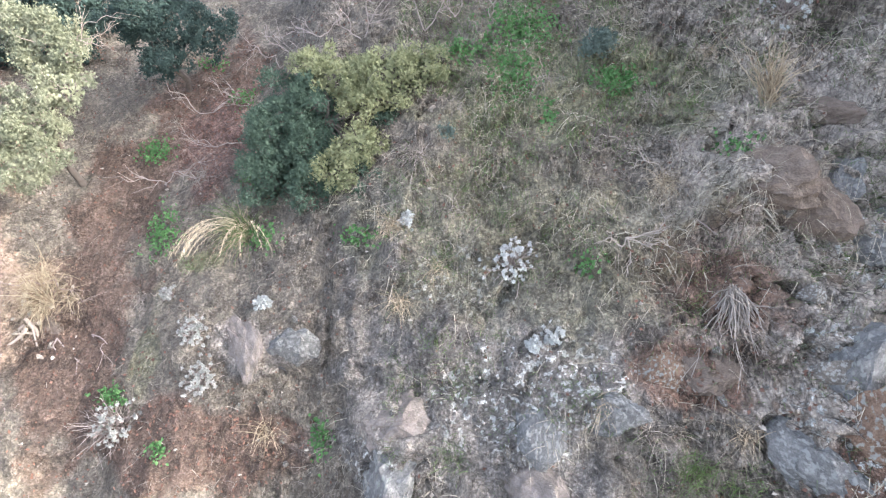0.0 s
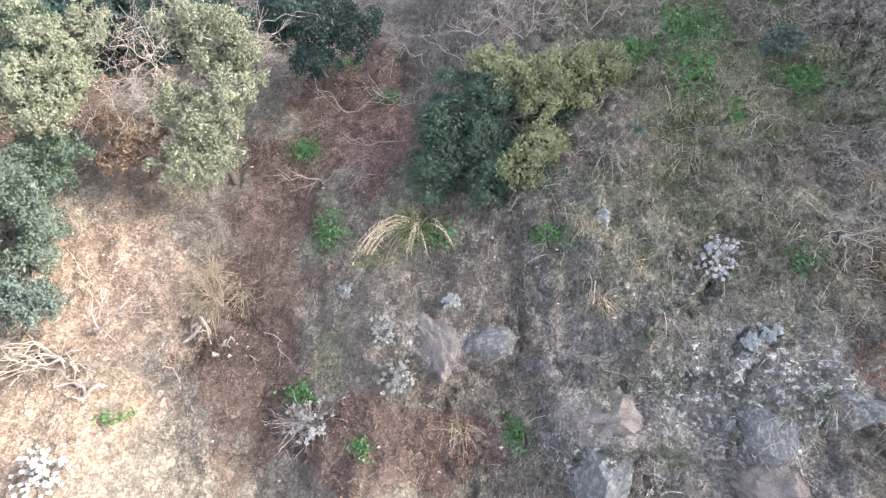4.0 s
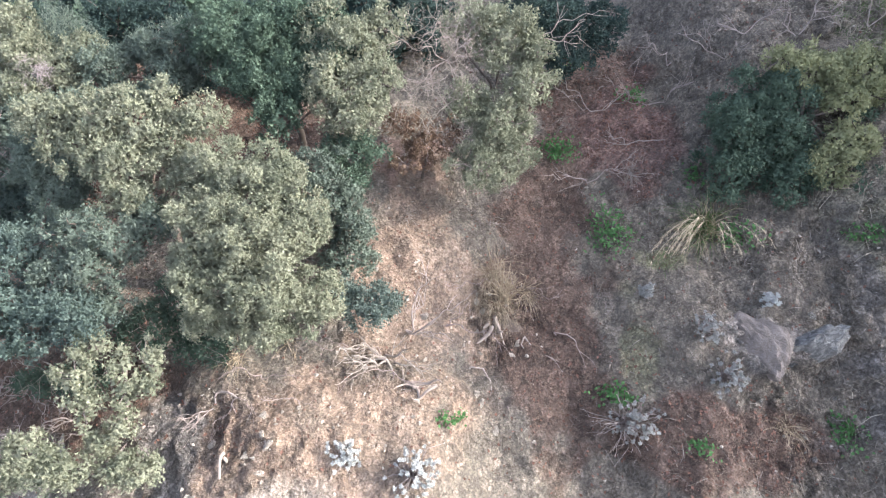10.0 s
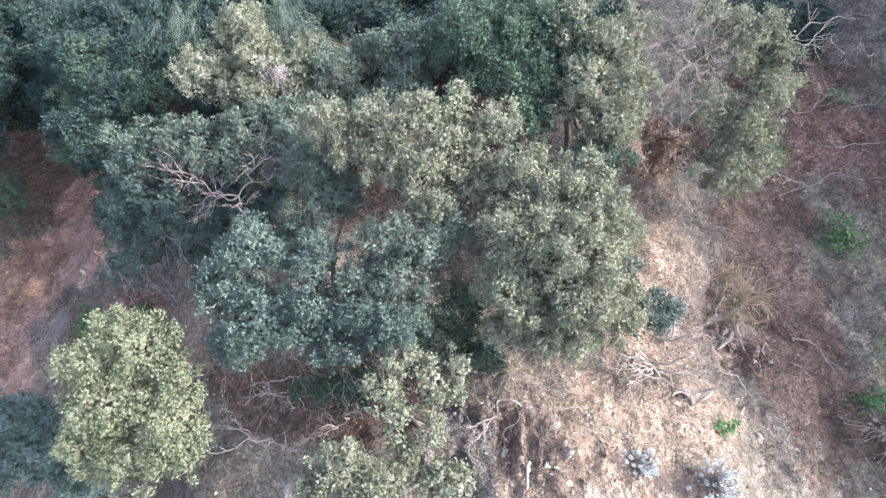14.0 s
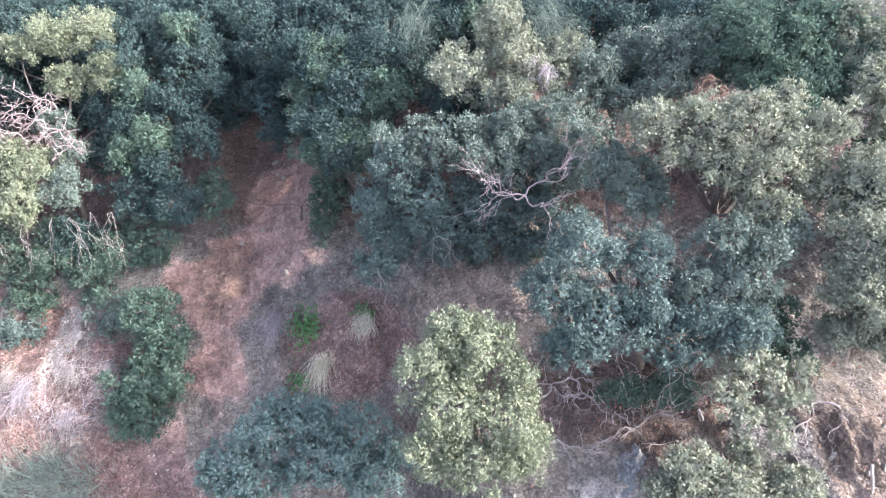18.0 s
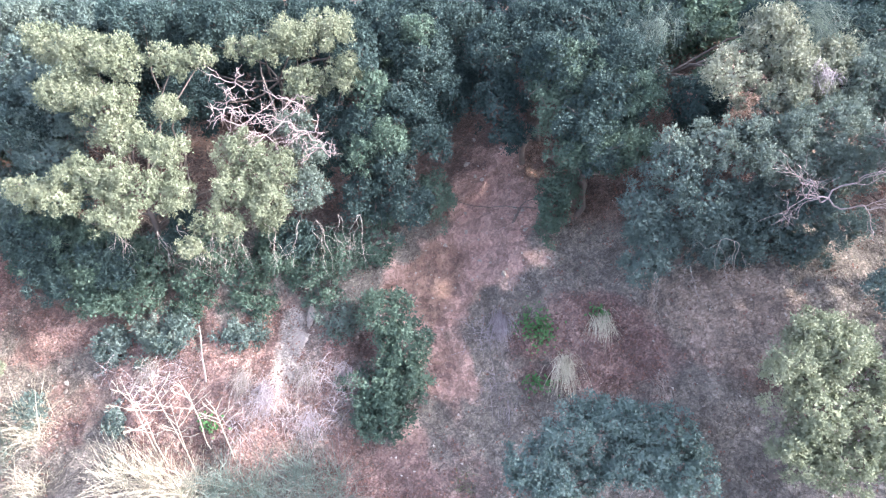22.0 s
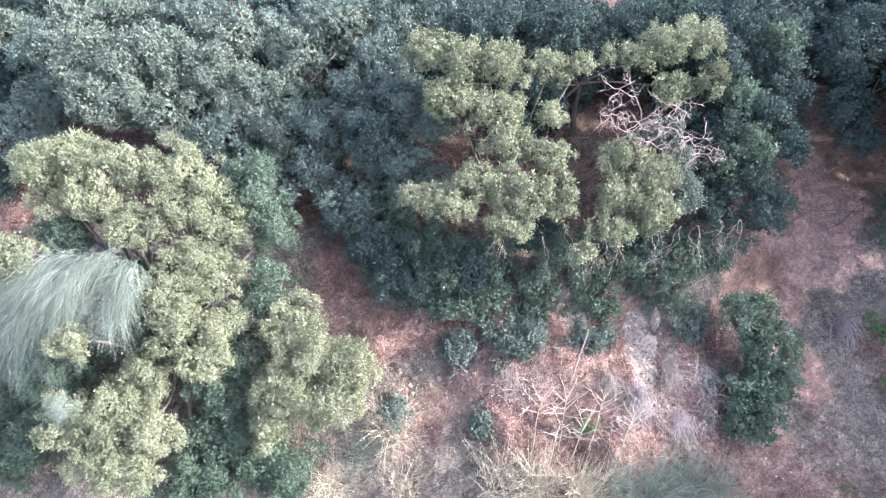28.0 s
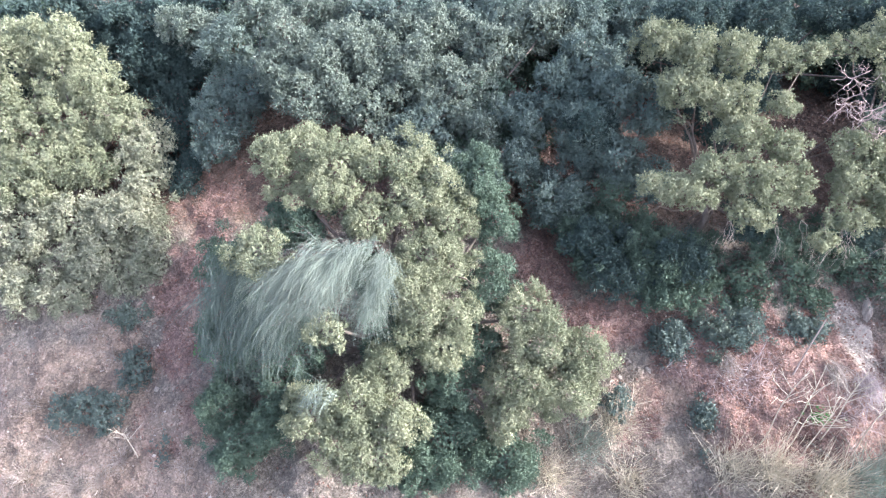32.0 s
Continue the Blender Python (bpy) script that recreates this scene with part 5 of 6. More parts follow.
# rusty dead stems
for k, (u, v, l, n) in enumerate([(-0.76, 0.35, 0.45, 130), (-0.6, -0.75, 0.5, 110), (-2.6, -2.7, 0.45, 110), (3.0, 0.9, 0.5, 160), (-0.1, -0.3, 0.35, 70), (1.9, -1.9, 0.35, 60), (3.4, -2.1, 0.4, 70), (-9.9, -1.4, 0.5, 60), (-10.6, -1.6, 0.5, 70), (-12.9, -2.0, 0.6, 80)]):
    tuft(u, v, l, n, STRAW, 260 + k, "rust-brown dead stems on the slope", spread=0.42, droop=1.3, width=0.008)
# tall pale feathery grass
TUFTS = [(-26.4, -4.2, 0.9, 300), (-25.7, -4.2, 1.1, 420), (-25.0, -4.3, 1.1, 420), (-24.3, -4.2, 1.0, 380), (-23.7, -4.3, 1.0, 380), (-23.0, -4.1, 0.9, 320), (-22.4, -4.3, 0.9, 300), (-29.0, -3.9, 0.9, 320), (-28.4, -3.5, 1.0, 360), (-29.7, -4.5, 0.9, 300),
         (-28.2, -4.6, 0.8, 260), (-22.9, -4.7, 0.9, 260), (-24.6, -4.8, 1.0, 300), (-25.9, -4.9, 0.9, 260)]
for k, (u, v, l, n) in enumerate(TUFTS):
    tuft(u, v, l, n, BROOM if -24.7 < u < -22 or k == 7 else STRAW_PALE, 280 + k, "tall pale feathery grass in sunlight", lean=(0.05, -0.25, 1.0), droop=0.55, spread=0.42, width=0.009, base=0.16, group="tall pale grass")
# small green grasses
GREENS = [(-0.11, -1.28, 0.22, 120), (0.12, -2.64, 0.22, 120), (2.80, -2.57, 0.3, 260), (3.3, -2.7, 0.25, 160), (0.05, -0.15, 0.2, 120), (3.10, -0.78, 0.22, 90), (0.3, -1.9, 0.2, 80), (0.6, 1.1, 0.22, 90), (1.9, 1.5, 0.25, 110), (2.4, 1.9, 0.25, 110),
          (4.6, 2.6, 0.25, 160), (4.9, 1.6, 0.3, 140), (0.9, 1.9, 0.2, 80), (-4.0, -0.3, 0.15, 120), (3.4, 1.9, 0.25, 100), (1.2, -0.4, 0.18, 70), (-20.0, -4.2, 0.2, 120), (0.9, 0.4, 0.2, 80)]
for k, (u, v, l, n) in enumerate(GREENS):
    tuft(u, v, l, n, GRASS, 320 + k, "small tuft of green grass on the crag", lean=(0, -0.3, 0.8), droop=0.8, base=0.12, width=0.008, group="green grass tufts", segments=3)


def plume_grass():
    """The big clump with drooping golden plumes."""
    rng = np.random.default_rng(7)
    u, v = -3.25, 0.25
    root = ground_place(u, v)
    thing = tagged(holder("plume_grass", root), "large clump of grass with arching golden plumes", "ornamental grass")
    at = root + rng.normal(size=(260, 3)) * 0.1
    sv, sf = strips(at, np.array([-0.35, -0.25, 0.75]) + rng.normal(size=(260, 3)) * 0.4, 0.5 + 0.6 * rng.random(260), 0.009, 1.6, 6, rng, 0.03)
    part("foliage", mesh_of("foliage", sv, sf, GRASS), thing, "thin green arching blades")
    sv, sf = strips(at[:150], np.array([-0.3, -0.3, 0.7]) + rng.normal(size=(150, 3)) * 0.5, 0.5 + 0.6 * rng.random(150), 0.01, 1.9, 6, rng, 0.03)
    part("dry_foliage", mesh_of("dry_foliage", sv, sf, STRAW), thing, "straw-coloured dead blades")
    for k in range(20):
        way = np.array([-0.75 + 0.05 * k + rng.normal() * 0.14, -0.35, 0.8])
        length = 1.1 + 0.5 * rng.random()
        sv, sf = strips(root[None] + rng.normal(size=(1, 3)) * 0.06, way[None], length, 0.010, 2.3, 12, rng, 0.0)
        stalk = part("stalk", mesh_of("stalk", sv, sf, PLUME), thing)
        rows = sv.reshape(-1, 2, 3).mean(1)
        m = 60
        i = rng.integers(6, 12, m)
        p = rows[i] + (rows[i + 1] - rows[i]) * rng.random((m, 1))
        fv, ff = strips(p, (rows[i + 1] - rows[i]) * 3 + rng.normal(size=(m, 3)) * 0.18 + (0, 0, -0.1), 0.06, 0.006, 0.9, 2, rng)
        part("plume", mesh_of("plume", fv, ff, PLUME), thing, "feathery golden seed plume")


plume_grass()


def silver_plant(u, v, r, seed, mat, label):
    """A low plant with white felted leaves on grey stems."""
    rng = np.random.default_rng(seed)
    root = ground_place(u, v)
    thing = tagged(holder("silver_plant", root), label, "plant", "silver-leaved plants")
    out = slope_normal(np.array([u]), np.array([v]))[0]
    heads = int(30 + 130 * r)
    w = unit(rng.normal(size=(heads, 3)) + out * 1.1)
    tips = root + w * r * (0.45 + 0.6 * rng.random((heads, 1))) + (0, 0, 0.05)
    t = Tubes(4)
    for q in tips:
        t.add(bend(root - out * 0.03, q, rng, 0.06, 4), 0.008, 0.004)
    for _ in range(14):
        t.add(bend(root, root + (rng.normal(size=3) * 0.6 + out * 0.2 + (0, -0.2, -0.5)) * r * 1.1, rng, 0.12, 5), 0.007, 0.003)
    part("woody_base", t.mesh("woody_base", DEADWOOD), thing, "thin grey woody stems")
    n = 26
    src = np.repeat(np.arange(heads), n)
    side = unit(rng.normal(size=(len(src), 3)) + w[src] * 0.4)
    p = tips[src] + side * 0.018
    part("leaves", blades_mesh("leaves", p, side, w[src] + rng.normal(size=p.shape) * 0.4, 0.03 + 0.022 * rng.random(len(p)), 0.02, mat), thing)


for k, (u, v, r, dull) in enumerate([(0.92, -0.22, 0.40, 0), (1.45, -1.18, 0.18, 0), (1.2, -1.3, 0.12, 0), (-3.73, -1.28, 0.26, 1), (-3.52, -1.92, 0.34, 1), (-4.76, -2.62, 0.42, 1), (-2.70, -0.87, 0.14, 0), (-0.50, 0.35, 0.16, 0), (4.96, 3.4, 0.4, 0),
                                     (-8.98, -2.78, 0.26, 0), (-8.03, -2.97, 0.40, 0), (-4.35, -0.75, 0.16, 1)]):
    silver_plant(u, v, r, 400 + k, SILVER_DULL if dull else SILVER, "withered grey-white plant with bare stems" if dull else "bright white-leaved plant on rock")


# ---- dead wood ----
def branching(rng, tubes, p, way, length, r, depth, spread=0.5, pull=(0, 0, 0), forks=3):
    """A bare bough that forks and forks again."""
    line = bend(p, p + unit(way) * length, rng, 0.11 if depth else 0.03, 7)
    tubes.add(line, r, r * 0.6)
    for k in range(forks if depth else 0):
        nxt = unit(unit(way) + rng.normal(size=3) * spread + np.array(pull))
        branching(rng, tubes, line[rng.integers(2, 7)], nxt, length * (0.55 + 0.3 * rng.random()), r * 0.58, depth - 1, spread, pull, forks)


def bare(name, p, ways, length, r, depth, seed, label, mat=None, spread=0.5, pull=(0, 0, 0), forks=3, category="dead branch", group=""):
    """Boughs from one foot, each with its forking twigs."""
    rng = np.random.default_rng(seed)
    thing = tagged(holder(name, p), label, category, group)
    for way in ways:
        way = np.array(way, float)
        size = length * (0.8 + 0.4 * rng.random())
        line = bend(np.array(p), np.array(p) + unit(way) * size, rng, 0.11 if depth else 0.01, 8)
        t = Tubes(6)
        t.add(line, r, r * 0.6)
        bough = part("bough", t.mesh("bough", mat or DEADWOOD), thing)
        for k in range(forks if depth else 0):
            t = Tubes(5)
            nxt = unit(unit(way) + rng.normal(size=3) * spread + np.array(pull))
            branching(rng, t, line[rng.integers(2, 8)], nxt, size * (0.55 + 0.3 * rng.random()), r * 0.58, depth - 1, spread, pull, forks)
            tagged(part("twig", t.mesh("twig", mat or DEADWOOD), bough), kind="stuff")
    return thing


def hill(u, v, d):
    return world(np.array(u), np.array(v), np.array(d))


for k, (u, v, d) in enumerate([(-24.17, 3.17, 11.15), (-24.33, 2.71, 11.15), (-23.82, 2.56, 11.15), (-23.30, 2.45, 11.15), (-22.84, 2.25, 11.15), (-23.61, 2.20, 11.15), (-24.02, 2.40, 11.15), (-22.67, 1.97, 11.15), (-23.09, 2.81, 11.15)]):
    bare("bare_branches", hill(u, v, d), [(-0.7, -0.2, 0.3), (0.6, -0.2, 0.5), (0.7, -0.3, -0.4), (-0.5, -0.3, -0.4)], 0.30, 0.011, 2, 1 + k, "tangle of bleached bare branches in an oak crown",
         category="bare branches", spread=1.1, mat=TWIG_PINK, group="bare branches in the crown")
bare("bare_branches", hill(-14.6, 0.9, 9.1), [(-0.7, -0.3, 0.5), (0.3, -0.3, 0.6), (0.1, -0.3, 0.1), (-0.9, -0.2, 0.2)], 0.65, 0.013, 3, 3, "grey dead boughs between two oaks", mat=TWIG_PINK, category="bare branches")
bare("bare_branches", hill(-7.55, 3.0, 9.6), [(-0.4, -0.3, 0.3), (0.3, -0.3, 0.2), (0.2, -0.3, -0.5), (-0.3, -0.3, -0.5), (0.5, -0.1, 0.5)], 0.5, 0.009, 3, 4, "fine grey dead twigs in an oak crown", category="bare branches", spread=0.7)
bare("bare_branches", hill(-6.0, 3.4, 9.8), [(0.9, -0.1, 0.6), (0.8, -0.1, 0.2)], 0.5, 0.010, 2, 5, "bare twigs reaching out over the gully", category="bare branches")
for k, (u, v, d) in enumerate([(-8.08, 3.33, 9.5), (-7.64, 3.50, 9.5), (-7.37, 2.88, 9.5), (-7.81, 2.61, 9.5), (-7.55, 2.26, 9.5), (-8.08, 2.26, 9.5)]):
    bare("bare_branches", hill(u, v, d), [(-0.4, -0.2, 0.7), (0.5, -0.2, 0.5), (0.3, -0.3, -0.5), (-0.5, -0.3, -0.2)], 0.36, 0.006, 3, 30 + k, "fine grey dead twigs in an oak crown", mat=STRAW_GREY, category="bare branches", spread=0.7, group="dead twigs in the crown")
VINES = [(-24.9, 0.2, 11.4), (-24.5, 0.3, 11.4), (-22.3, 0.6, 11.6), (-21.9, 0.6, 11.6), (-23.0, 0.5, 11.6), (-26.4, 0.4, 11.7), (-16.4, -0.3, 10.2), (-15.8, 0.1, 10.0), (-25.6, 0.3, 11.6), (-24.1, 0.4, 11.5), (-23.6, 0.5, 11.5), (-22.7, 0.5, 11.6),
         (-25.2, 0.4, 11.5), (-14.3, -1.2, 8.3), (-13.5, -1.3, 8.3), (-12.8, -1.6, 8.2), (-16.9, -0.4, 10.4)]
for k, (u, v, d) in enumerate(VINES):
    rng = np.random.default_rng(900 + k)
    ways = [(rng.normal() * 0.35, -0.15 - 0.1 * rng.random(), -1.0) for _ in range(4)]
    bare("hanging_vine", hill(u, v + 0.15, d - 0.45), ways[: 2 + k % 2], 0.6, 0.0045, 2, 20 + k, "thin bare vine hanging under the oaks", mat=STRAW_GREY, spread=0.5, pull=(0, 0, -0.35), forks=2, category="vine", group="hanging vines")
for k, (u, v, ways) in enumerate([(-13.4, -2.1, [(-0.6, -0.4, 0.3), (0.5, -0.4, 0.2), (0.1, -0.5, -0.2)]), (-14.2, -2.8, [(-0.7, -0.3, 0.2), (0.6, -0.4, 0.3), (0.9, -0.3, -0.1)]), (-12.9, -2.4, [(0.3, -0.4, 0.5), (-0.7, -0.4, 0.1)]),
                                  (-12.2, -2.2, [(0.2, -0.5, -0.4), (-0.3, -0.5, -0.5), (0.5, -0.3, -0.4)]), (-13.9, -1.9, [(0.2, -0.5, 0.1), (-0.6, -0.4, -0.2)]), (-10.6, -2.0, [(0.6, -0.3, -0.3), (-0.6, -0.3, -0.3)])]):
    bare("dead_brushwood", ground_place(u, v, 0.03), ways, 0.55, 0.016, 3, 40 + k, "grey brushwood heaped under the oak", spread=0.55, category="brushwood", group="dead brushwood")
bare("dead_stump", ground_place(-8.47, -1.68, 0.05), [(-0.2, -0.4, -0.8), (0.4, -0.4, -0.4), (-0.9, -0.3, 0.0), (-0.9, -0.3, 0.35), (-0.7, -0.3, 0.7), (0.5, -0.3, 0.6), (-0.8, -0.4, -0.1), (-0.4, -0.4, -0.5), (0.7, -0.3, 0.1), (-0.5, -0.3, 0.4)], 0.5, 0.018, 2, 60, "grey uprooted stump with radiating roots", mat=STRAW_GREY, category="stump", spread=0.6)
bare("dead_branch", ground_place(-8.2, -1.3, 0.05), [(0.25, 0.0, 0.9), (0.6, -0.2, 0.5)], 0.75, 0.016, 2, 61, "thin dead sapling leaning on the bank", spread=0.35)
bare("dead_branch", ground_place(-6.3, -1.5, 0.05), [(0.7, -0.3, -0.6), (0.5, -0.3, -0.9)], 0.7, 0.013, 2, 62, "pale fallen branch across the gully", spread=0.35)
bare("dead_branch", ground_place(-7.2, -1.9, 0.05), [(0.2, -0.5, -0.9)], 0.9, 0.012, 1, 63, "thin root trailing down the gully", spread=0.2)
bare("exposed_root", ground_place(2.4, 0.1, 0.06), [(0.9, -0.1, 0.35), (0.8, -0.2, -0.1), (0.15, -0.4, -0.6), (-0.5, -0.2, 0.1)], 0.38, 0.014, 2, 64, "knotted grey root in a hollow of the crag", spread=0.5, category="root", mat=STRAW_GREY)
bare("dead_branch", ground_place(3.0, 1.0, 0.06), [(0.8, 0.1, 0.3), (-0.6, 0.1, 0.5), (0.2, -0.2, 0.6), (0.9, 0, -0.2)], 0.45, 0.01, 3, 65, "purplish bare twiggy bush on the crag", spread=0.6, category="twiggy bush", mat=STRAW_GREY)
bare("dead_branch", ground_place(3.3, 0.35, 0.05), [(1.0, 0.0, -0.15)], 1.0, 0.009, 1, 66, "long thin stem lying across the rock", spread=0.2)
for k, (u, v, w) in enumerate([(-2.2, 3.75, (-0.6, 0.1, 0.3)), (-3.2, 3.5, (0.7, 0.1, 0.5)), (-1.4, 3.6, (-0.5, -0.1, 0.8)), (-3.9, 1.9, (0.9, 0, 0.1)), (-2.5, 3.4, (-0.8, 0, 0.4)), (-5.0, 1.1, (-0.7, -0.1, 0.3)), (-4.4, 3.2, (0.8, 0, -0.2)), (-3.6, 2.7, (-0.8, -0.1, 0.5)),
                                 (-4.7, 2.6, (0.8, 0.1, 0.4)), (0.2, 3.9, (-0.4, 0, 0.9)), (0.8, 3.9, (0.2, 0, 0.9)), (-0.3, 3.7, (0.5, 0, 0.8))]):
    bare("dead_branch", ground_place(u, v, 0.06), [w, (-w[0] * 0.6, w[1] - 0.1, w[2])], 0.6, 0.011, 2, 70 + k, "dry fallen branch on leaf litter", spread=0.45, group="fallen branches")
bare("bare_pole", ground_place(-24.95, -2.45, 0.0), [(0.12, 0.05, 1.0)], 1.5, 0.018, 0, 90, "thin straight grey stem standing on the slope", category="stem")


def root_wood(u, v, ways, length, r, seed, label):
    """Thick pale roots laid bare on the slope, each a part of its own."""
    rng = np.random.default_rng(seed)
    p = ground_place(u, v, 0.08) + np.array([0, -0.06, 0])
    thing = tagged(holder("exposed_root", p), label, "root", "bare roots in the cut")
    for way in ways:
        t = Tubes(8)
        q = p + rng.normal(size=3) * (0.12, 0.03, 0.08)
        line = bend(q, q + unit(np.array(way, float)) * length * (0.6 + 0.7 * rng.random()), rng, 0.09, 9)
        t.add(line, r * (0.7 + 0.6 * rng.random()), r * 0.25)
        part("root", t.mesh("root", ROOT_PALE), thing)


root_wood(-6.82, -1.30, [(0.1, -0.5, -0.9), (-0.2, -0.5, -0.8), (0.25, -0.4, -0.6), (-0.5, -0.4, -0.5), (0.0, -0.5, 0.4)], 0.65, 0.032, 1, "pale thick roots of a rotten stump")
root_wood(-10.49, -2.67, [(-0.35, -0.5, -0.9), (-0.2, -0.5, -0.7)], 0.65, 0.022, 2, "white bare root on grey rock")
root_wood(-7.97, -1.98, [(-0.9, -0.4, -0.2), (0.3, -0.5, -0.6), (-0.6, -0.4, 0.3), (0.6, -0.3, 0.4)], 0.4, 0.028, 3, "grey knotted root in the sunlit cut")
bare("dead_branch", ground_place(-8.74, -1.52, 0.06), [(0.9, -0.3, -0.4), (-0.8, -0.3, 0.2), (0.6, -0.4, -0.8)], 0.5, 0.007, 2, 160, "pale dead branch lying in the sunlit cut", mat=TWIG_PINK, spread=0.45, pull=(0, -0.1, -0.1), forks=2, group="dead branches in the cut")
bare("dead_branch", ground_place(-8.34, -1.85, 0.06), [(-0.9, -0.3, 0.3), (-0.7, -0.4, -0.3), (0.8, -0.3, 0.1), (0.2, -0.4, -0.9)], 0.5, 0.008, 2, 161, "pale dead branch lying in the sunlit cut", mat=TWIG_PINK, spread=0.45, pull=(0, -0.1, -0.1), forks=2, group="dead branches in the cut")
bare("dead_branch", ground_place(-7.59, -1.30, 0.06), [(0.5, -0.2, 0.9), (0.8, -0.3, 0.2)], 0.7, 0.01, 2, 162, "pale dead branch lying in the sunlit cut", mat=TWIG_PINK, spread=0.45, pull=(0, -0.1, -0.1), forks=2, group="dead branches in the cut")
bare("dead_branch", ground_place(-6.79, -0.65, 0.06), [(0.8, -0.3, 0.1), (0.7, -0.3, -0.4), (-0.6, -0.3, 0.3)], 0.6, 0.008, 2, 163, "pale dead branch lying in the sunlit cut", mat=TWIG_PINK, spread=0.45, pull=(0, -0.1, -0.1), forks=2, group="dead branches in the cut")
bare("dead_branch", ground_place(-5.80, -1.46, 0.06), [(0.6, -0.3, -0.8), (0.9, -0.2, 0.1)], 0.8, 0.011, 2, 164, "pale dead branch lying in the sunlit cut", mat=TWIG_PINK, spread=0.45, pull=(0, -0.1, -0.1), forks=2, group="dead branches in the cut")
bare("dead_branch", ground_place(-6.66, -2.46, 0.06), [(0.15, -0.4, -0.9)], 0.8, 0.01, 2, 165, "pale dead branch lying in the sunlit cut", mat=TWIG_PINK, spread=0.45, pull=(0, -0.1, -0.1), forks=2, group="dead branches in the cut")
bare("dead_branch", ground_place(-10.18, -1.82, 0.06), [(-0.7, -0.3, -0.5), (0.6, -0.3, 0.3), (-0.9, -0.3, 0.2)], 0.5, 0.007, 2, 166, "pale dead branch lying in the sunlit cut", mat=TWIG_PINK, spread=0.45, pull=(0, -0.1, -0.1), forks=2, group="dead branches in the cut")
bare("dead_branch", ground_place(-10.51, -2.15, 0.06), [(0.7, -0.3, 0.5), (-0.5, -0.4, -0.7), (0.3, -0.4, -0.6)], 0.45, 0.006, 2, 167, "pale dead branch lying in the sunlit cut", mat=TWIG_PINK, spread=0.45, pull=(0, -0.1, -0.1), forks=2, group="dead branches in the cut")
bare("dead_branch", ground_place(-9.70, -2.08, 0.06), [(-0.8, -0.3, 0.4), (0.6, -0.4, -0.4)], 0.4, 0.006, 2, 168, "pale dead branch lying in the sunlit cut", mat=TWIG_PINK, spread=0.45, pull=(0, -0.1, -0.1), forks=2, group="dead branches in the cut")
tuft(-6.79, -0.47, 0.85, 160, STRAW, 351, "straw-pale fronds arching over a stump", lean=(0.1, -0.5, 0.7), spread=0.55, droop=1.6)
tuft(-6.71, -0.98, 0.7, 140, STRAW, 352, "straw-pale fronds arching over a stump", lean=(0.0, -0.6, 0.2), spread=0.4, droop=1.6)


def dead_shrub(u, v, length, n, seed, label, lean, mat, spread=0.28, droop=0.9):
    rng = np.random.default_rng(seed)
    p = ground_place(u, v, 0.04)
    thing = tagged(holder("dead_shrub", p), label, "dead shrub")
    for half in range(2):
        t = Tubes(4)
        for _ in range(n // 2):
            way = unit(np.array(lean) + rng.normal(size=3) * spread)
            end = p + way * length * (0.5 + 0.6 * rng.random()) - np.array([0, 0, droop * 0.3 * length * rng.random()])
            line = bend(p + rng.normal(size=3) * 0.04, end, rng, 0.04, 6, 0.10)
            t.add(line, 0.009, 0.003)
            for _ in range(2):
                q = line[rng.integers(2, 6)]
                t.add(bend(q, q + (way + rng.normal(size=3) * 0.35) * length * 0.3, rng, 0.05, 3), 0.004, 0.002)
        part("branchwork", t.mesh("branchwork", mat), thing)


dead_shrub(3.55, -0.55, 1.15, 170, 1, "grey dead shrub hanging head-down from the crag", (0.1, -0.5, -0.7), STRAW_GREY)
dead_shrub(4.3, 1.9, 0.75, 60, 2, "pale dead stalks with curled tips on the crag", (-0.15, -0.2, 0.95), STRAW, 0.3, 0.0)
dead_shrub(-4.95, -2.7, 0.55, 50, 3, "dry grey twigs round a withered plant", (0.0, -0.3, 0.5), DEADWOOD, 0.7, 0.3)
dead_shrub(-6.6, -0.95, 0.75, 50, 4, "straw-coloured dead stems on a stump", (-0.1, -0.2, 0.9), STRAW, 0.4, 0.2)


def dry_stalk(u, v, height, seed):
    """A dead flower stalk with paired upward arms."""
    rng = np.random.default_rng(seed)
    p = ground_place(u, v)
    top = p + np.array([rng.normal() * 0.05, -0.08, height])
    thing = tagged(holder("dry_flower_stalk", p), "dead branched flower stalk, straw-pale, among tall grass", "flower stalk", "dead flower stalks")
    line = bend(p, top, rng, 0.01, 8)
    t = Tubes(5)
    t.add(line, 0.011, 0.008)
    part("stem", t.mesh("stem", STRAW_DUN), thing)
    for k in range(8):
        t = Tubes(4)
        q = line[5] + (line[7] - line[5]) * min(1.0, k / 6)
        way = np.array([(-1) ** k * (0.75 - 0.08 * k + 0.2 * rng.random()), rng.normal() * 0.4, 0.65])
        arm = bend(q, q + way * (0.42 + 0.14 * rng.random()) * height / 1.6, rng, 0.03, 4)
        t.add(arm, 0.007, 0.004)
        for _ in range(2):
            t.add(bend(arm[2], arm[2] + (way + rng.normal(size=3) * 0.4) * 0.13, rng, 0.04, 3), 0.004, 0.003)
        part("arm", t.mesh("arm", STRAW_DUN), thing)


for k, (u, v, h) in enumerate([(-25.77, -3.7, 1.7), (-25.25, -3.65, 1.6), (-24.7, -3.6, 1.6), (-25.45, -3.9, 1.4), (-24.2, -3.7, 1.4), (-25.05, -3.9, 1.3), (-38.2, -4.3, 0.9)]):
    dry_stalk(u, v, h, 500 + k)


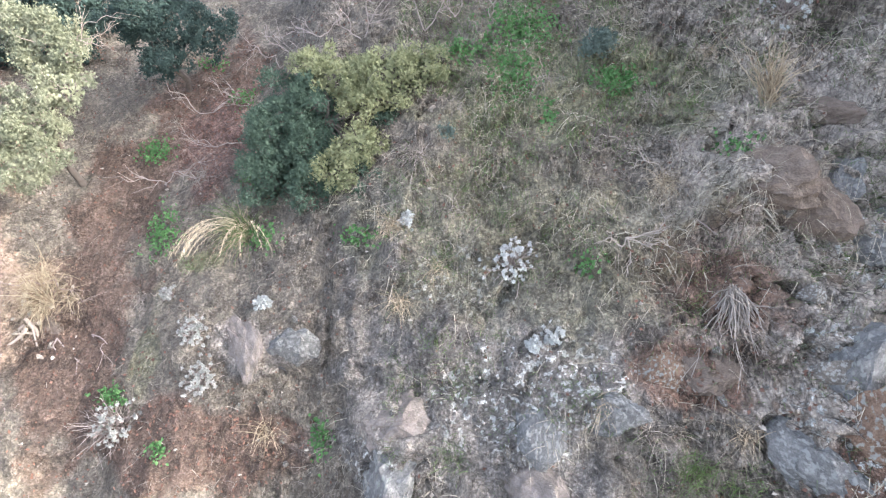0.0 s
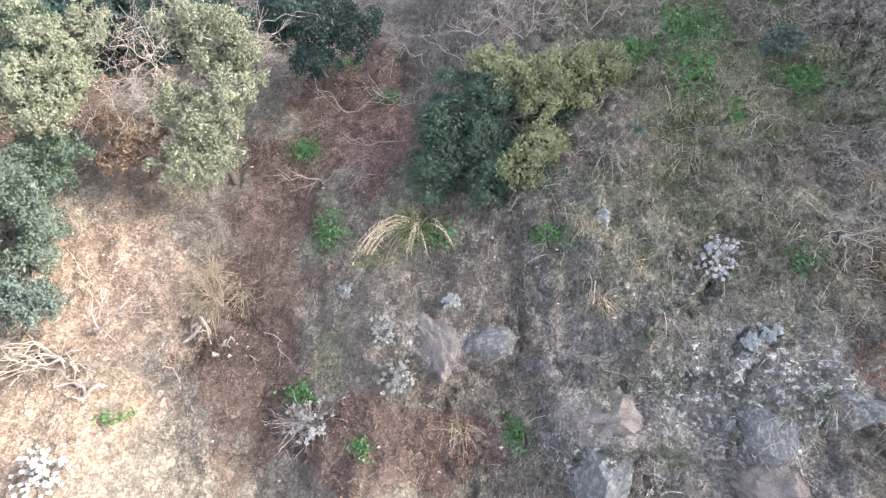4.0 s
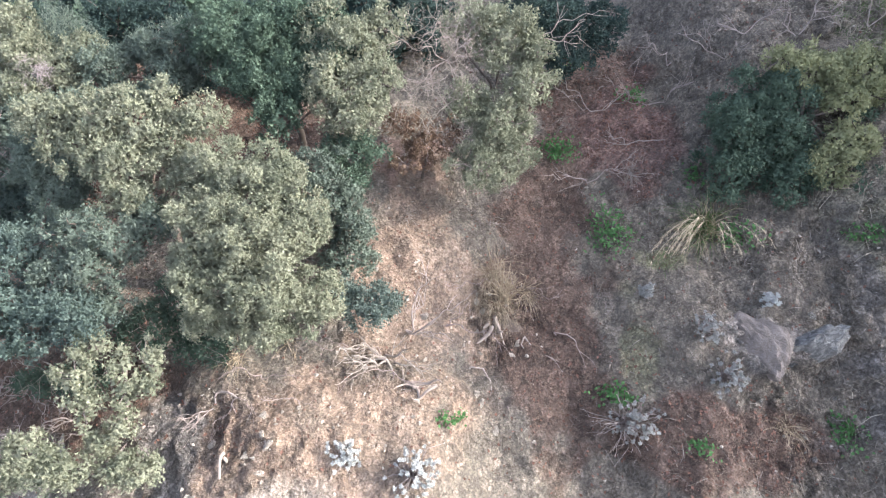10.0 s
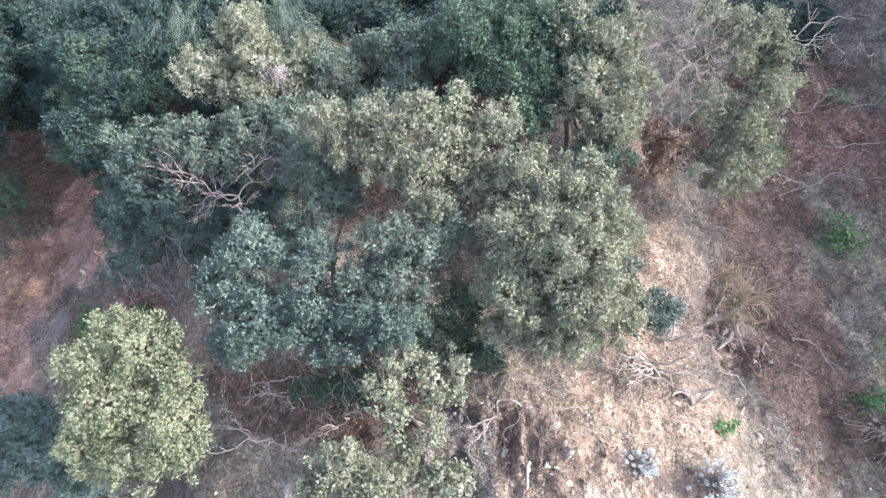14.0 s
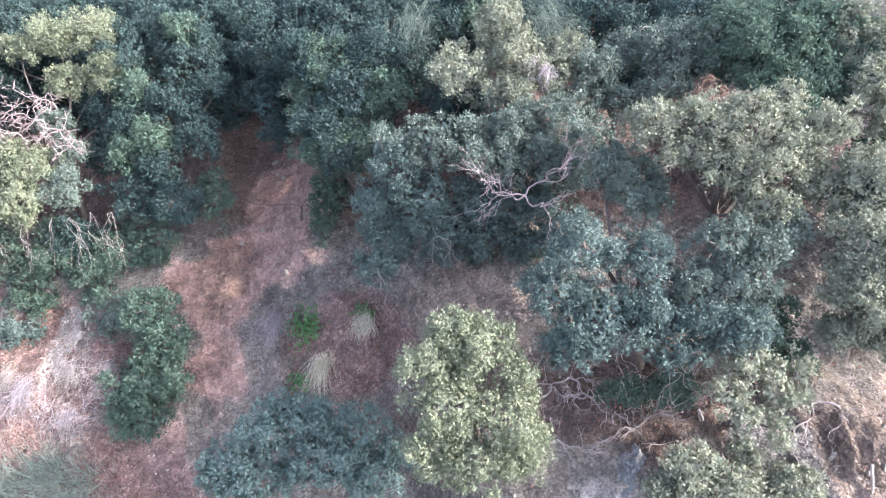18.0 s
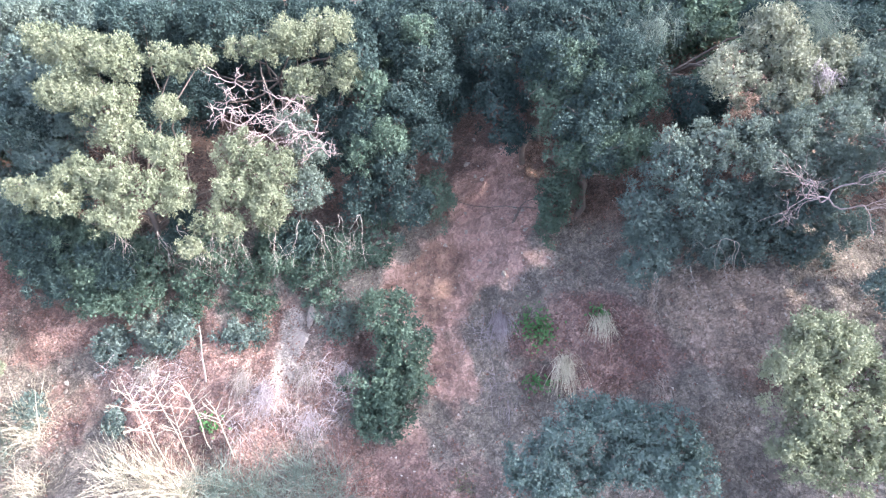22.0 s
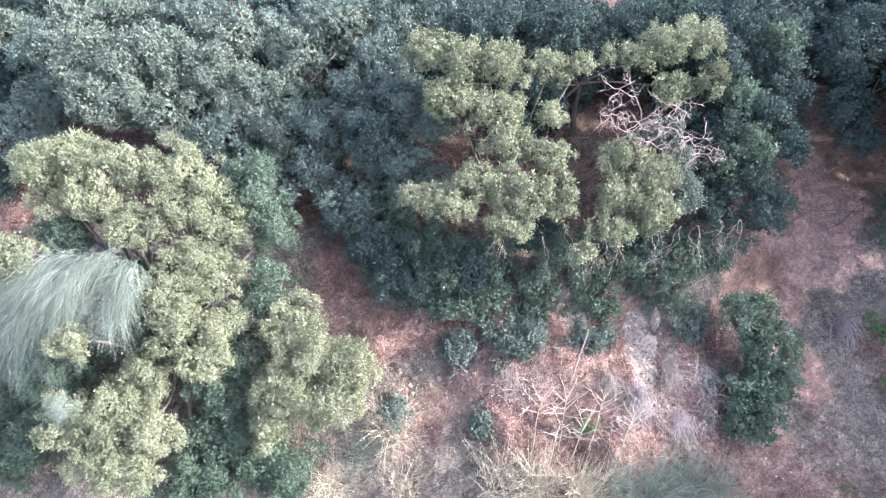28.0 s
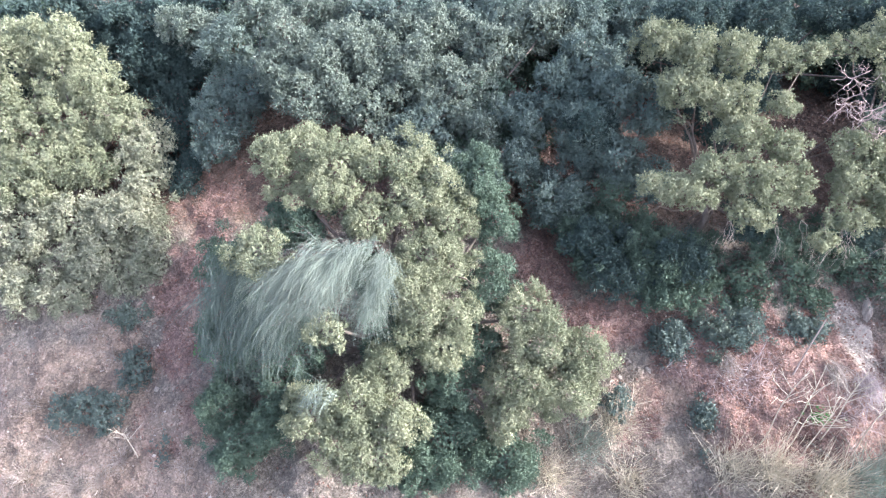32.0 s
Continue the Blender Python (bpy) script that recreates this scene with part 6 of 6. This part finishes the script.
# broom hanging from the big oak, and more high in the wood
def broom(locks, seed, label, lean=(-0.3, -0.5, -0.25), switches=BROOM):
    """Locks of long thin switches: u, v, depth, spread, count, length."""
    rng = np.random.default_rng(seed)
    thing = tagged(holder("broom_bush", hill(*locks[0][:3])), label, "broom", "drooping broom")
    for u, v, d, wide, m, length in locks:
        strand = rng.normal(size=(m // 12 + 1, 3)) * (wide, 0.12, wide * 0.8)
        turn = rng.normal(size=(len(strand), 3)) * 0.32
        k = rng.integers(0, len(strand), m)
        at = hill(u, v, d) + strand[k] + rng.normal(size=(m, 3)) * 0.035
        ways = np.array(lean) + turn[k] + rng.normal(size=(m, 3)) * 0.11
        sv, sf = strips(at, ways, length * (0.2 + 0.7 * rng.random(m)), 0.004 + 0.005 * rng.random(m), 1.4, 7, rng, 0.12)
        part("spray", mesh_of("spray", sv, sf, switches), thing)


broom([(-34.63, -0.28, 10.55, 0.2, 520, 1.5), (-34.15, -0.18, 10.4, 0.2, 620, 1.5), (-33.64, -0.06, 10.3, 0.2, 700, 1.6), (-33.21, 0.06, 10.3, 0.16, 620, 1.5), (-34.36, -0.76, 10.45, 0.2, 420, 1.2), (-33.85, -0.61, 10.35, 0.2, 420, 1.2)], 1, "silvery broom cascading down the side of an oak", (-0.5, -0.5, -0.2))
# shaded part of the same broom, painted with a bluish scrub colour
broom([(-35.51, -0.19, 10.9, 0.2, 420, 1.6), (-35.81, -0.71, 11, 0.2, 420, 1.5), (-35.32, -1.11, 10.9, 0.25, 420, 1.3), (-34.65, -1.48, 10.7, 0.25, 420, 1.1), (-35.87, -1.46, 11.2, 0.2, 300, 1.1)], 2, "broom hanging from an oak, coloured blue-grey as in shade", (-0.15, -0.45, -0.5), SCRUB_BLUE)
broom([(-32.78, -0.09, 10.4, 0.08, 420, 1.4), (-32.89, -0.47, 10.35, 0.12, 420, 1.2), (-33.04, -0.85, 10.35, 0.12, 320, 0.9)], 3, "narrow lock of silvery broom on an oak", (-0.25, -0.5, -0.4))
broom([(-33.97, -2.34, 10.35, 0.15, 260, 0.6)], 4, "short tuft of broom low on an oak")
broom([(-14.12, 4.05, 10.2, 0.25, 380, 0.9), (-13.93, 3.77, 10.2, 0.2, 260, 0.7), (-13.79, 3.39, 10.2, 0.15, 160, 0.6)], 5, "grey-green broom high in the wood", (0.3, -0.5, -0.1), OAK_GREY)
broom([(-16.44, 4.30, 11.4, 0.25, 360, 1)], 6, "grey-green broom in shade", (0.0, -0.5, -0.4), OAK_GREY)
broom([(-14.14, 3.00, 9.8, 0.15, 220, 0.45)], 7, "small tuft of mauve dry broom", (0.0, -0.5, 0.1), STRAW_MAUVE)


# ---- stones ----
def stone(u, v, size, mat, seed, label, flat=0.7):
    rng = np.random.default_rng(seed)
    bm = bmesh.new()
    bmesh.ops.create_icosphere(bm, subdivisions=2, radius=1.15)
    planes = [(Vector(w), 0.38 + 0.36 * rng.random()) for w in unit(rng.normal(size=(12, 3)))]
    for x in bm.verts:
        for w, h in planes:
            over = x.co.dot(w) - h
            if over > 0:
                x.co -= w * over
        x.co *= 1 + 0.03 * rng.normal()
    me = bpy.data.meshes.new("stone")
    bm.to_mesh(me)
    bm.free()
    me.materials.append(mat)
    ob = new("stone", me)
    ob.matrix_world = Matrix.LocRotScale(Vector(ground_place(u, v, -0.3 * size)), Euler(rng.random(3) * 6), Vector((size, size * (0.6 + 0.5 * rng.random()), size * flat)))
    return tagged(ob, label, "stone", "stones on the bank")


for k, (u, v, s) in enumerate([(4.27, 1.37, 0.2), (4.39, 1.72, 0.14), (4.36, 0.74, 0.22), (3.95, 0.8, 0.2), (4.5, 1.1, 0.16), (4.31, -0.5, 0.24), (4.6, -0.3, 0.2), (4.06, -0.85, 0.1), (4.1, 0.2, 0.14), (3.3, -1.7, 0.14), (2.9, -1.4, 0.12), (4.7, 2.2, 0.16), (4.9, 2.7, 0.2), (4.2, -2.9, 0.22),
                               (3.7, 1.2, 0.13), (4.1, 1.5, 0.12), (4.6, 0.4, 0.2), (4.2, 0.5, 0.12), (3.6, 0.5, 0.12)]):
    stone(u, v, s, STONE_RUST if k % 2 == 0 else STONE, 600 + k, "angular brown block of broken rock")
for k, (u, v, s) in enumerate([(4.28, -1.3, 0.24), (4.5, -1.84, 0.3), (4.0, -2.2, 0.16), (2.08, 0.35, 0.08), (2.0, 0.25, 0.06), (0.5, -2.2, 0.1), (1.4, -2.0, 0.1), (-0.65, -2.16, 0.12), (0.9, -2.7, 0.12), (0.3, 0.6, 0.07), (0.9, 0.9, 0.06), (1.6, 0.7, 0.07)]):
    stone(u, v, s, STONE, 620 + k, "grey rock spotted with pale lichen")
for k, (u, v, s) in enumerate([(-0.17, 2.19, 0.10), (-0.12, 2.3, 0.06), (-6.62, -1.2, 0.15), (-6.4, -1.55, 0.13), (-6.5, -1.75, 0.10), (-36.64, -2.89, 0.09), (-37.86, -1.93, 0.06), (2.3, 1.2, 0.05), (2.2, 1.25, 0.04)]):
    stone(u, v, s, STONE_PALE, 640 + k, "pale weathered stone half sunk in the bank")


def boulder(u, v, ru, rv, proud, rock, seed, label, facets=18, turn=0.0):
    """A big rock bedded in the slope, cleft into flat faces."""
    rng = np.random.default_rng(seed)
    bm = bmesh.new()
    bmesh.ops.create_icosphere(bm, subdivisions=4, radius=1.2)
    planes = [(Vector(w), 0.62 + 0.34 * rng.random()) for w in unit(rng.normal(size=(facets, 3)) + (0, 0, 0.35))]
    cuts = [(Vector(unit(rng.normal(size=3) * (1, 1, 0.3))), rng.normal() * 0.4, 0.05 + 0.05 * rng.random()) for _ in range(5)]
    for x in bm.verts:
        for w, h in planes:
            over = x.co.dot(w) - h
            if over > 0:
                x.co -= w * over
        q = np.array(x.co)
        for w, h, deep in cuts:
            gap = abs(x.co.dot(w) - h - 0.05 * math.sin(q[2] * 9 + q[0] * 7))
            if gap < 0.05:
                x.co *= 1 - deep * (1 - gap / 0.05)
        x.co *= 1 + 0.11 * float(rough(np.array(q[0] * 4 + seed), np.array(q[1] * 4 + q[2] * 3), 5, 3))
    me = bpy.data.meshes.new("boulder")
    bm.to_mesh(me)
    bm.free()
    me.materials.append(rock)
    ob = new("boulder", me)
    out = Vector(slope_normal(np.array([u]), np.array([v]))[0])
    side = Vector((1, 0, 0)) - out * out.x
    side.normalize()
    up = out.cross(side)
    m = Matrix((side, up, out)).transposed().to_4x4() @ Matrix.Rotation(turn, 4, "Z") @ Matrix.Diagonal((ru, rv, proud * 1.5, 1))
    m.translation = Vector(ground_place(u, v)) - out * proud * 0.95
    ob.matrix_world = m
    return tagged(ob, label, "boulder", "rocks of the crag")


for k, (u, v, a, b, h, mat, label) in enumerate([
        (-0.80, -2.30, 0.74, 0.55, 0.34, ROCK_PINK, "pale pinkish boulder cleft by cracks"), (-0.90, -2.95, 0.72, 0.50, 0.32, ROCK_GREY, "blue-grey cracked rock at the foot of the crag"),
        (-2.20, -1.60, 0.58, 0.42, 0.12, ROCK_GREY, "smooth bluish rock face in the bank"), (-2.95, -1.50, 0.55, 0.34, 0.11, ROCK_PINK, "pale bare rock face in the bank"),
        (4.25, -1.45, 0.46, 0.60, 0.26, ROCK_GREY, "grey rock spotted with pale lichen"), (4.05, -2.15, 0.36, 0.52, 0.22, ROCK_GREY, "grey rock spotted with pale lichen"), (4.85, -1.9, 0.50, 0.60, 0.26, ROCK_RUST, "orange-brown rock beside lichened ones"),
        (3.85, 0.70, 0.42, 0.55, 0.2, ROCK_TAN, "brown outcrop split into blocks"), (4.35, 0.35, 0.42, 0.5, 0.2, ROCK_TAN, "brown outcrop split into blocks"), (4.30, 1.15, 0.36, 0.36, 0.18, ROCK_TAN, "brown outcrop split into blocks"),
        (4.95, 1.05, 0.50, 0.35, 0.16, ROCK_GREY, "grey ledge with thin cracks"), (5.25, 0.15, 0.45, 0.50, 0.2, ROCK_GREY, "grey rock spotted with pale lichen"), (5.05, 1.95, 0.5, 0.28, 0.14, ROCK_TAN, "flat brown ledge in the grass"),
        (3.10, -1.40, 0.50, 0.34, 0.14, ROCK_TAN, "rusty brown rock in the slope"), (2.50, -1.55, 0.42, 0.30, 0.12, ROCK_RUST, "rusty brown rock in the slope"), (1.95, -2.05, 0.46, 0.38, 0.13, ROCK_GREY, "dark grey rock in the slope"),
        (1.15, -2.15, 0.48, 0.34, 0.12, ROCK_GREY, "grey rock spotted with pale lichen"), (1.00, -2.85, 0.55, 0.36, 0.16, ROCK_PINK, "pale bare rock face in the bank"),
        (4.20, -0.62, 0.26, 0.24, 0.20, ROCK_TAN, "pale brown block wedged in a cleft"), (-6.55, -1.3, 0.34, 0.42, 0.18, ROCK_TAN, "broken rock under a stump"), (-13.3, -3.1, 0.4, 0.35, 0.14, ROCK_GREY, "bluish rock beneath the oak"),
        (-23.31, -1.70, 0.22, 0.30, 0.16, ROCK_SCAR, "pale rock scar in the bank"), (-23.05, -1.20, 0.16, 0.34, 0.14, ROCK_SCAR, "pale rock scar in the bank")]):
    boulder(u, v, a, b, h, mat, 800 + k, label, turn=0.7 * k)


def strewn_stones():
    """Small angular stones sitting loose in the rocky parts; eight shapes in three kinds of rock."""
    rng = np.random.default_rng(77)
    shapes = {m: [stone(4.6 + 0.1 * k, -2.2 - 0.15 * k, 0.1, m, 680 + k, "small angular stone in the bank") for k in range(3)] for m in (STONE, STONE_PALE, STONE_RUST)}
    spots = [(0.6, -1.6, 2.2, 1.6, 70, STONE), (3.9, 0.6, 0.8, 1.4, 40, STONE_RUST), (3.6, -1.8, 1.0, 0.8, 34, STONE_RUST), (-10.6, -2.8, 1.8, 0.7, 34, STONE_PALE), (-7.0, -1.4, 0.9, 0.7, 24, STONE_PALE), (-19.2, 0.4, 1.1, 1.4, 50, STONE_PALE),
             (-2.1, -2.6, 0.9, 0.6, 26, STONE), (-27.6, -3.2, 0.8, 0.8, 16, STONE_PALE), (-39, -3.4, 1.6, 1.2, 20, STONE_PALE)]
    for u, v, ru, rv, n, mat in spots:
        for _ in range(n):
            uu, vv = u + rng.normal() * ru * 0.6, v + rng.normal() * rv * 0.6
            size = 0.02 + 0.07 * rng.random() ** 2
            ob = copy_thing(shapes[mat][rng.integers(3)], Matrix())
            ob.matrix_basis = Matrix.LocRotScale(Vector(ground_place(uu, vv, -0.2 * size)), Euler(rng.random(3) * 6), Vector((size * 1.3, size, size * 0.7)))
            ob["group"] = "loose stones"


strewn_stones()


# ---- what lies thick on the ground ----
def strew(n, rng):
    """Places over the whole bank, thinned at random later."""
    return rng.uniform(-42.5, 6.2, n), rng.uniform(-5.2, 4.8, n)


def build_litter():
    rng = np.random.default_rng(11)
    u, v = strew(150000, rng)
    w = soil_weights(u, v)
    keep = rng.random(len(u)) < np.clip(0.08 + 0.55 * w["litter"] + 0.3 * w["brown"] - 0.08 * w["rock"], 0, 1) * (1 - 0.95 * w["red"]) * (1 - 0.6 * patch(u, v, -5.9, -0.8, 1.1, 3.2, 0.4, fray(u, v)))
    u, v = u[keep], v[keep]
    nrm = slope_normal(u, v)
    p = ground_place(u, v) + nrm * 0.012
    s = 0.035 + 0.04 * rng.random(len(u))
    me = blades_mesh("leaf_litter", p, rng.normal(size=p.shape), nrm + rng.normal(size=p.shape) * 0.35, s, s * 0.6, DEAD_LEAF)
    tagged(new("leaf_litter", me), "red-brown dead leaves scattered over the earth", "dead leaves", kind="stuff")


def build_thatch():
    rng = np.random.default_rng(12)
    u, v = strew(70000, rng)
    w = soil_weights(u, v)
    wild = np.clip(0.45 + 0.5 * rough(u * 0.9, v * 0.9, 91, 3), 0.05, 1)
    wild = wild * (0.14 + 0.8 * soft_step((u + 8) / 4))
    keep = rng.random(len(u)) < wild * np.clip(1 - 0.4 * w["rock"] - 0.4 * w["brown"] - 0.5 * w["litter"] - 0.4 * w["pale"], 0.1, 1) * (1 - 0.97 * w["red"])
    u, v = u[keep], v[keep]
    nrm = slope_normal(u, v)
    ways = np.array([0, -0.4, -0.35]) + nrm * 0.4 + rng.normal(size=nrm.shape) * 0.55
    sv, sf = strips(ground_place(u, v) + nrm * 0.01, ways, 0.10 + 0.24 * rng.random(len(u)), 0.004 + 0.005 * rng.random(len(u)), 0.7, 2, rng, 0.15)
    tagged(new("dry_grass", mesh_of("dry_grass", sv, sf, STRAW_GREY)), "thin weathered dry grass and fine twigs over the bank", "dry grass", kind="stuff")


def build_grass():
    rng = np.random.default_rng(13)
    u, v = rng.uniform(-0.8, 6.2, 34000), rng.uniform(-3.4, 4.6, 34000)
    wild = np.clip(0.15 + 0.9 * rough(u * 1.1, v * 1.1, 95, 3) + 0.35 * soft_step((v - 0.8) / 1.5), 0.0, 1)
    keep = rng.random(len(u)) < wild
    u, v = u[keep], v[keep]
    nrm = slope_normal(u, v)
    sv, sf = strips(ground_place(u, v), nrm * 0.5 + np.array([0, -0.2, 0.5]) + rng.normal(size=nrm.shape) * 0.35, 0.07 + 0.13 * rng.random(len(u)), 0.008, 0.9, 2, rng)
    tagged(new("green_grass", mesh_of("green_grass", sv, sf, GRASS)), "short thin green grass over the crag", "grass", kind="stuff")


def build_pebbles():
    rng = np.random.default_rng(14)
    u, v = strew(24000, rng)
    w = soil_weights(u, v)
    keep = rng.random(len(u)) < np.clip(0.06 + 0.12 * w["rock"] + 0.5 * w["red"] + 0.35 * w["tan"], 0, 1)
    u, v = u[keep], v[keep]
    p, n = ground_place(u, v), len(u)
    s = (0.008 + 0.03 * rng.random(n) ** 3)[:, None, None]
    corner = np.array([[1, 0, 0], [0, 1, 0], [-1, 0, 0], [0, -1, 0], [0, 0, 0.7], [0, 0, -0.7]], float)
    vs = p[:, None, :] + s * (corner[None] * (0.6 + 0.8 * rng.random((n, 6, 1))) + rng.normal(size=(n, 6, 3)) * 0.2)
    one = np.array([[0, 1, 4], [1, 2, 4], [2, 3, 4], [3, 0, 4], [1, 0, 5], [2, 1, 5], [3, 2, 5], [0, 3, 5]])
    tagged(new("pebbles", mesh_of("pebbles", vs, None, STONE_PALE, False, (one[None] + (np.arange(n) * 6)[:, None, None]).reshape(-1, 3))), "small pale stone chips in the earth", "pebbles", kind="stuff")


build_litter()
build_thatch()
build_grass()
build_pebbles()


def build_crag_grass():
    """Longer dead grass hanging in swathes over the upper crag."""
    rng = np.random.default_rng(15)
    u, v = rng.uniform(-1.8, 6.4, 36000), rng.uniform(-3.4, 4.6, 36000)
    wild = np.clip(0.25 + 0.8 * rough(u * 1.6, v * 0.8, 98, 3), 0, 1) * np.clip(0.18 + 0.8 * soft_step((v + 0.9) / 2.0), 0, 1)
    keep = rng.random(len(u)) < wild
    u, v = u[keep], v[keep]
    nrm = slope_normal(u, v)
    ways = np.array([0, -0.3, -0.2]) + nrm * 0.55 + rng.normal(size=nrm.shape) * 0.4
    sv, sf = strips(ground_place(u, v) + nrm * 0.01, ways, 0.18 + 0.32 * rng.random(len(u)), 0.005 + 0.006 * rng.random(len(u)), 1.1, 3, rng, 0.12)
    tagged(new("hanging_grass", mesh_of("hanging_grass", sv, sf, STRAW_DUN)), "long dead grass hanging over the upper crag", "dry grass", kind="stuff")


build_crag_grass()
